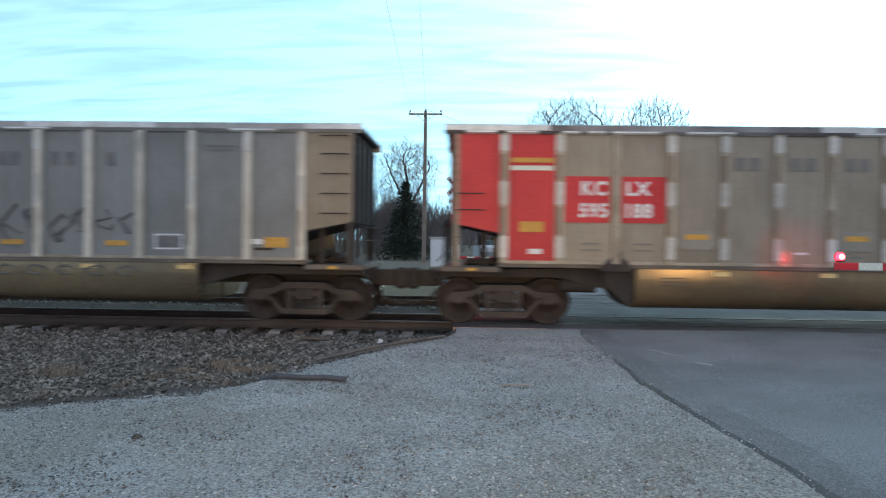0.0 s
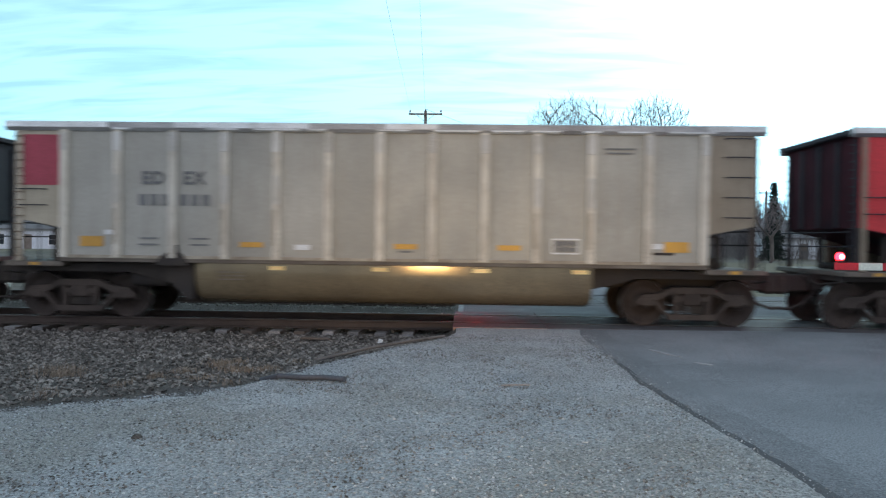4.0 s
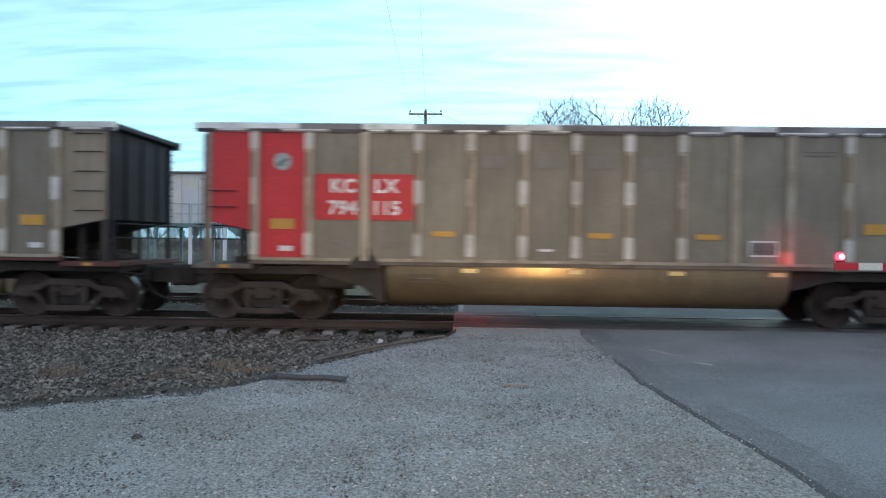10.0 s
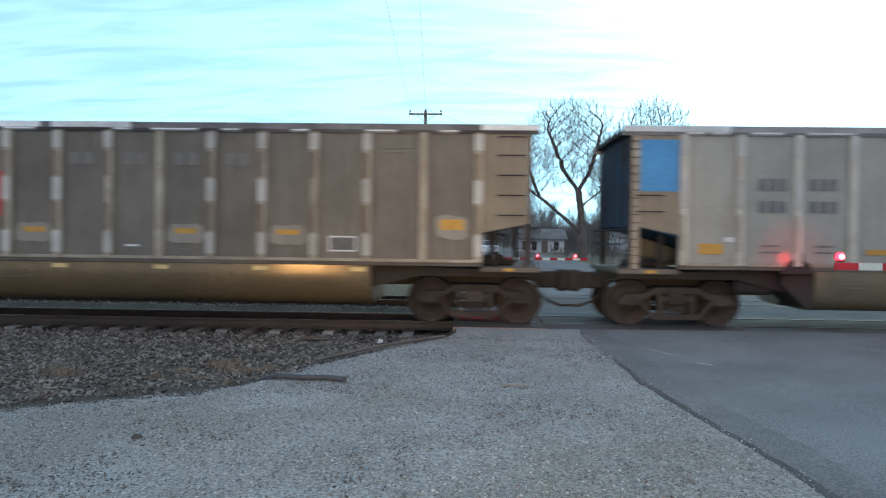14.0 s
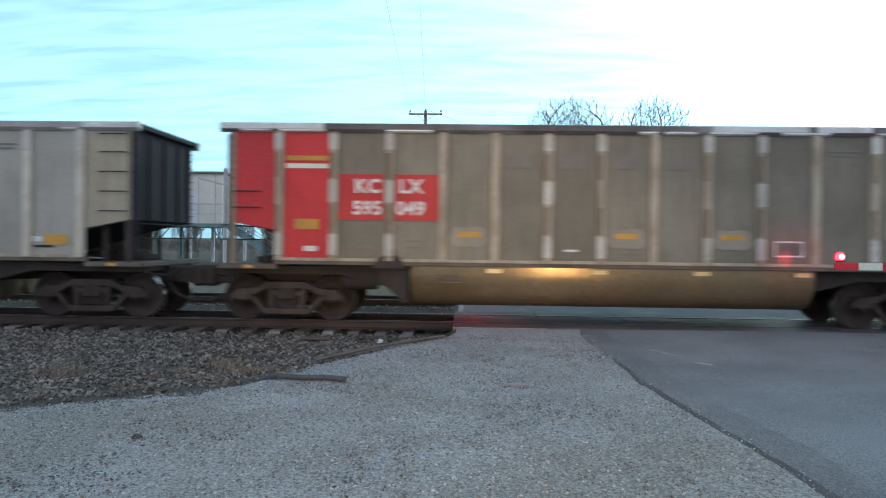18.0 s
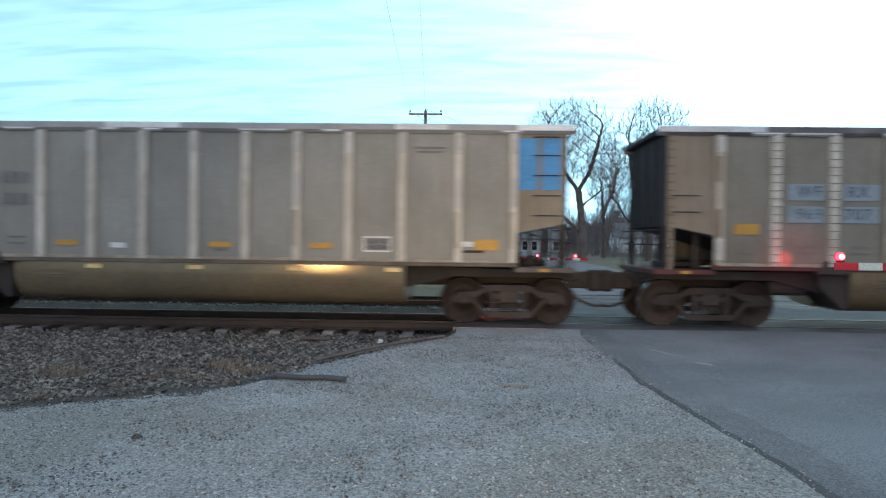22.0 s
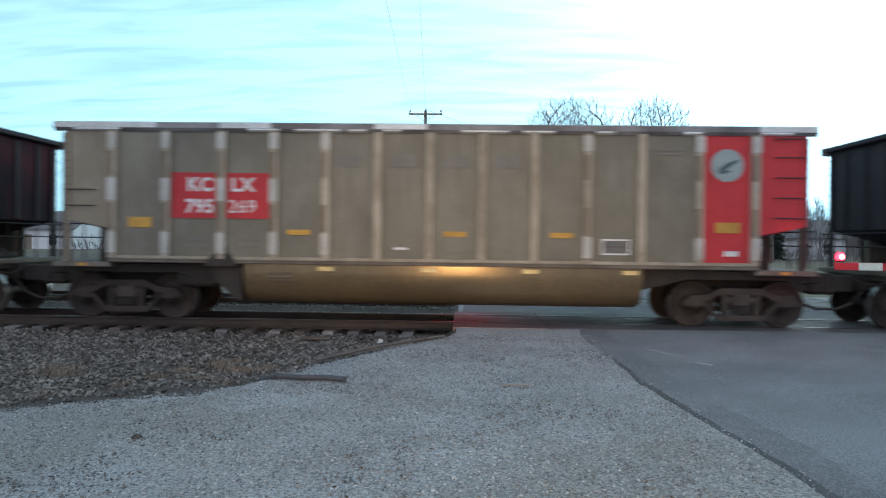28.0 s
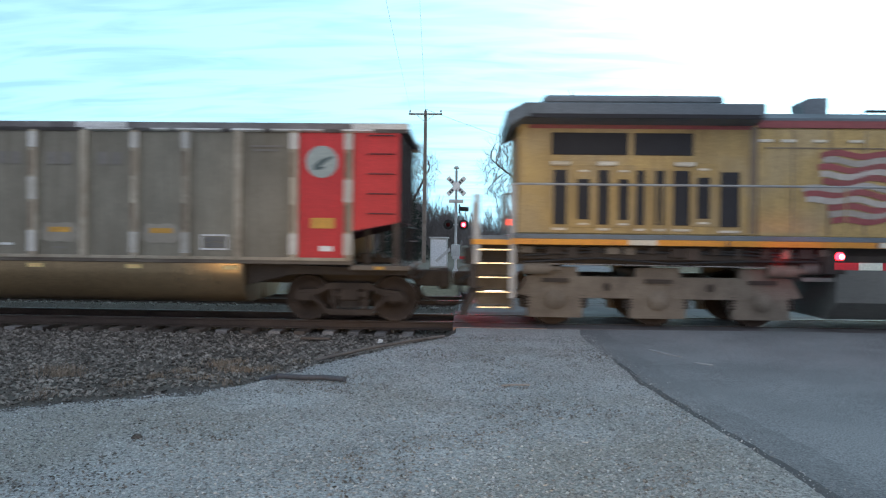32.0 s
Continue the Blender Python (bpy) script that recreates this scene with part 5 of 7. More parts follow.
    part("horn_bar", Form().rod([(-2.75, -0.4, 4.27), (-2.75, -0.4, 4.38), (-2.2, -0.4, 4.38)], 0.03).mesh("horn_bar", BLACK), lo)
    # big radiator openings and tall slots with lifting rings
    for a, b in ((-9.15, -7.64), (-7.53, -6.36)):
        part("radiator_screen", louvre_mesh(b - a, 0.44), lo, ((a + b) / 2, -0.955, 3.6), "dark radiator screen")
    for a, b, z0, z1 in ((-9.1, -8.84, 2.0, 3.08), (-8.63, -8.39, 2.1, 2.9), (-8.22, -8.01, 2.0, 3.08), (-7.82, -7.62, 2.1, 2.9), (-7.47, -7.31, 2.0, 3.08), (-7.09, -6.92, 2.0, 3.08), (-6.74, -6.42, 2.0, 3.08), (-6.27, -6.03, 2.14, 2.95), (-5.82, -5.45, 1.98, 3.06)):
        part("slot", louvre_mesh(b - a, z1 - z0), lo, ((a + b) / 2, -0.955 if z1 > 3 else -0.969, (z0 + z1) / 2), "tall dark louvred slot")
        if z1 < 3.0:
            part("slot_door", Form().box(a - 0.14, -0.968, z0 - 0.16, b + 0.14, -0.945, z1 + 0.28, 0.008).mesh("slot_door", UP_YELLOW), lo, label="raised yellow access door")
            part("latch", Form().box((a + b) / 2 - 0.1, -0.985, z1 + 0.14, (a + b) / 2 + 0.1, -0.96, z1 + 0.18, 0.006).box((a + b) / 2 - 0.1, -0.985, z0 - 0.11, (a + b) / 2 + 0.1, -0.96, z0 - 0.07, 0.006).mesh("latch", LATCH_WHITE), lo)
        else:
            part("latch", Form().box(a - 0.02, -0.985, z0 - 0.12, b + 0.02, -0.95, z0 - 0.07, 0.006).mesh("latch", LATCH_WHITE), lo)
        part("slot_frame", Form().box(a - 0.05, -0.985, z0 - 0.06, a - 0.005, -0.95, z1 + 0.05).box(b + 0.005, -0.985, z0 - 0.06, b + 0.05, -0.95, z1 + 0.05).mesh("slot_frame", UP_YELLOW), lo)
    for x in (-8.97, -8.05, -6.53):
        part("lamp_hood", Form().box(x - 0.2, -1.02, 3.16, x + 0.2, -0.95, 3.25, 0.02).mesh("lamp_hood", LATCH_WHITE), lo)
    # doors of the engine room: seams and latches
    for x in (-5.12, -4.4, -3.7, -3.0, -2.2, -1.4, -0.6, 0.2, 1.0, 1.8, 2.6):
        part("door_seam", Form().box(x - 0.012, -0.945, 1.85, x + 0.012, -0.93, 3.9).mesh("door_seam", RIB_DARK), lo)
    for x in (-4.95, -4.5, -3.9, -3.2):
        part("latch", Form().box(x - 0.14, -0.96, 3.66, x + 0.14, -0.93, 3.72, 0.01).mesh("latch", LATCH_WHITE), lo)
    # the flag: waving stripes
    for k in range(11):
        fo = Form()
        z0 = 3.46 - 0.125 * k
        x0 = -3.87 if k < 5 else (-4.17 if k < 8 else -3.68)
        steps = [x0 + 0.05 * math.sin(k * 2.1) + 0.10 * i for i in range(27)]
        wav = [0.035 * math.sin(x * 6.6 + 0.5 * k) + 0.025 * math.sin(x * 3.1 + 0.9 * k) + 0.03 * (x - x0) * (1 if k < 5 else -0.3) for x in steps]
        for (xa, wa), (xb, wb) in zip(zip(steps, wav), zip(steps[1:], wav[1:])):
            fo.prism([(xa, z0 + wa), (xb, z0 + wb), (xb, z0 + wb - 0.12), (xa, z0 + wa - 0.12)], "y", -0.951, -0.934)
        part("flag_stripe", fo.mesh("flag_stripe", LOCO_RED if k % 2 == 0 else FLAG_WHITE), lo, label="faded waving flag stripe")
    # rear end: door, marker, ladder rungs, plow and steps
    part("end_door", Form().box(-9.86, -0.32, 1.85, -9.83, 0.32, 3.5, 0.01).mesh("end_door", UP_YELLOW), lo)
    part("end_plate", Form().box(-9.87, -0.95, 1.8, -9.83, -0.6, 3.7).mesh("end_plate", RIB_DARK), lo)
    part("marker_lamp", Form().box(-9.98, -0.72, 1.97, -9.87, -0.56, 2.1, 0.02).mesh("marker_lamp", LAMP_SMALL), lo, label="lit orange-red marker lamp")
    for s in (-1, 1):
        fo = Form().prism([(s * 10.6, 1.7), (s * 10.75, 1.7), (s * 10.75, 0.75), (s * 10.6, 0.75)], "y", -1.5, 1.5)
        fo.prism([(s * 10.65, 0.75), (s * 10.95, 0.2), (s * 10.8, 0.2), (s * 10.5, 0.75)], "y", -1.35, 1.35)
        part("pilot", fo.mesh("pilot", UNDER), lo, label="dark end plate with snow plow")
        part("coupler", Form().box(min(s * 10.7, s * 11.1), -0.2, 0.7, max(s * 10.7, s * 11.1), 0.2, 1.0, 0.05).mesh("coupler", UNDER), lo)
        for side in (-1, 1):
            for k, z in enumerate((1.50, 1.24, 0.97, 0.69, 0.40)):
                y0, y1 = side * 1.18, side * (1.52 + 0.02 * k)
                part("step", Form().box(min(s * 9.97, s * 10.58), min(y0, y1), z - 0.03, max(s * 9.97, s * 10.58), max(y0, y1), z, 0.004).mesh("step", TREAD), lo, label="bright worn step tread")
            part("stair_side", Form().box(min(s * 9.9, s * 9.96), min(side * 1.1, side * 1.5), 0.32, max(s * 9.9, s * 9.96), max(side * 1.1, side * 1.5), 1.7, 0.01).box(min(s * 9.96, s * 10.6), min(side * 1.1, side * 1.14), 0.4, max(s * 9.96, s * 10.6), max(side * 1.1, side * 1.14), 1.7).mesh("stair_side", LOCO_TRUCK), lo)
            for x, z1 in ((9.93, 2.75), (10.62, 2.55)):
                part("stanchion", Form().box(s * x - 0.06, side * 1.5 - 0.02, 0.55 if x < 10 else 1.2, s * x + 0.06, side * 1.5 + 0.02, z1, 0.01).mesh("stanchion", CHROME), lo, label="white grab post beside the steps")
    for y in (-1.0, -0.75, -0.5, 0.5, 0.8):
        part("air_hose", Form().rod([(-10.76, y, 0.95), (-10.9, y, 0.85), (-10.95, y + 0.05, 0.6), (-10.86, y + 0.12, 0.42)], 0.03).mesh("air_hose", BLACK), lo)
    part("cut_lever", Form().rod([(-10.82, -1.45, 1.15), (-10.82, -0.5, 1.15), (-10.95, -0.2, 1.05)], 0.02).mesh("cut_lever", RIB_DARK), lo)
    for y in (-1.2, -0.45, 0.4):
        part("end_box", Form().box(-10.88, y - 0.16, 1.2, -10.75, y + 0.16, 1.5, 0.02).mesh("end_box", rng.choice((CAST, UNDER))), lo)
    # glowing strip added along the edge of one tread
    part("step_lamp", Form().box(-10.42, -1.545, 0.67, -10.12, -1.53, 0.70).mesh("step_lamp", STEP_GLOW), lo, label="glowing strip along the step edge")
    for a, b in ((-7.75, -7.2), (-3.05, -2.4)):
        part("sill_stripe", Form().box(a, -1.577, 1.60, b, -1.555, 1.70, 0.004).mesh("sill_stripe", LATCH_WHITE), lo, label="white reflective patch on the walkway edge")
    # clutter under the walkway
    for k in range(15):
        x, w, h = -9.6 + 0.4 * k + rng.uniform(-0.1, 0.1), rng.uniform(0.1, 0.3), rng.uniform(0.08, 0.2)
        part("junction_box", Form().box(x - w / 2, -1.42, 1.52 - h, x + w / 2, -1.2, 1.56, 0.012).mesh("junction_box", rng.choice((UNDER, LOCO_TRUCK, CAST))), lo)
    for z in (1.3, 1.42, 1.5):
        part("cable_run", Form().rod([(-9.7 + 1.4 * i, -1.37 - 0.03 * (i % 2), z + rng.uniform(-0.05, 0.05)) for i in range(5)], 0.025).mesh("cable_run", rng.choice((CAST, BLACK))), lo)
    for x in (-9.45, -4.75):
        part("brake_cylinder", Form().tube((x - 0.28, -1.3, 1.13), (x + 0.28, -1.3, 1.13), 0.12, n=14).tube((x + 0.28, -1.3, 1.13), (x + 0.45, -1.3, 1.13), 0.05, n=10).mesh("brake_cylinder", LOCO_TRUCK), lo)
    # roof-side seam, and an upright bar: brown corner with its shadow in the colour
    part("door_seam", Form().box(-4.95, -0.947, 3.54, -2.6, -0.93, 3.565).box(-5.25, -0.975, 1.85, -5.11, -0.945, 3.95).mesh("door_seam", RIB_DARK), lo)
    # side handrail
    for side in (-1, 1):
        part("handrail", Form().rod([(-9.93, side * 1.5, 2.75), (9.93, side * 1.5, 2.75)], 0.022, 8).mesh("handrail", CHROME), lo)
        for k in range(11):
            part("rail_post", Form().rod([(0, 0, 1.7), (0, 0, 2.75)], 0.017).mesh("rail_post", UP_YELLOW), lo, (-8.9 + 1.75 * k, side * 1.5, 0))
    # cab at the leading end
    part("cab", Form().box(7.2, -1.45, 1.78, 9.4, 1.45, 4.2, 0.08).mesh("cab", UP_YELLOW), lo)
    part("cab_roof", Form().box(7.15, -1.47, 4.2, 9.45, 1.47, 4.36, 0.08).mesh("cab_roof", LOCO_GREY), lo)
    for side in (-1, 1):
        for x in (7.9, 8.75):
            part("cab_window", Form().box(x - 0.33, side * 1.46 - 0.01, 3.0, x + 0.33, side * 1.46 + 0.01, 3.65).mesh("cab_window", GLASS), lo)
    part("nose", Form().box(9.4, -0.9, 1.78, 10.4, 0.9, 3.1, 0.15).mesh("nose", UP_YELLOW), lo)
    # fuel tank
    part("fuel_tank", Form().prism([(-1.4, 0.55), (-1.4, 1.2), (1.4, 1.2), (1.4, 0.55), (1.0, 0.2), (-1.0, 0.2)], "x", -3.75, 3.2).mesh("fuel_tank", TANK_GREY), lo, label="grey fuel tank under the frame")
    part("air_tank", Form().tube((-4.35, -1.15, 1.2), (-3.85, -1.15, 1.2), 0.14, n=14).box(-4.4, -1.4, 0.95, -3.8, -1.0, 1.02).mesh("air_tank", TANK_GREY), lo)
    part("piping", Form().rod([(-9.5, -1.3, 1.22), (-4.4, -1.3, 1.2)], 0.02).rod([(-8, -1.28, 1.33), (-4.4, -1.28, 1.38)], 0.025).mesh("piping", TREAD), lo)
    # trucks
    for s in (-1, 1):
        t = part("truck", Form().box(-2.4, -0.5, 0.5, 2.4, 0.5, 0.9, 0.03).box(-0.4, -1.0, 0.6, 0.4, 1.0, 1.1, 0.03).mesh("truck", LOCO_TRUCK), lo, (s * 7.07, 0, 0))
        for side in (-1, 1):
            y = side * 1.1
            fo = Form()
            fo.prism([(-2.75, 0.62), (-2.55, 0.98), (2.55, 0.98), (2.75, 0.62), (2.4, 0.56), (-2.4, 0.56)], "y", y - 0.1, y + 0.1)
            for x in (-2.0, 0.0, 2.0):
                fo.prism([(x - 0.56, 0.45), (x - 0.53, 0.17), (x + 0.53, 0.17), (x + 0.56, 0.45), (x + 0.45, 0.66), (x + 0.42, 1.16), (x - 0.42, 1.16), (x - 0.45, 0.66)], "y", y - 0.08, y + 0.14)
                fo.box(x - 0.26, min(y, y + side * 0.16), 0.86, x + 0.26, max(y, y + side * 0.16), 0.94, mi=1)
                fo.lathe([(0.0, y + side * 0.19), (0.15, y + side * 0.18), (0.19, y + side * 0.13)], at=(x, 0, 0.52), n=20)
            for x in (-1.0, 1.0):
                fo.tube((x, y - 0.13, 0.78), (x, y + 0.13, 0.78), 0.08, n=12, mi=1)
            part("side_frame", fo.mesh("side_frame", LOCO_TRUCK, UNDER), t)
            for x in (-1.45, -0.55, 0.55, 1.45, -2.55, 2.55):
                fo = Form()
                for k in range(5):
                    fo.lathe([(0.08, 0.24 + 0.055 * k), (0.11, 0.265 + 0.055 * k), (0.08, 0.29 + 0.055 * k)], axis="z", n=10)
                part("spring", fo.mesh("spring", UNDER), t, (x, y, 0.12))
        for k, dx in enumerate((-2.0, 0.0, 2.0)):
            LOCO_WHEELS[k].append(part("wheelset", wheelset_mesh(0.53), t, (dx, 0, 0.53)))
    return lo


loco = build_loco()


# ---- the crossing signals ----
def gate_arm(parent, at, length, side, lamps, lab):
    """Striped arm from its pivot towards -x (side -1) or +x; lamps: (distance from the pivot, lit)."""
    arm = part("gate_arm", Form().box(-0.15 if side > 0 else -0.25, -0.02, -0.07, 0.25 if side > 0 else 0.15, 0.05, 0.07, 0.01).mesh("gate_arm", GALV), parent, at, lab)
    n = int(length / 0.37)
    for k in range(n):
        x0 = side * (0.2 + 0.37 * k)
        x1 = side * (0.2 + 0.37 * (k + 1))
        h = 0.065 - 0.008 * k / n
        m = STRIPE_RED if (n - 1 - k) % 2 == 0 else STRIPE_WHITE
        part("stripe", Form().box(min(x0, x1), -0.025, -h, max(x0, x1), 0.0, h, 0.004).mesh("stripe", m), arm)
    for d, lit in lamps:
        x = side * d
        la = part("gate_lamp", Form().box(x - 0.05, -0.03, 0.065, x + 0.05, 0.05, 0.1).tube((x, 0.045, 0.15), (x, 0.06, 0.15), 0.075, n=16).mesh("gate_lamp", BLACK), arm)
        part("lens", Form().lathe([(0.0, -0.045), (0.05, -0.032), (0.066, 0.0), (0.066, 0.045)], at=(x, 0, 0.15), n=16).mesh("lens", LAMP_GATE if lit else LENS_OFF), la, label="lit red lens" if lit else "unlit red lens")
        if lit:
            part("bulb", Form().lathe([(0.0, -0.06), (0.038, -0.052), (0.043, -0.03)], at=(x, 0, 0.15), n=12).mesh("bulb", LAMP_CORE), la)
    return arm


def flasher(parent, x, z, y, lit):
    hd = part("flasher", Form().lathe([(0.0, 0.0), (0.25, 0.0), (0.25, 0.02), (0.12, 0.03), (0.12, 0.14), (0.0, 0.14)], at=(x, y, z), n=24, smooth=False).mesh("flasher", BLACK), parent, label="round black signal head")
    part("visor", Form().lathe([(0.13, -0.22), (0.13, 0.0)], at=(x, y, z), n=20).mesh("visor", BLACK), hd)
    part("lens", Form().lathe([(0.0, -0.05), (0.07, -0.04), (0.105, -0.004)], at=(x, y, z), n=20).mesh("lens", LAMP_RED if lit else LENS_OFF), hd, label="lit red lens" if lit else "unlit red lens")
    if lit:
        part("bulb", Form().lathe([(0.0, -0.085), (0.075, -0.075), (0.08, -0.03)], at=(x, y, z), n=12).mesh("bulb", LAMP_CORE), hd)


def crossing_signal(at, lit, mirrored, arm_len, lamps, label, arm_z):
    sig = thing("crossing_signal", at, label, "crossing signal", "crossing signals")
    part("mast", Form().lathe([(0.0, -0.4), (0.16, -0.4), (0.16, 0.12), (0.065, 0.3), (0.06, 5.1), (0.07, 5.12), (0.0, 5.2)], axis="z", n=14).mesh("mast", GALV), sig)
    for k, a in enumerate((45, -45)):
        bl = part("crossbuck_blade", Form().box(-0.61, -0.012, -0.115, 0.61, 0.0, 0.115, 0.004).mesh("crossbuck_blade", SIGN_WHITE), sig, (0, -0.09 - 0.016 * k, 4.34), "white crossing blade with black bars")
        bl.rotation_euler = (0, radians(a), 0)
        for x in (-0.42, -0.28, 0.26, 0.4):
            part("lettering_bar", Form().box(x - 0.045, -0.016, -0.06, x + 0.045, -0.012, 0.06).mesh("lettering_bar", BLACK), bl)
    part("sign_plate", Form().box(-0.36, -0.1, 3.5, 0.36, -0.085, 3.68, 0.004).mesh("sign_plate", GALV), sig)
    part("crossarm", Form().rod([(-0.42, 0, 2.43), (0.42, 0, 2.43)], 0.03).mesh("crossarm", GALV), sig)
    for x, on in ((-0.38, lit[0]), (0.38, lit[1])):
        flasher(sig, x, 2.43, -0.12, on)
    sd = part("side_flasher", Form().tube((0.2, 0.0, 3.23), (0.62, -0.06, 3.2), 0.11, n=16).tube((0.14, 0.0, 3.23), (0.2, 0, 3.23), 0.24, n=20).mesh("side_flasher", BLACK), sig, label="black signal head turned along the side street")
    part("bell", Form().lathe([(0.0, 5.36), (0.1, 5.33), (0.15, 5.2), (0.0, 5.2)], axis="z", n=16).mesh("bell", GALV), sig)
    part("mechanism_box", Form().box(-0.22, -0.3, 0.85, 0.22, 0.14, 1.45, 0.04).mesh("mechanism_box", GALV), sig)
    part("counterweight", Form().prism([(-0.25, 1.15), (-0.9, 0.55), (-1.0, 0.65), (-0.3, 1.3)], "y", -0.36, -0.31).prism([(-0.25, 1.15), (-0.9, 0.55), (-1.0, 0.65), (-0.3, 1.3)], "y", 0.15, 0.2).mesh("counterweight", GALV), sig)
    gate_arm(sig, (0, -0.33, arm_z), arm_len, -1 if mirrored else 1, lamps, "lowered red and white striped gate arm")
    return sig


crossing_signal((-0.45, 21.34, 0.0), (False, True), False, 6.4, ((2.2, False), (4.03, True), (5.88, True)), "railroad crossing signal with lowered gate and lit lamp", 0.80)
crossing_signal((11.53, -2.83, 0.0), (True, False), True, 5.7, ((2.6, False), (4.2, False), (5.65, True)), "near railroad crossing signal with lowered striped gate arm", 1.32)

cab = thing("relay_cabinet", (-1.35, 23.5, 0), "pale grey steel relay cabinet beside the crossing", "cabinet")
part("body", Form().box(-0.45, -0.35, 0.2, 0.45, 0.35, 1.75, 0.03).mesh("body", GALV), cab)
part("roof", Form().box(-0.52, -0.42, 1.75, 0.52, 0.42, 1.82, 0.02).mesh("roof", GALV), cab)
part("door", Form().box(-0.4, -0.365, 0.3, 0.4, -0.35, 1.68, 0.006).mesh("door", SIDING), cab)
part("plinth", Form().box(-0.5, -0.4, -0.4, 0.5, 0.4, 0.2).mesh("plinth", DIRT), cab)


# ---- utility poles and wires ----
def utility_pole(at, height, arm_w, label, turn=0.0):
    p = thing("utility_pole", at, label, "utility pole", "utility poles", turn=turn)
    part("post", Form().tube((0, 0, -1.0), (0, 0, height), 0.17, 0.11, n=12).mesh("post", POLE_WOOD), p)
    part("crossarm", Form().box(-arm_w / 2, -0.2, height - 0.32, arm_w / 2, -0.1, height - 0.2, 0.01).mesh("crossarm", POLE_WOOD), p)
    for s in (-1, 1):
        part("brace", Form().rod([(s * 0.65, -0.16, height - 0.3), (0, -0.14, height - 0.85)], 0.02).mesh("brace", GALV), p)
        part("insulator", Form().lathe([(0.02, height - 0.2), (0.02, height - 0.1), (0.06, height - 0.1), (0.05, height + 0.02), (0.0, height + 0.04)], axis="z", at=(s * (arm_w / 2 - 0.1), -0.15, 0), n=10).mesh("insulator", LENS_OFF), p)
    part("insulator", Form().lathe([(0.02, height), (0.06, height), (0.05, height + 0.14), (0.0, height + 0.16)], axis="z", n=10).mesh("insulator", GALV), p)
    return p


utility_pole((-2.98, 38.34, 0), 11.1, 2.45, "tall grey wooden utility pole with one crossarm")
utility_pole((0.9, -46.0, 0), 11.1, 2.45, "tall grey wooden utility pole with one crossarm")
utility_pole((34.0, 85.0, 0), 9.0, 2.2, "weathered utility pole with crossarm behind bare trees", 20)
utility_pole((38.0, 78.0, 0), 8.4, 2.2, "weathered utility pole with crossarm behind bare trees", 10)


def wire(a, b, sag, r=0.005):
    pts = []
    for i in range(33):
        u = i / 32
        p = Vector(a).lerp(Vector(b), u)
        p.z -= 4 * sag * u * (1 - u)
        pts.append(p)
    return thing("power_line", (0, 0, 0), "thin dark overhead power line", "wire", "overhead wires", me=Form().rod(pts, r, 4).mesh("power_line", BLACK))


for dx in (-1.1, 0.0):
    wire((-2.98 + dx, 38.2, 11.1), (0.9 + dx * 1.5, -46.2, 11.2), 0.6)
wire((-2.98, 38.2, 11.2), (34.0, 85.0, 9.0), 1.0, 0.012)
wire((34.0, 85.0, 8.9), (80.0, 78.0, 9.0), 1.0, 0.014)


# ---- trees ----
class Wood:
    """Tapered limbs gathered into one mesh."""

    def __init__(self):
        self.v, self.f = [], []

    def limb(self, pts, radii, n):
        k = len(self.v)
        for p, r in zip(pts, radii):
            for i in range(n):
                a = i * 2 * math.pi / n
                self.v.append((p[0] + r * math.cos(a), p[1] + r * math.sin(a) * 0.9, p[2] + r * math.sin(a) * 0.5 if n < 4 else p[2]))
        for j in range(len(pts) - 1):
            for i in range(n):
                q = (i + 1) % n
                self.f.append((k + j * n + i, k + j * n + q, k + (j + 1) * n + q, k + (j + 1) * n + i))

    def mesh(self, name, m):
        me = bpy.data.meshes.new(name)
        me.from_pydata(self.v, [], self.f)
        me.materials.append(m)
        me.polygons.foreach_set("use_smooth", [True] * len(self.f))
        return me


def sprout(rng, wood, twigs, start, way, length, radius, level, top, up=0.12, wob=0.15, kids=3, thin=0.008):
    """A limb that wanders, thins and forks until the twigs."""
    n = 5 if level > 1 else 3
    p, d = Vector(start), Vector(way).normalized()
    pts, rad = [p.copy()], [radius]
    for i in range(n):
        d = (d + Vector((rng.gauss(0, wob), rng.gauss(0, wob), rng.gauss(0, wob) + up))).normalized()
        p = p + d * (length / n)
        pts.append(p.copy())
        rad.append(max(radius * (1 - 0.55 * (i + 1) / n), thin))
    (wood if level >= top else twigs).limb(pts, rad, 6 if radius > 0.12 else (4 if radius > 0.04 else 3))
    if level <= 0:
        return
    for k in range(kids + (1 if level < 3 else 0)):
        i = rng.randint(1, n)
        turn = Vector((rng.gauss(0, 1), rng.gauss(0, 1), rng.gauss(0.25, 0.6))).normalized()
        nd = (d * 0.95 + turn * rng.uniform(0.4, 0.75)).normalized()
        sprout(rng, wood, twigs, pts[i], nd, length * rng.uniform(0.6, 0.85), max(rad[i] * rng.uniform(0.45, 0.7), thin), level - 1, top, up, wob, kids, thin)
    sprout(rng, wood, twigs, pts[-1], d, length * 0.7, rad[-1] * 0.9, level - 1, top, up, wob, kids, thin)


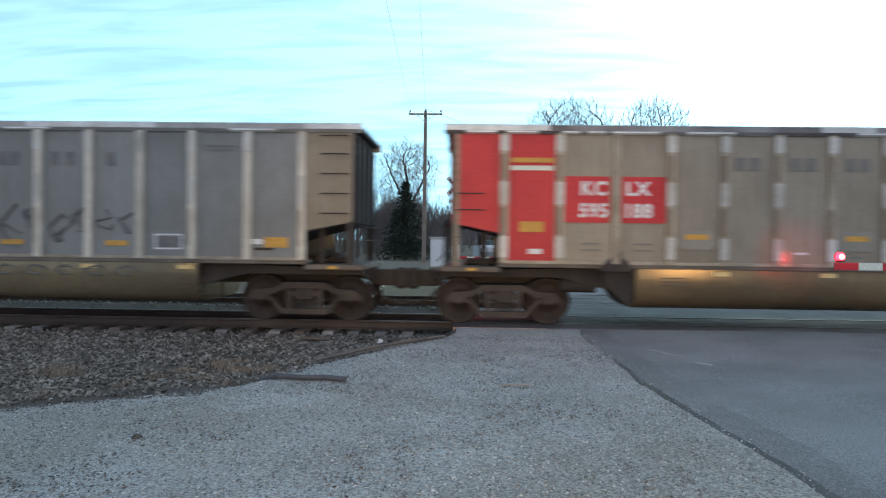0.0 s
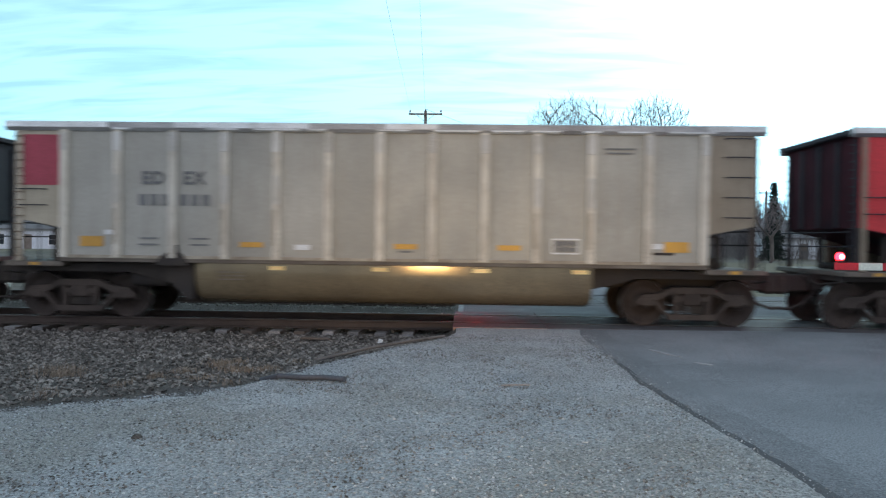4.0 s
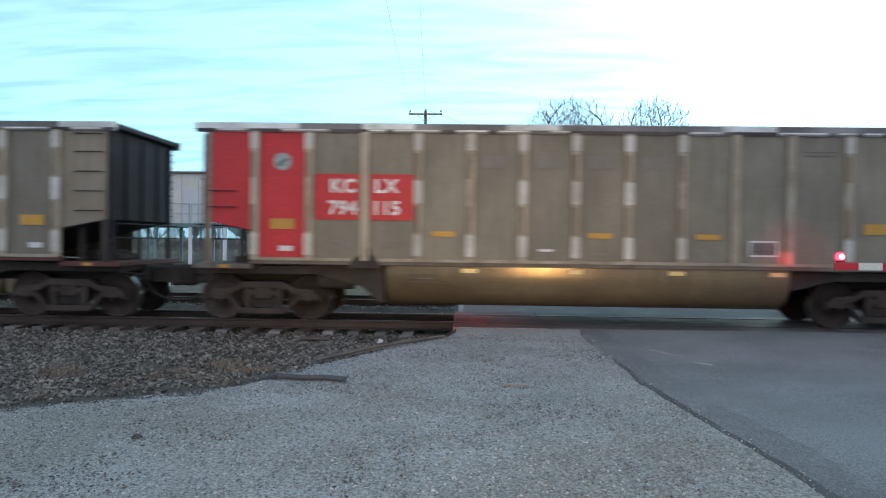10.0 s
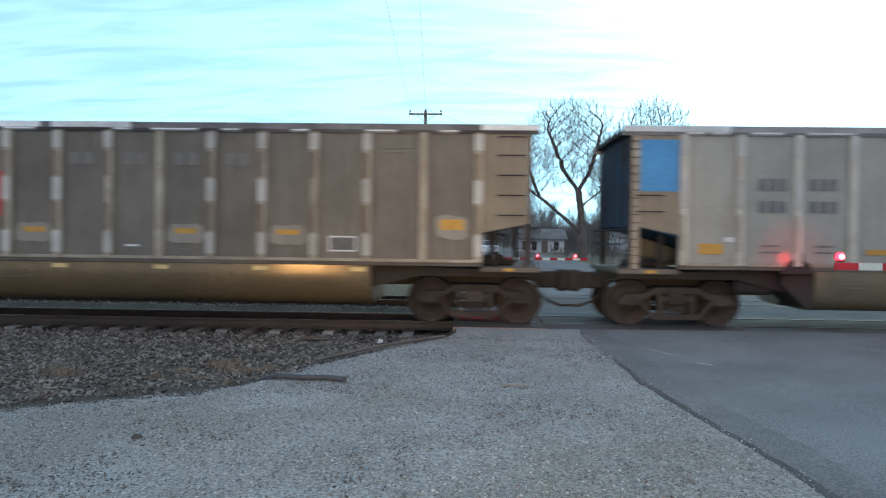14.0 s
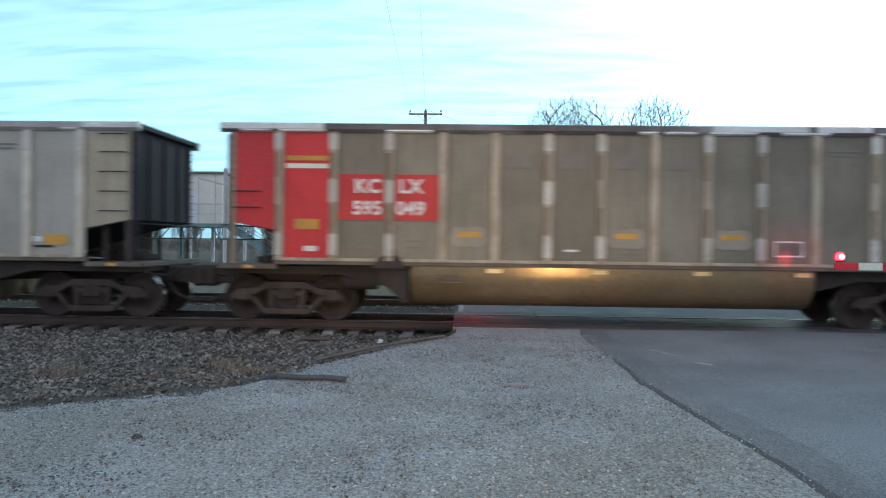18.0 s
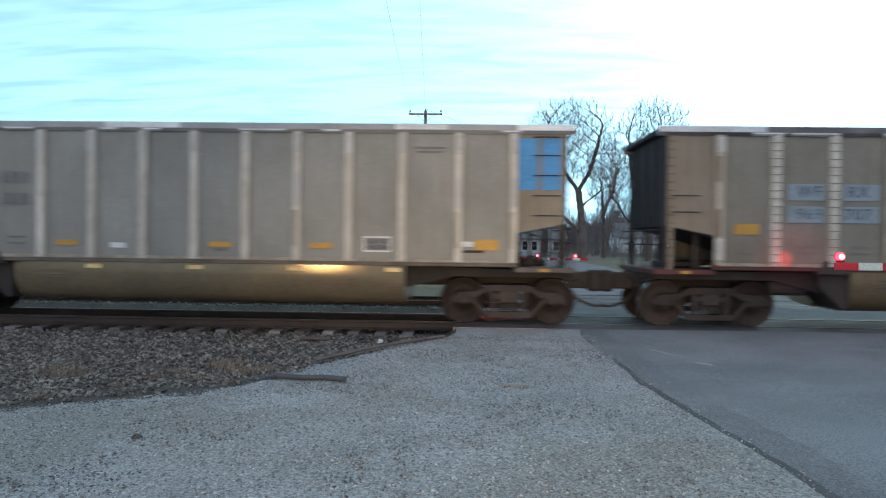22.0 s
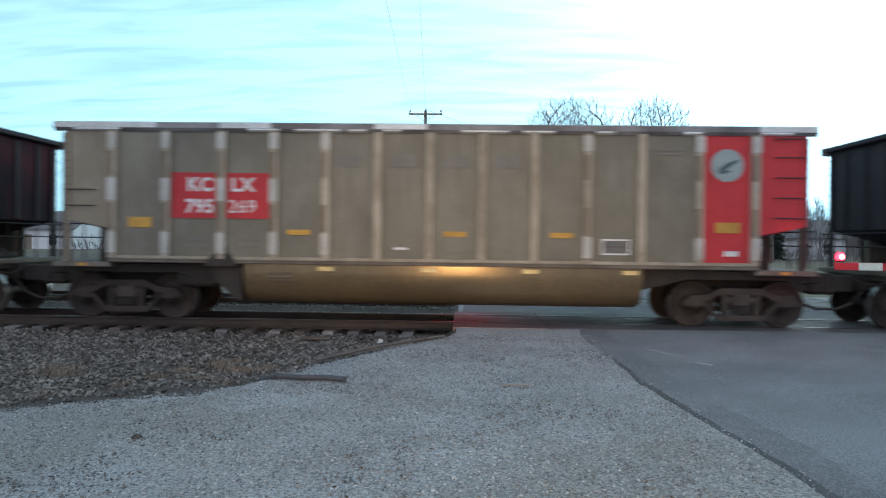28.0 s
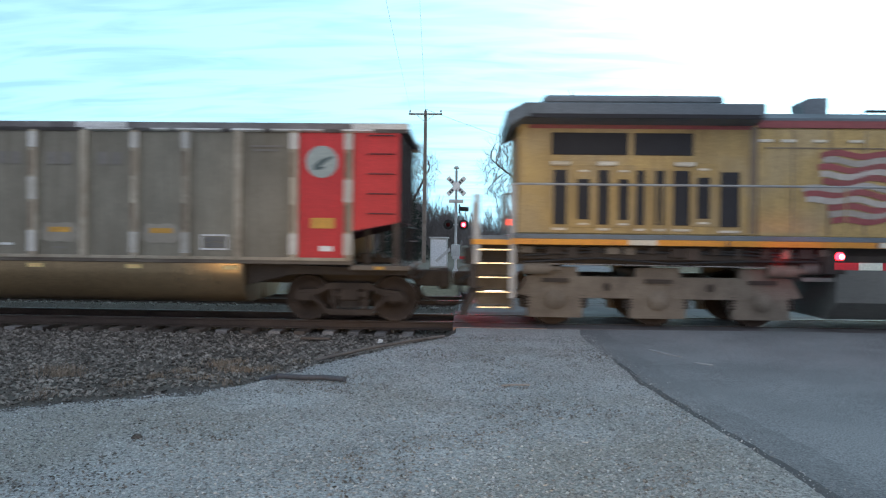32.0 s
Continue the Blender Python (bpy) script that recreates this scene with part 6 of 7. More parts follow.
def grown(limbs, crowns, seed, buds, step=0.26):
    """A skeleton that grows from the main limbs towards buds strewn in the crown's ellipsoids (x, y, z, rx, ry, rz):
    points, the parent of each, and how much wood each one carries."""
    rng = np.random.default_rng(seed)
    pts, par = [], []
    for line in limbs:
        line = [np.array(p, float) for p in line]
        prev = min(range(len(pts)), key=lambda i: np.sum((pts[i] - line[0]) ** 2)) if pts else -1
        for a, b in zip(line, line[1:]):
            n = max(1, int(np.linalg.norm(b - a) / step))
            for i in range(n):
                p = a + (b - a) * i / n + rng.normal(0, 0.035, 3) * (i > 0)
                if i == 0 and prev >= 0 and np.linalg.norm(pts[prev] - p) < 0.05:
                    continue
                pts.append(p); par.append(prev); prev = len(pts) - 1
        pts.append(line[-1]); par.append(prev)
    vol = np.array([c[3] * c[4] * c[5] for c in crowns])
    pick = rng.choice(len(crowns), buds, p=vol / vol.sum())
    d = rng.normal(size=(buds, 3))
    d /= np.linalg.norm(d, axis=1)[:, None]
    d *= (rng.random(buds) ** 0.36)[:, None]
    c = np.array(crowns)[pick]
    bud = c[:, :3] + d * c[:, 3:]
    best = np.full(buds, 1e9); near = np.zeros(buds, int); alive = np.ones(buds, bool)
    fresh, born = 0, collections.Counter()
    for _ in range(90):
        new_pts = np.array(pts[fresh:])
        if len(new_pts):
            dd = np.linalg.norm(bud[:, None, :] - new_pts[None, :, :], axis=2)
            j = dd.argmin(1); m = dd[np.arange(buds), j]
            got = m < best
            best[got], near[got] = m[got], j[got] + fresh
        fresh = len(pts)
        alive &= best > step * 1.25
        if not alive.any():
            break
        pull = collections.defaultdict(list)
        for i in np.nonzero(alive & (best < 3.2))[0]:
            pull[near[i]].append(i)
        if not pull:
            break
        for k, who in pull.items():
            born[k] += 1
            if born[k] > 3:
                alive[who] = False
                continue
            way = bud[who] - pts[k]
            way = (way / np.linalg.norm(way, axis=1)[:, None]).sum(0)
            if par[k] >= 0:
                back = pts[k] - pts[par[k]]
                way = way / (np.linalg.norm(way) + 1e-6) + 0.8 * back / (np.linalg.norm(back) + 1e-6)
            way = way + rng.normal(0, 0.10, 3)
            way /= np.linalg.norm(way) + 1e-9
            pts.append(pts[k] + way * step); par.append(k)
    load = np.zeros(len(pts))
    for i in range(len(pts) - 1, -1, -1):
        load[i] = max(load[i], 1.0)
        if par[i] >= 0:
            load[par[i]] += load[i]
    return pts, par, load


def bare_tree(at, limbs, label, seed, crowns, buds=500, girth=0.4, twigs=2):
    """A leafless tree: main limbs given, the rest grown into the crowns; girth is the trunk's radius."""
    rng = random.Random(seed)
    tr = thing("bare_tree", at, label, "tree", "bare trees")
    pts, par, load = grown(limbs, crowns, seed, buds)
    wood, fine = Wood(), Wood()
    top = load.max()
    rad = [max(girth * (l / top) ** 0.44, 0.024) for l in load]
    kids = collections.defaultdict(list)
    for i, k in enumerate(par):
        if k >= 0:
            kids[k].append(i)
    # each chain of thickest children is one limb
    starts = [i for i, k in enumerate(par) if k < 0]
    while starts:
        i = starts.pop()
        k = par[i]
        line, r = ([pts[k]], [min(rad[k], rad[i] * 1.15)]) if k >= 0 else ([], [])
        while True:
            line.append(pts[i]); r.append(rad[i])
            nxt = sorted(kids[i], key=lambda q: -load[q])
            if not nxt:
                break
            starts += nxt[1:]
            i = nxt[0]
        if len(line) > 1:
            (wood if r[0] > 0.05 else fine).limb(line, r, 7 if r[0] > 0.12 else (5 if r[0] > 0.04 else 3))
    # fine twigs on the thin wood
    for i, p in enumerate(pts):
        if rad[i] > 0.055 or par[i] < 0:
            continue
        d = Vector(p - pts[par[i]]).normalized()
        for _ in range(twigs if not kids[i] else rng.randint(0, max(1, twigs - 1))):
            w = (d + Vector((rng.gauss(0, 0.42), rng.gauss(0, 0.42), rng.gauss(0.22, 0.4)))).normalized()
            q = Vector(p)
            line = [q.copy()]
            for _ in range(3):
                w = (w + Vector((rng.gauss(0, 0.11), rng.gauss(0, 0.11), rng.gauss(0.04, 0.11)))).normalized()
                q = q + w * rng.uniform(0.16, 0.36)
                line.append(q.copy())
            fine.limb(line, [0.020, 0.018, 0.016, 0.013], 3)
    part("trunk", wood.mesh("trunk", BARK), tr)
    part("crown", fine.mesh("crown", TWIG), tr, label="leafless winter crown of fine twigs")
    return tr


# the great spreading tree by the street, with its heavy limb over the road
bare_tree((9.6, 47.3, 0), [
    [(0.4, 0, -0.5), (0.45, 0, 1.5), (0.3, 0, 3.2), (0.2, 0, 4.6), (0.0, 0, 6.0)],
    [(0.3, 0, 2.4), (-1.5, 0.2, 4.0), (-3.3, 0.3, 5.5), (-5.2, 0.2, 6.8), (-7.2, 0, 8.4)],
    [(-1.5, 0.2, 4.0), (-2.8, 0, 4.2), (-4.4, 0, 4.2), (-6.2, 0, 3.7)],
    [(-3.3, 0.3, 5.5), (-4.0, 0, 7.2), (-5.0, 0, 9.0)],
    [(0.0, 0, 6.0), (-1.1, 0.3, 7.6), (-1.9, 0.2, 9.4), (-2.6, 0.4, 11.2)],
    [(0.0, 0, 6.0), (1.0, -0.3, 7.8), (1.5, -0.4, 9.8), (2.0, 0, 11.6)],
    [(0.2, 0, 4.6), (1.6, 0, 5.8), (2.8, 0, 6.6)],
], "large bare spreading tree with a heavy low limb beside the street", 11,
    [(-0.7, 0, 10.0, 4.1, 2.6, 3.9), (-5.4, 0, 7.6, 3.0, 2.2, 3.4), (2.2, 0, 7.4, 1.9, 1.8, 3.0), (-4.4, 0, 4.0, 2.6, 1.6, 1.2)], 5600, 0.37)
bare_tree((16.6, 51.3, 0), [
    [(0, 0, -0.5), (0.1, 0, 1.6), (0.1, 0, 3.4)],
    [(0.1, 0, 3.4), (-0.9, 0.2, 5.6), (-1.6, 0.2, 8.2), (-1.9, 0, 10.8)],
    [(0.1, 0, 3.4), (0.5, -0.2, 6.0), (0.8, 0, 8.8), (1.0, 0, 11.4)],
    [(0.1, 0, 2.6), (1.7, 0, 4.6), (2.9, 0, 7.2), (3.6, 0, 9.6)],
    [(0.1, 0, 2.2), (-2.0, 0, 3.8), (-3.4, 0, 6.0)],
], "tall bare tree with upswept limbs", 12, [(0.4, 0, 9.9, 3.9, 2.4, 4.7), (-2.4, 0, 6.6, 2.2, 1.8, 2.8), (3.0, 0, 6.8, 2.0, 1.8, 3.0)], 4600, 0.32)
bare_tree((13.4, 56.0, 0), [
    [(0, 0, -0.5), (0.1, 0, 2.4), (0.0, 0, 4.6), (-0.2, 0, 7.2)],
    [(0.0, 0, 4.6), (0.9, 0, 6.6), (1.3, 0, 8.6)],
], "slender bare tree between two larger ones", 19, [(0.2, 0, 8.0, 2.0, 1.6, 3.6)], 900, 0.2)
bare_tree((-6.2, 62.0, 0), [
    [(0, 0, -0.5), (0, 0, 3.0), (0.2, 0, 5.2)],
    [(0.2, 0, 5.2), (-1.0, 0, 7.2), (-1.9, 0, 9.2)],
    [(0.2, 0, 5.2), (0.0, 0, 8.0), (-0.4, 0, 10.2)],
    [(0.2, 0, 4.8), (1.4, 0, 7.2), (2.4, 0, 9.4)],
], "bare tree rising behind a dark spruce", 13, [(0.1, 0, 8.8, 3.2, 2.4, 3.2), (-1.6, 0, 6.6, 2.0, 1.6, 2.0)], 2400, 0.26)
bare_tree((-15.2, 62.0, 0), [
    [(0, 0, -0.5), (0.1, 0, 2.0), (0.3, 0, 3.4)],
    [(0.3, 0, 3.4), (-0.6, 0, 5.0), (-0.8, 0, 6.6)],
    [(0.3, 0, 3.4), (1.0, 0, 5.2), (1.6, 0, 6.6)],
], "young bare tree on the dormant lawn", 14, [(0.3, 0, 5.8, 2.0, 1.6, 2.4)], 800, 0.17)
bare_tree((-9.7, 50.0, 0), [
    [(0, 0, -0.5), (0.1, 0, 1.4), (0.1, 0, 2.6)],
    [(0.1, 0, 2.6), (-0.7, 0, 3.8), (-1.1, 0, 4.8)],
    [(0.1, 0, 1.4), (0.7, 0, 3.2), (1.2, 0, 4.8)],
], "slim many-stemmed bare tree on the dormant lawn", 15, [(0.0, 0, 4.4, 1.8, 1.4, 2.0)], 800, 0.14)
bare_tree((-14.2, 38.0, 0), [
    [(0, 0, -0.5), (0.1, 0, 1.6), (-0.2, 0, 2.6)],
    [(-0.2, 0, 2.6), (0.9, 0, 3.6), (1.4, 0, 5.0)],
    [(-0.2, 0, 2.6), (-0.3, 0, 4.2), (0.2, 0, 5.6)],
    [(-0.3, 0, 4.2), (-0.9, 0, 5.2), (-1.0, 0, 6.0)],
], "gnarled bare tree beside the steel stairs", 16, [(0.1, 0, 5.0, 1.9, 1.6, 1.9)], 800, 0.24)
bare_tree((-24.5, 34.0, 0), [
    [(0, 0, -0.5), (0.0, 0, 1.2), (0.2, 0, 2.2)],
    [(0.2, 0, 2.2), (-0.6, 0, 3.6), (-1.1, 0, 5.0)],
    [(0.2, 0, 2.2), (0.9, 0, 3.6), (1.2, 0, 5.0)],
], "forked bare tree in front of a white house", 17, [(0.1, 0, 4.6, 1.9, 1.5, 1.9)], 800, 0.2)
bare_tree((27.0, 50.0, 0), [
    [(0, 0, -0.5), (0.1, 0, 1.4), (0.0, 0, 2.2)],
    [(0.0, 0, 2.2), (-1.0, 0, 3.2), (-1.6, 0, 4.4)],
    [(0.0, 0, 2.2), (0.8, 0, 3.4), (1.3, 0, 4.4)],
], "low bare yard tree with crooked limbs", 18, [(-0.1, 0, 4.0, 2.0, 1.6, 1.6)], 800, 0.18)


def spruce(at, height, width, label, seed):
    rng = random.Random(seed)
    tr = thing("spruce_tree", at, label, "tree", "evergreens")
    part("trunk", Form().tube((0, 0, -0.5), (0, 0, height * 0.95), 0.2, 0.03, n=8).mesh("trunk", BARK), tr)
    v, f = [], []
    z = 0.25
    while z < height:
        u = z / height
        reach = width * (1 - u) ** 0.85 * rng.uniform(0.8, 1.12) + 0.12
        for k in range(int(9 + 8 * (1 - u))):
            a = rng.uniform(0, 2 * math.pi)
            r = reach * rng.uniform(0.7, 1.1)
            d = Vector((math.cos(a), math.sin(a), 0))
            for j in range(int(4 + r * 7)):
                w = (j + rng.random()) / (4 + r * 7)
                c = d * (r * w) + Vector((0, 0, z - 0.28 * r * w * w + rng.gauss(0, 0.05) + 0.1 * w * r))
                c += Vector((rng.gauss(0, 0.09), rng.gauss(0, 0.09), 0))
                s = rng.uniform(0.10, 0.2)
                for q in range(2):
                    t = Vector((rng.gauss(0, 1), rng.gauss(0, 1), rng.gauss(-0.3, 0.5))).normalized()
                    side = t.cross(Vector((rng.gauss(0, 1), rng.gauss(0, 1), rng.gauss(0, 1)))).normalized() * 0.35
                    n = len(v)
                    v += [c - (t + side) * s * 0.5, c + (d * 0.6 + t) * s, c + (side - t * 0.4) * s]
                    f.append((n, n + 1, n + 2))
        z += 0.11 + 0.05 * (1 - u)
    me = bpy.data.meshes.new("crown")
    me.from_pydata([tuple(p) for p in v], [], f)
    me.materials.append(SPRUCE)
    part("crown", me, tr, label="dense dark green needles")


spruce((-4.95, 45.3, 0), 6.5, 2.6, "dark green spruce standing on the lawn", 21)
spruce((31.5, 60.3, 0), 7.9, 1.3, "slender dark evergreen behind the crossing", 22)


def far_woods():
    rng = random.Random(31)
    w = Wood()
    for k in range(420):
        y = rng.uniform(110, 200)
        x = rng.uniform(-0.52, 0.62) * (y + 15)
        if 1.5 < x < 7.5 and y < 150:
            continue
        if x < -8 and rng.random() < 0.7:
            continue
        h = rng.uniform(5, 11) * (0.75 if x < 0 else 1.0)
        sprout(rng, w, w, (x, y, -0.5), (rng.gauss(0, 0.08), 0, 1), h * 0.42, 0.16, 4, 0, 0.2, 0.17, 2, 0.02)
    thing("far_woods", (0, 0, 0), "grey leafless woods in the distance behind the street", "woods", kind="stuff", me=w.mesh("far_woods", BRUSH))
    # the dense edge of the woods farther off
    w = Wood()
    for k in range(1500):
        y = rng.uniform(205, 265)
        x = rng.uniform(-0.09, 0.75) * (y + 15)
        h = rng.uniform(4.5, 9.0)
        sprout(rng, w, w, (x, y, -1.0), (rng.gauss(0, 0.15), 0, 1), h * 0.55, 0.2, 2, 0, 0.15, 0.2, 3, 0.05)
    thing("woods_edge", (0, 0, 0), "dense grey edge of far leafless woods", "woods", kind="stuff", me=w.mesh("woods_edge", BRUSH))
    # thicket on both sides of the street
    w = Wood()
    for k in range(300):
        y = rng.uniform(62, 112)
        x = rng.choice((rng.uniform(-13, -1.5), rng.uniform(-13, -1.5), rng.uniform(10.5, 45)))
        if 7 < x < 16 and 76 < y < 86:
            continue
        h = rng.uniform(3.0, 7.5)
        sprout(rng, w, w, (x, y, -0.5), (rng.gauss(0, 0.1), 0, 1), h * 0.45, 0.07, 3, 0, 0.25, 0.14, 3, 0.015)
    thing("thicket", (0, 0, 0), "grey-brown leafless saplings and thicket along the street", "woods", kind="stuff", me=w.mesh("thicket", BRUSH))
    w = Wood()
    for k in range(2600):
        y = rng.uniform(60, 120)
        x = rng.uniform(-0.55, 0.62) * (y + 15)
        if -1.0 < x < 10.5 or (x < -8 and rng.random() < 0.5):
            continue
        sprout(rng, w, w, (x, y, -0.4), (rng.gauss(0, 0.4), rng.gauss(0, 0.3), 1), rng.uniform(0.5, 1.1), 0.02, 2, 0, 0.1, 0.25, 2, 0.012)
    thing("brush", (0, 0, 0), "low tangled leafless brush along the yards", "shrubs", kind="stuff", me=w.mesh("brush", BRUSH))


far_woods()


# ---- houses ----
def house(name, at, w, d, wall_h, roof_h, label, openings, turn=0.0, ridge="x"):
    """openings: (x, z, width, height, is_door) on the front, which faces -y."""
    h = thing(name, at, label, "house", "houses", turn=turn)
    cuts_x = sorted({-w / 2, w / 2} | {x + s * ww / 2 for x, z, ww, hh, dd in openings for s in (-1, 1)})
    fo = Form()
    # front wall in pieces round its openings
    for a, b in zip(cuts_x, cuts_x[1:]):
        mid = (a + b) / 2
        holes = sorted((z, z + hh) for x, z, ww, hh, dd in openings if abs(mid - x) < ww / 2)
        z = 0.0
        for lo, hi in holes:
            if lo > z:
                fo.box(a, 0, z, b, 0.16, lo)
            z = hi
        fo.box(a, 0, z, b, 0.16, wall_h)
    fo.box(-w / 2, 0.16, 0, -w / 2 + 0.16, d, wall_h).box(w / 2 - 0.16, 0.16, 0, w / 2, d, wall_h).box(-w / 2, d - 0.16, 0, w / 2, d, wall_h)
    if ridge == "x":
        for x in (-w / 2, w / 2 - 0.16):
            fo.prism([(0, wall_h), (d / 2, wall_h + roof_h), (d, wall_h)], "x", x, x + 0.16)
    else:
        for y in (0, d - 0.16):
            fo.prism([(-w / 2, wall_h), (0, wall_h + roof_h), (w / 2, wall_h)], "y", y, y + 0.16)
    part("wall", fo.mesh("wall", SIDING), h)
    part("siding", (lambda g: [g.box(-w / 2 - 0.01, -0.012, 0.2 * k + 0.19, w / 2 + 0.01, 0.0, 0.2 * k + 0.2) for k in range(int(wall_h / 0.2)) if not any(z < 0.2 * k + 0.2 < z + hh for x, z, ww, hh, dd in openings)] and g)(Form()).mesh("siding", GALV), h, label="lapped board lines")
    part("foundation", Form().box(-w / 2 + 0.02, 0.02, -0.8, w / 2 - 0.02, d - 0.02, 0.0).mesh("foundation", DIRT), h)
    if ridge == "x":
        roof = [(-0.45, wall_h - 0.1), (d / 2, wall_h + roof_h + 0.12), (d + 0.45, wall_h - 0.1), (d + 0.45, wall_h + 0.05), (d / 2, wall_h + roof_h + 0.3), (-0.45, wall_h + 0.05)]
        part("roof", Form().prism(roof, "x", -w / 2 - 0.4, w / 2 + 0.4).mesh("roof", SHINGLE), h)
    else:
        roof = [(-w / 2 - 0.45, wall_h - 0.1), (0, wall_h + roof_h + 0.12), (w / 2 + 0.45, wall_h - 0.1), (w / 2 + 0.45, wall_h + 0.05), (0, wall_h + roof_h + 0.3), (-w / 2 - 0.45, wall_h + 0.05)]
        part("roof", Form().prism(roof, "y", -0.4, d + 0.4).mesh("roof", SHINGLE), h)
    for x, z, ww, hh, dd in openings:
        if dd:
            part("door", Form().box(x - ww / 2, 0.06, z, x + ww / 2, 0.1, z + hh).mesh("door", POLE_WOOD), h)
        else:
            wn = part("window", Form().box(x - ww / 2, 0.02, z, x - ww / 2 + 0.07, 0.12, z + hh).box(x + ww / 2 - 0.07, 0.02, z, x + ww / 2, 0.12, z + hh).box(x - ww / 2, 0.02, z + hh - 0.07, x + ww / 2, 0.12, z + hh).box(x - ww / 2, -0.03, z - 0.05, x + ww / 2, 0.12, z + 0.05).mesh("window", SIGN_WHITE), h)
            for zz in (z + 0.05, z + hh / 2 + 0.02):
                part("pane", Form().box(x - ww / 2 + 0.07, 0.07, zz, x + ww / 2 - 0.07, 0.09, zz + hh / 2 - 0.07).mesh("pane", GLASS), wn)
    return h


house("white_house", (10.6, 85.3, -0.4), 6.2, 6.5, 2.4, 1.15, "small white clapboard house beyond the crossing", [(-2.3, 0.8, 0.8, 1.3, False), (-1.0, 0.8, 0.8, 1.3, False), (0.4, 0.1, 0.9, 2.05, True), (2.0, 0.8, 0.8, 1.3, False)])
house("white_house", (27.5, 95.0, -0.4), 8.5, 8.0, 2.8, 2.0, "pale low house behind bare trees", [(-2.4, 0.9, 1.0, 1.3, False), (0.0, 0.1, 0.95, 2.05, True), (2.4, 0.9, 1.0, 1.3, False)])
house("white_house", (-52.0, 70.0, -0.4), 11, 8, 2.8, 2.0, "low white house across the lawn", [(-3.4, 0.9, 1.1, 1.3, False), (0.0, 0.1, 0.95, 2.05, True), (3.0, 0.9, 1.1, 1.3, False)])
house("white_house", (40.0, 72.0, -0.4), 9, 8, 2.8, 2.0, "pale house behind the yard trees", [(-3.0, 0.9, 1.0, 1.3, False), (0.0, 0.1, 0.95, 2.05, True), (2.6, 0.9, 1.0, 1.3, False)], -12)

def raised_cabin():
    """A white cabin on a steel platform with posts, braces, railing and open stairs."""
    deck = thing("raised_cabin", (0, 28.34, -0.3), "cream cabin raised on a teal steel platform with stairs", "cabin")
    part("platform", Form().box(-21.0, -0.1, 2.55, -14.2, 4.2, 2.78, 0.02).mesh("platform", TEAL), deck, label="teal steel platform")
    for x in (-20.8, -18.6, -16.5, -14.4):
        for y in (0.05, 4.0):
            part("post", Form().box(x - 0.09, y - 0.09, -0.6, x + 0.09, y + 0.09, 2.55, 0.01).mesh("post", SIDING if x > -17 else TEAL), deck)
    for a, b in ((-20.8, -18.6), (-18.6, -16.5), (-16.5, -14.4)):
        for u in (a, b):
            m = (a + b) / 2
            part("brace", Form().rod([(u, 0.05, 1.6), (u + (m - u) * 0.8, 0.05, 2.5)], 0.035).mesh("brace", TEAL), deck)
        part("railing", Form().rod([(a + 0.06, 0, 2.78), (a + 0.06, 0, 3.95), (b - 0.06, 0, 3.95), (b - 0.06, 0, 2.78)], 0.035).rod([(a, 0, 3.35), (b, 0, 3.35)], 0.025).mesh("railing", GALV), deck)
    part("wall", Form().box(-20.9, 1.0, 2.78, -14.9, 4.0, 5.85, 0.03).mesh("wall", CREAM), deck, label="cream panelled cabin wall")
    for k in range(6):
        part("batten", Form().box(-20.6 + 1.05 * k, 0.975, 2.8, -20.55 + 1.05 * k, 1.0, 5.8).mesh("batten", GALV), deck)
    part("roof", Form().box(-21.1, 0.8, 5.85, -14.7, 4.2, 5.98, 0.02).mesh("roof", SHINGLE), deck)
    part("door", Form().box(-17.3, 0.96, 2.8, -16.4, 1.0, 4.85, 0.01).mesh("door", SIDING), deck)
    wn = part("window", Form().box(-19.4, 0.97, 3.8, -18.3, 1.0, 4.8, 0.01).mesh("window", SIGN_WHITE), deck)
    part("pane", Form().box(-19.3, 0.955, 3.9, -18.4, 0.972, 4.7).mesh("pane", GLASS), wn)
    part("flue", Form().tube((-14.4, 0.1, 2.5), (-14.4, 0.1, 6.1), 0.12, n=10).rod([(-16.0, 0.1, 5.5), (-14.4, 0.1, 5.1)], 0.04).mesh("flue", GALV), deck, label="grey steel pipe")
    for y in (0.0, 1.1):
        part("stringer", Form().prism([(-14.2, 2.78), (-14.2, 2.45), (-10.3, -0.1), (-10.05, 0.1)], "y", y - 0.03, y + 0.03).mesh("stringer", TEAL), deck)
        part("stair_rail", Form().rod([(-14.2, y, 3.75), (-10.15, y, 1.05), (-10.15, y, 0.1)], 0.03).rod([(-14.2, y, 3.25), (-10.15, y, 0.55)], 0.02).mesh("stair_rail", GALV), deck)
    for k in range(14):
        part("tread", Form().box(-14.12 + 0.28 * k, 0.03, 2.5 - 0.19 * k, -13.84 + 0.28 * k, 1.07, 2.54 - 0.19 * k).mesh("tread", TEAL), deck)


raised_cabin()


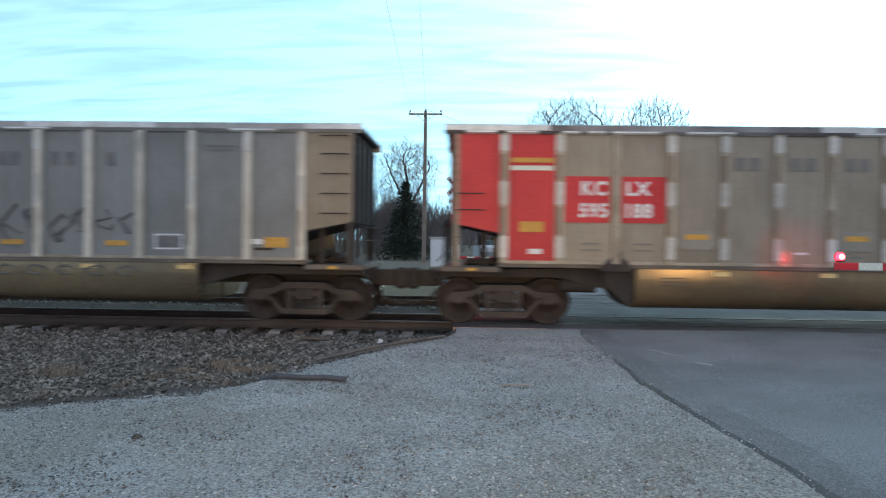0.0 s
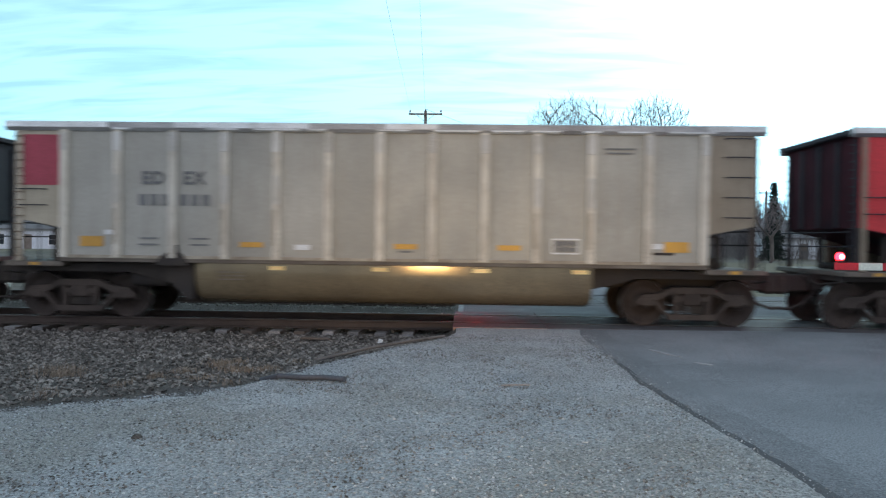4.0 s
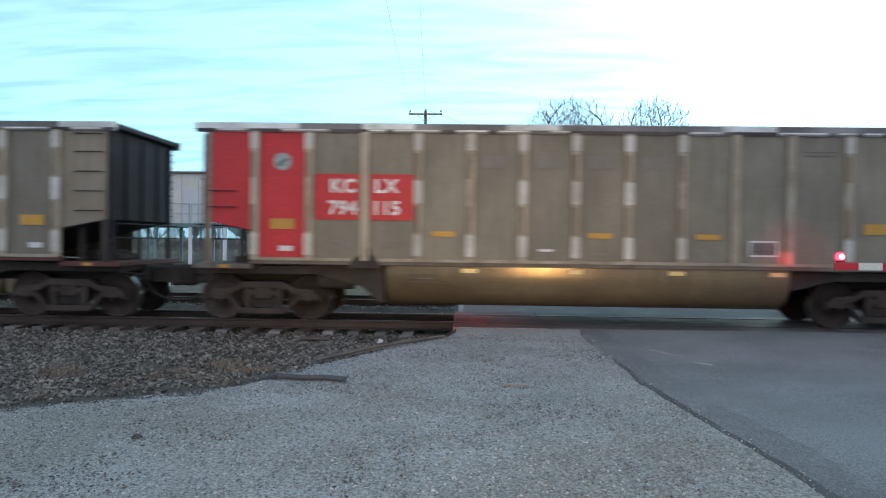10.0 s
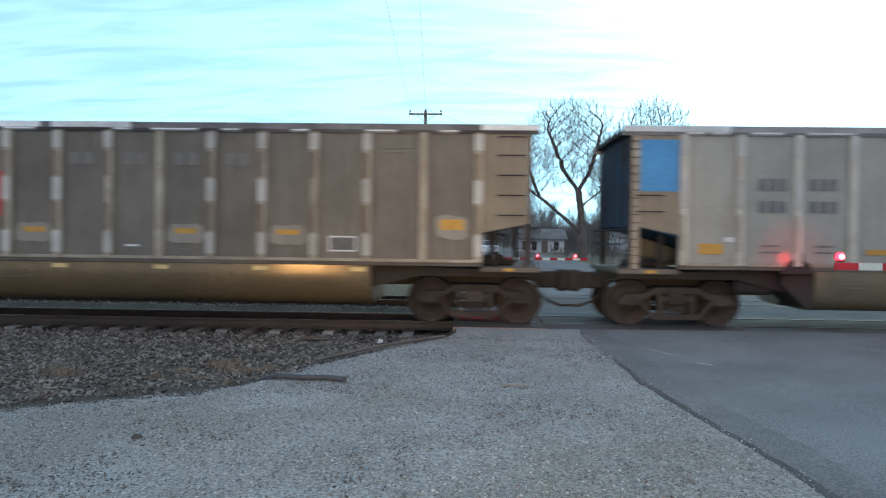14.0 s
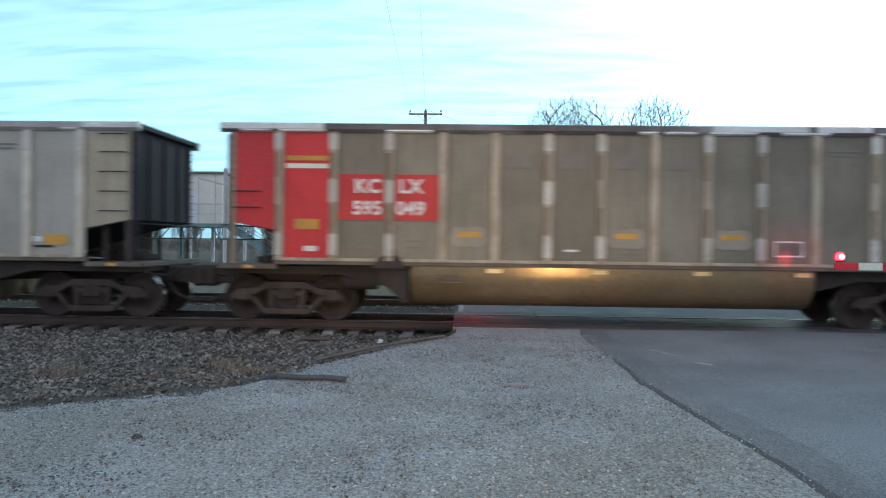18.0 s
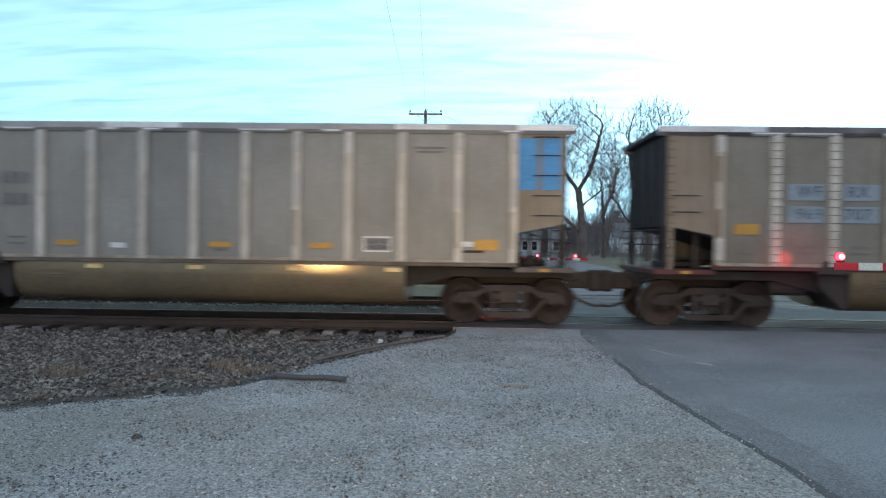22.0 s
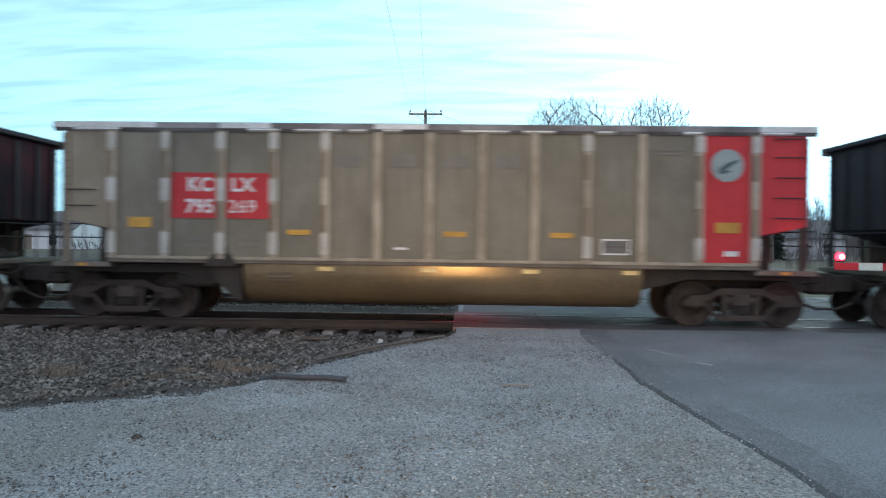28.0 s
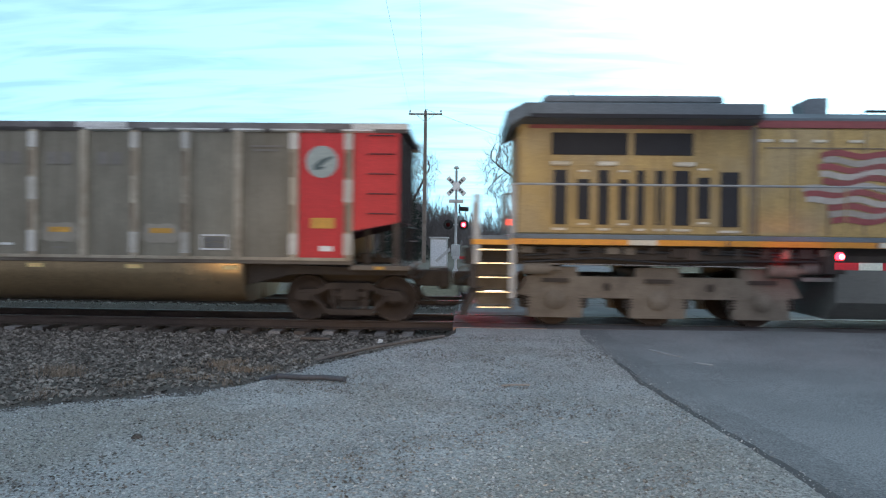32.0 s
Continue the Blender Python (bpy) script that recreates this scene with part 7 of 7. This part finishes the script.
# ---- parked cars ----
def parked_car(at, turn, label, m):
    c = thing("parked_car", at, label, "car", "parked cars", turn=turn)
    side = [(-2.25, 0.35), (-2.28, 0.75), (-2.15, 0.95), (-1.25, 1.02), (1.35, 1.0), (2.15, 0.9), (2.27, 0.7), (2.25, 0.35)]
    part("body", Form().prism(side, "y", -0.88, 0.88).mesh("body", m), c)
    v = [(x, y * 0.85, z) for x, z in ((-1.9, 1.0), (1.2, 1.0)) for y in (-1, 1)] + [(x, y * 0.68, z) for x, z in ((-1.35, 1.46), (0.35, 1.46)) for y in (-1, 1)]
    fs = [(0, 2, 6, 4), (1, 5, 7, 3), (0, 4, 5, 1), (2, 3, 7, 6), (4, 6, 7, 5)]
    part("cabin", Form().add(v, fs).mesh("cabin", GLASS), c, label="dark glazed cabin")
    part("roof", Form().box(-1.4, -0.7, 1.45, 0.4, 0.7, 1.49, 0.02).mesh("roof", m), c)
    for x in (-1.4, 1.4):
        for s in (-1, 1):
            wh = part("wheel", Form().lathe([(0.0, s * 0.9), (0.2, s * 0.9), (0.22, s * 0.86)], at=(x, 0, 0.33), n=18).mesh("rim", GALV), c)
            part("tyre", Form().lathe([(0.22, s * 0.9), (0.32, s * 0.9), (0.335, s * 0.8), (0.32, s * 0.68)], at=(x, 0, 0.33), n=18).mesh("tyre", RUBBER), wh)
    for s in (-1, 1):
        part("headlight", Form().box(2.2, s * 0.62 - 0.18, 0.68, 2.275, s * 0.62 + 0.18, 0.82, 0.02).mesh("headlight", GALV), c)
    return c


parked_car((2.6, 62.0, 0.2), -90, "pale car waiting on the street beyond the gate", CAR_WHITE)


# ---- small things on the lot ----
def rod_thing(name, pts, r, m, label, cat, n=8):
    return thing(name, (0, 0, 0), label, cat, me=Form().rod([Vector(p) for p in pts], r, n).mesh(name, m))


rod_thing("hose", [(x, y, ground_z(x, y) + h) for x, y, h in ((-2.6, -5.42, 0.03), (-2.3, -5.72, 0.05), (-1.99, -5.82, 0.045), (-1.7, -5.85, 0.045), (-1.42, -6.02, 0.05))], 0.034, HOSE, "black rubber hose lying on the gravel", "hose")
rod_thing("old_timber", [(-2.12, -4.3, -0.10), (-1.55, -3.3, -0.075), (-0.95, -2.5, -0.06), (-0.35, -1.75, -0.06)], 0.028, OLD_TIMBER, "old dark timber edging half buried in stones", "timber", 6)
thing("board", (-2.74, -1.3, -0.20), "short weathered board lying on ballast", "board", me=Form().box(-0.28, -0.06, -0.02, 0.28, 0.06, 0.02, 0.006).mesh("board", TIE), turn=-4)
thing("litter", (-1.51, -1.62, -0.2), "scrap of white litter on ballast", "litter", me=Form().prism([(-0.05, -0.02), (0.03, -0.04), (0.06, 0.03), (-0.02, 0.05)], "y", -0.02, 0.03).mesh("litter", SIGN_WHITE))
thing("stone", (-2.89, -8.33, -0.14), "dark fist-sized stone on gravel", "stone", me=Form().lathe([(0.0, -0.03), (0.045, -0.02), (0.05, 0.005), (0.03, 0.03), (0.0, 0.033)], axis="z", n=9).mesh("stone", BALLAST_BED))
rod_thing("stick", [(0.45, -6.14, -0.05), (0.62, -6.11, -0.045), (0.79, -6.09, -0.05)], 0.012, TIE_PALE, "thin bleached stick on gravel", "stick", 5)


def weeds():
    rng = random.Random(41)
    v, f = [], []
    tufts = [(-5.55, -4.9, 0.2, 170), (-5.4, -5.0, 0.12, 60)]
    for _ in range(26):
        x = rng.uniform(-11, -0.9)
        tufts.append((x, foot_y(x) + rng.uniform(0.3, 1.4), rng.uniform(0.05, 0.12), rng.randint(10, 35)))
    for x, y, h in ((-3.64, -4.1, 0.14), (-3.4, -3.9, 0.12), (-3.0, -4.7, 0.13), (-3.9, -4.7, 0.10), (-4.2, -5.0, 0.10), (-3.3, -4.5, 0.12), (-2.75, -4.5, 0.10)):
        tufts.append((x, y, h, 70))
    for tx, ty, h, n in tufts:
        for _ in range(n):
            x, y = tx + rng.gauss(0, h * 0.8), ty + rng.gauss(0, h * 0.6)
            z = ground_z(x, y)
            dx, dy = rng.gauss(0, h * 0.5), rng.gauss(0, h * 0.5)
            w = 0.0035
            k = len(v)
            top = h * rng.uniform(0.5, 1.1)
            mx, my, mz = x + dx * 0.35, y + dy * 0.35, z + top * 0.65
            v += [(x - w, y, z - 0.01), (x + w, y, z - 0.01), (mx + w, my, mz), (mx - w, my, mz), (x + dx, y + dy, z + top * rng.uniform(0.7, 1.0))]
            f += [(k, k + 1, k + 2, k + 3), (k + 3, k + 2, k + 4)]
    me = bpy.data.meshes.new("dry_weeds")
    me.from_pydata(v, [], f)
    me.materials.append(DRY_GRASS)
    thing("dry_weeds", (0, 0, 0), "dry tan weeds along the foot of the ballast", "weeds", kind="stuff", me=me)


weeds()


# ---- motion ----
ROLLED = [(0.0, 0.0), (3.0, 30.7), (6.0, 61.2), (9.0, 91.72), (13.0, 132.18), (19.0, 192.32), (23.0, 232.51), (28.0, 282.63), (32.0, 322.7)]


def rolled(t):
    """Metres that the train has gone by t seconds."""
    ts, ds = zip(*ROLLED)
    return float(np.interp(t, ts, ds))


def motions():
    for i, car in enumerate(CARS):
        x = FIRST_X + CAR_LENGTH * i
        walk(car, [(t, pose(x - d, Y_MID, 0)) for t, d in ROLLED])
    x = FIRST_X + CAR_LENGTH * (len(CARS) - 1) + CAR_LENGTH / 2 + LOCO_HALF
    walk(loco, [(t, pose(x - d, Y_MID, 0)) for t, d in ROLLED])
    steps = [i / FPS for i in range(int(SECONDS * FPS) + 1)]
    for obs, radius in [(WHEELS["a"], 0.457), (WHEELS["b"], 0.457)] + [(w, 0.53) for w in LOCO_WHEELS]:
        first = obs[0]
        p = first.location.copy()
        walk(first, [(t, pose(p.x, p.y, p.z, 0, -math.degrees(rolled(t) / radius) % 360.0, 0)) for t in steps])
        act, slot = first.animation_data.action, first.animation_data.action_slot
        for ob in obs[1:]:
            ob.rotation_mode = "QUATERNION"
            d = ob.animation_data_create()
            d.action, d.action_slot = act, slot


motions()
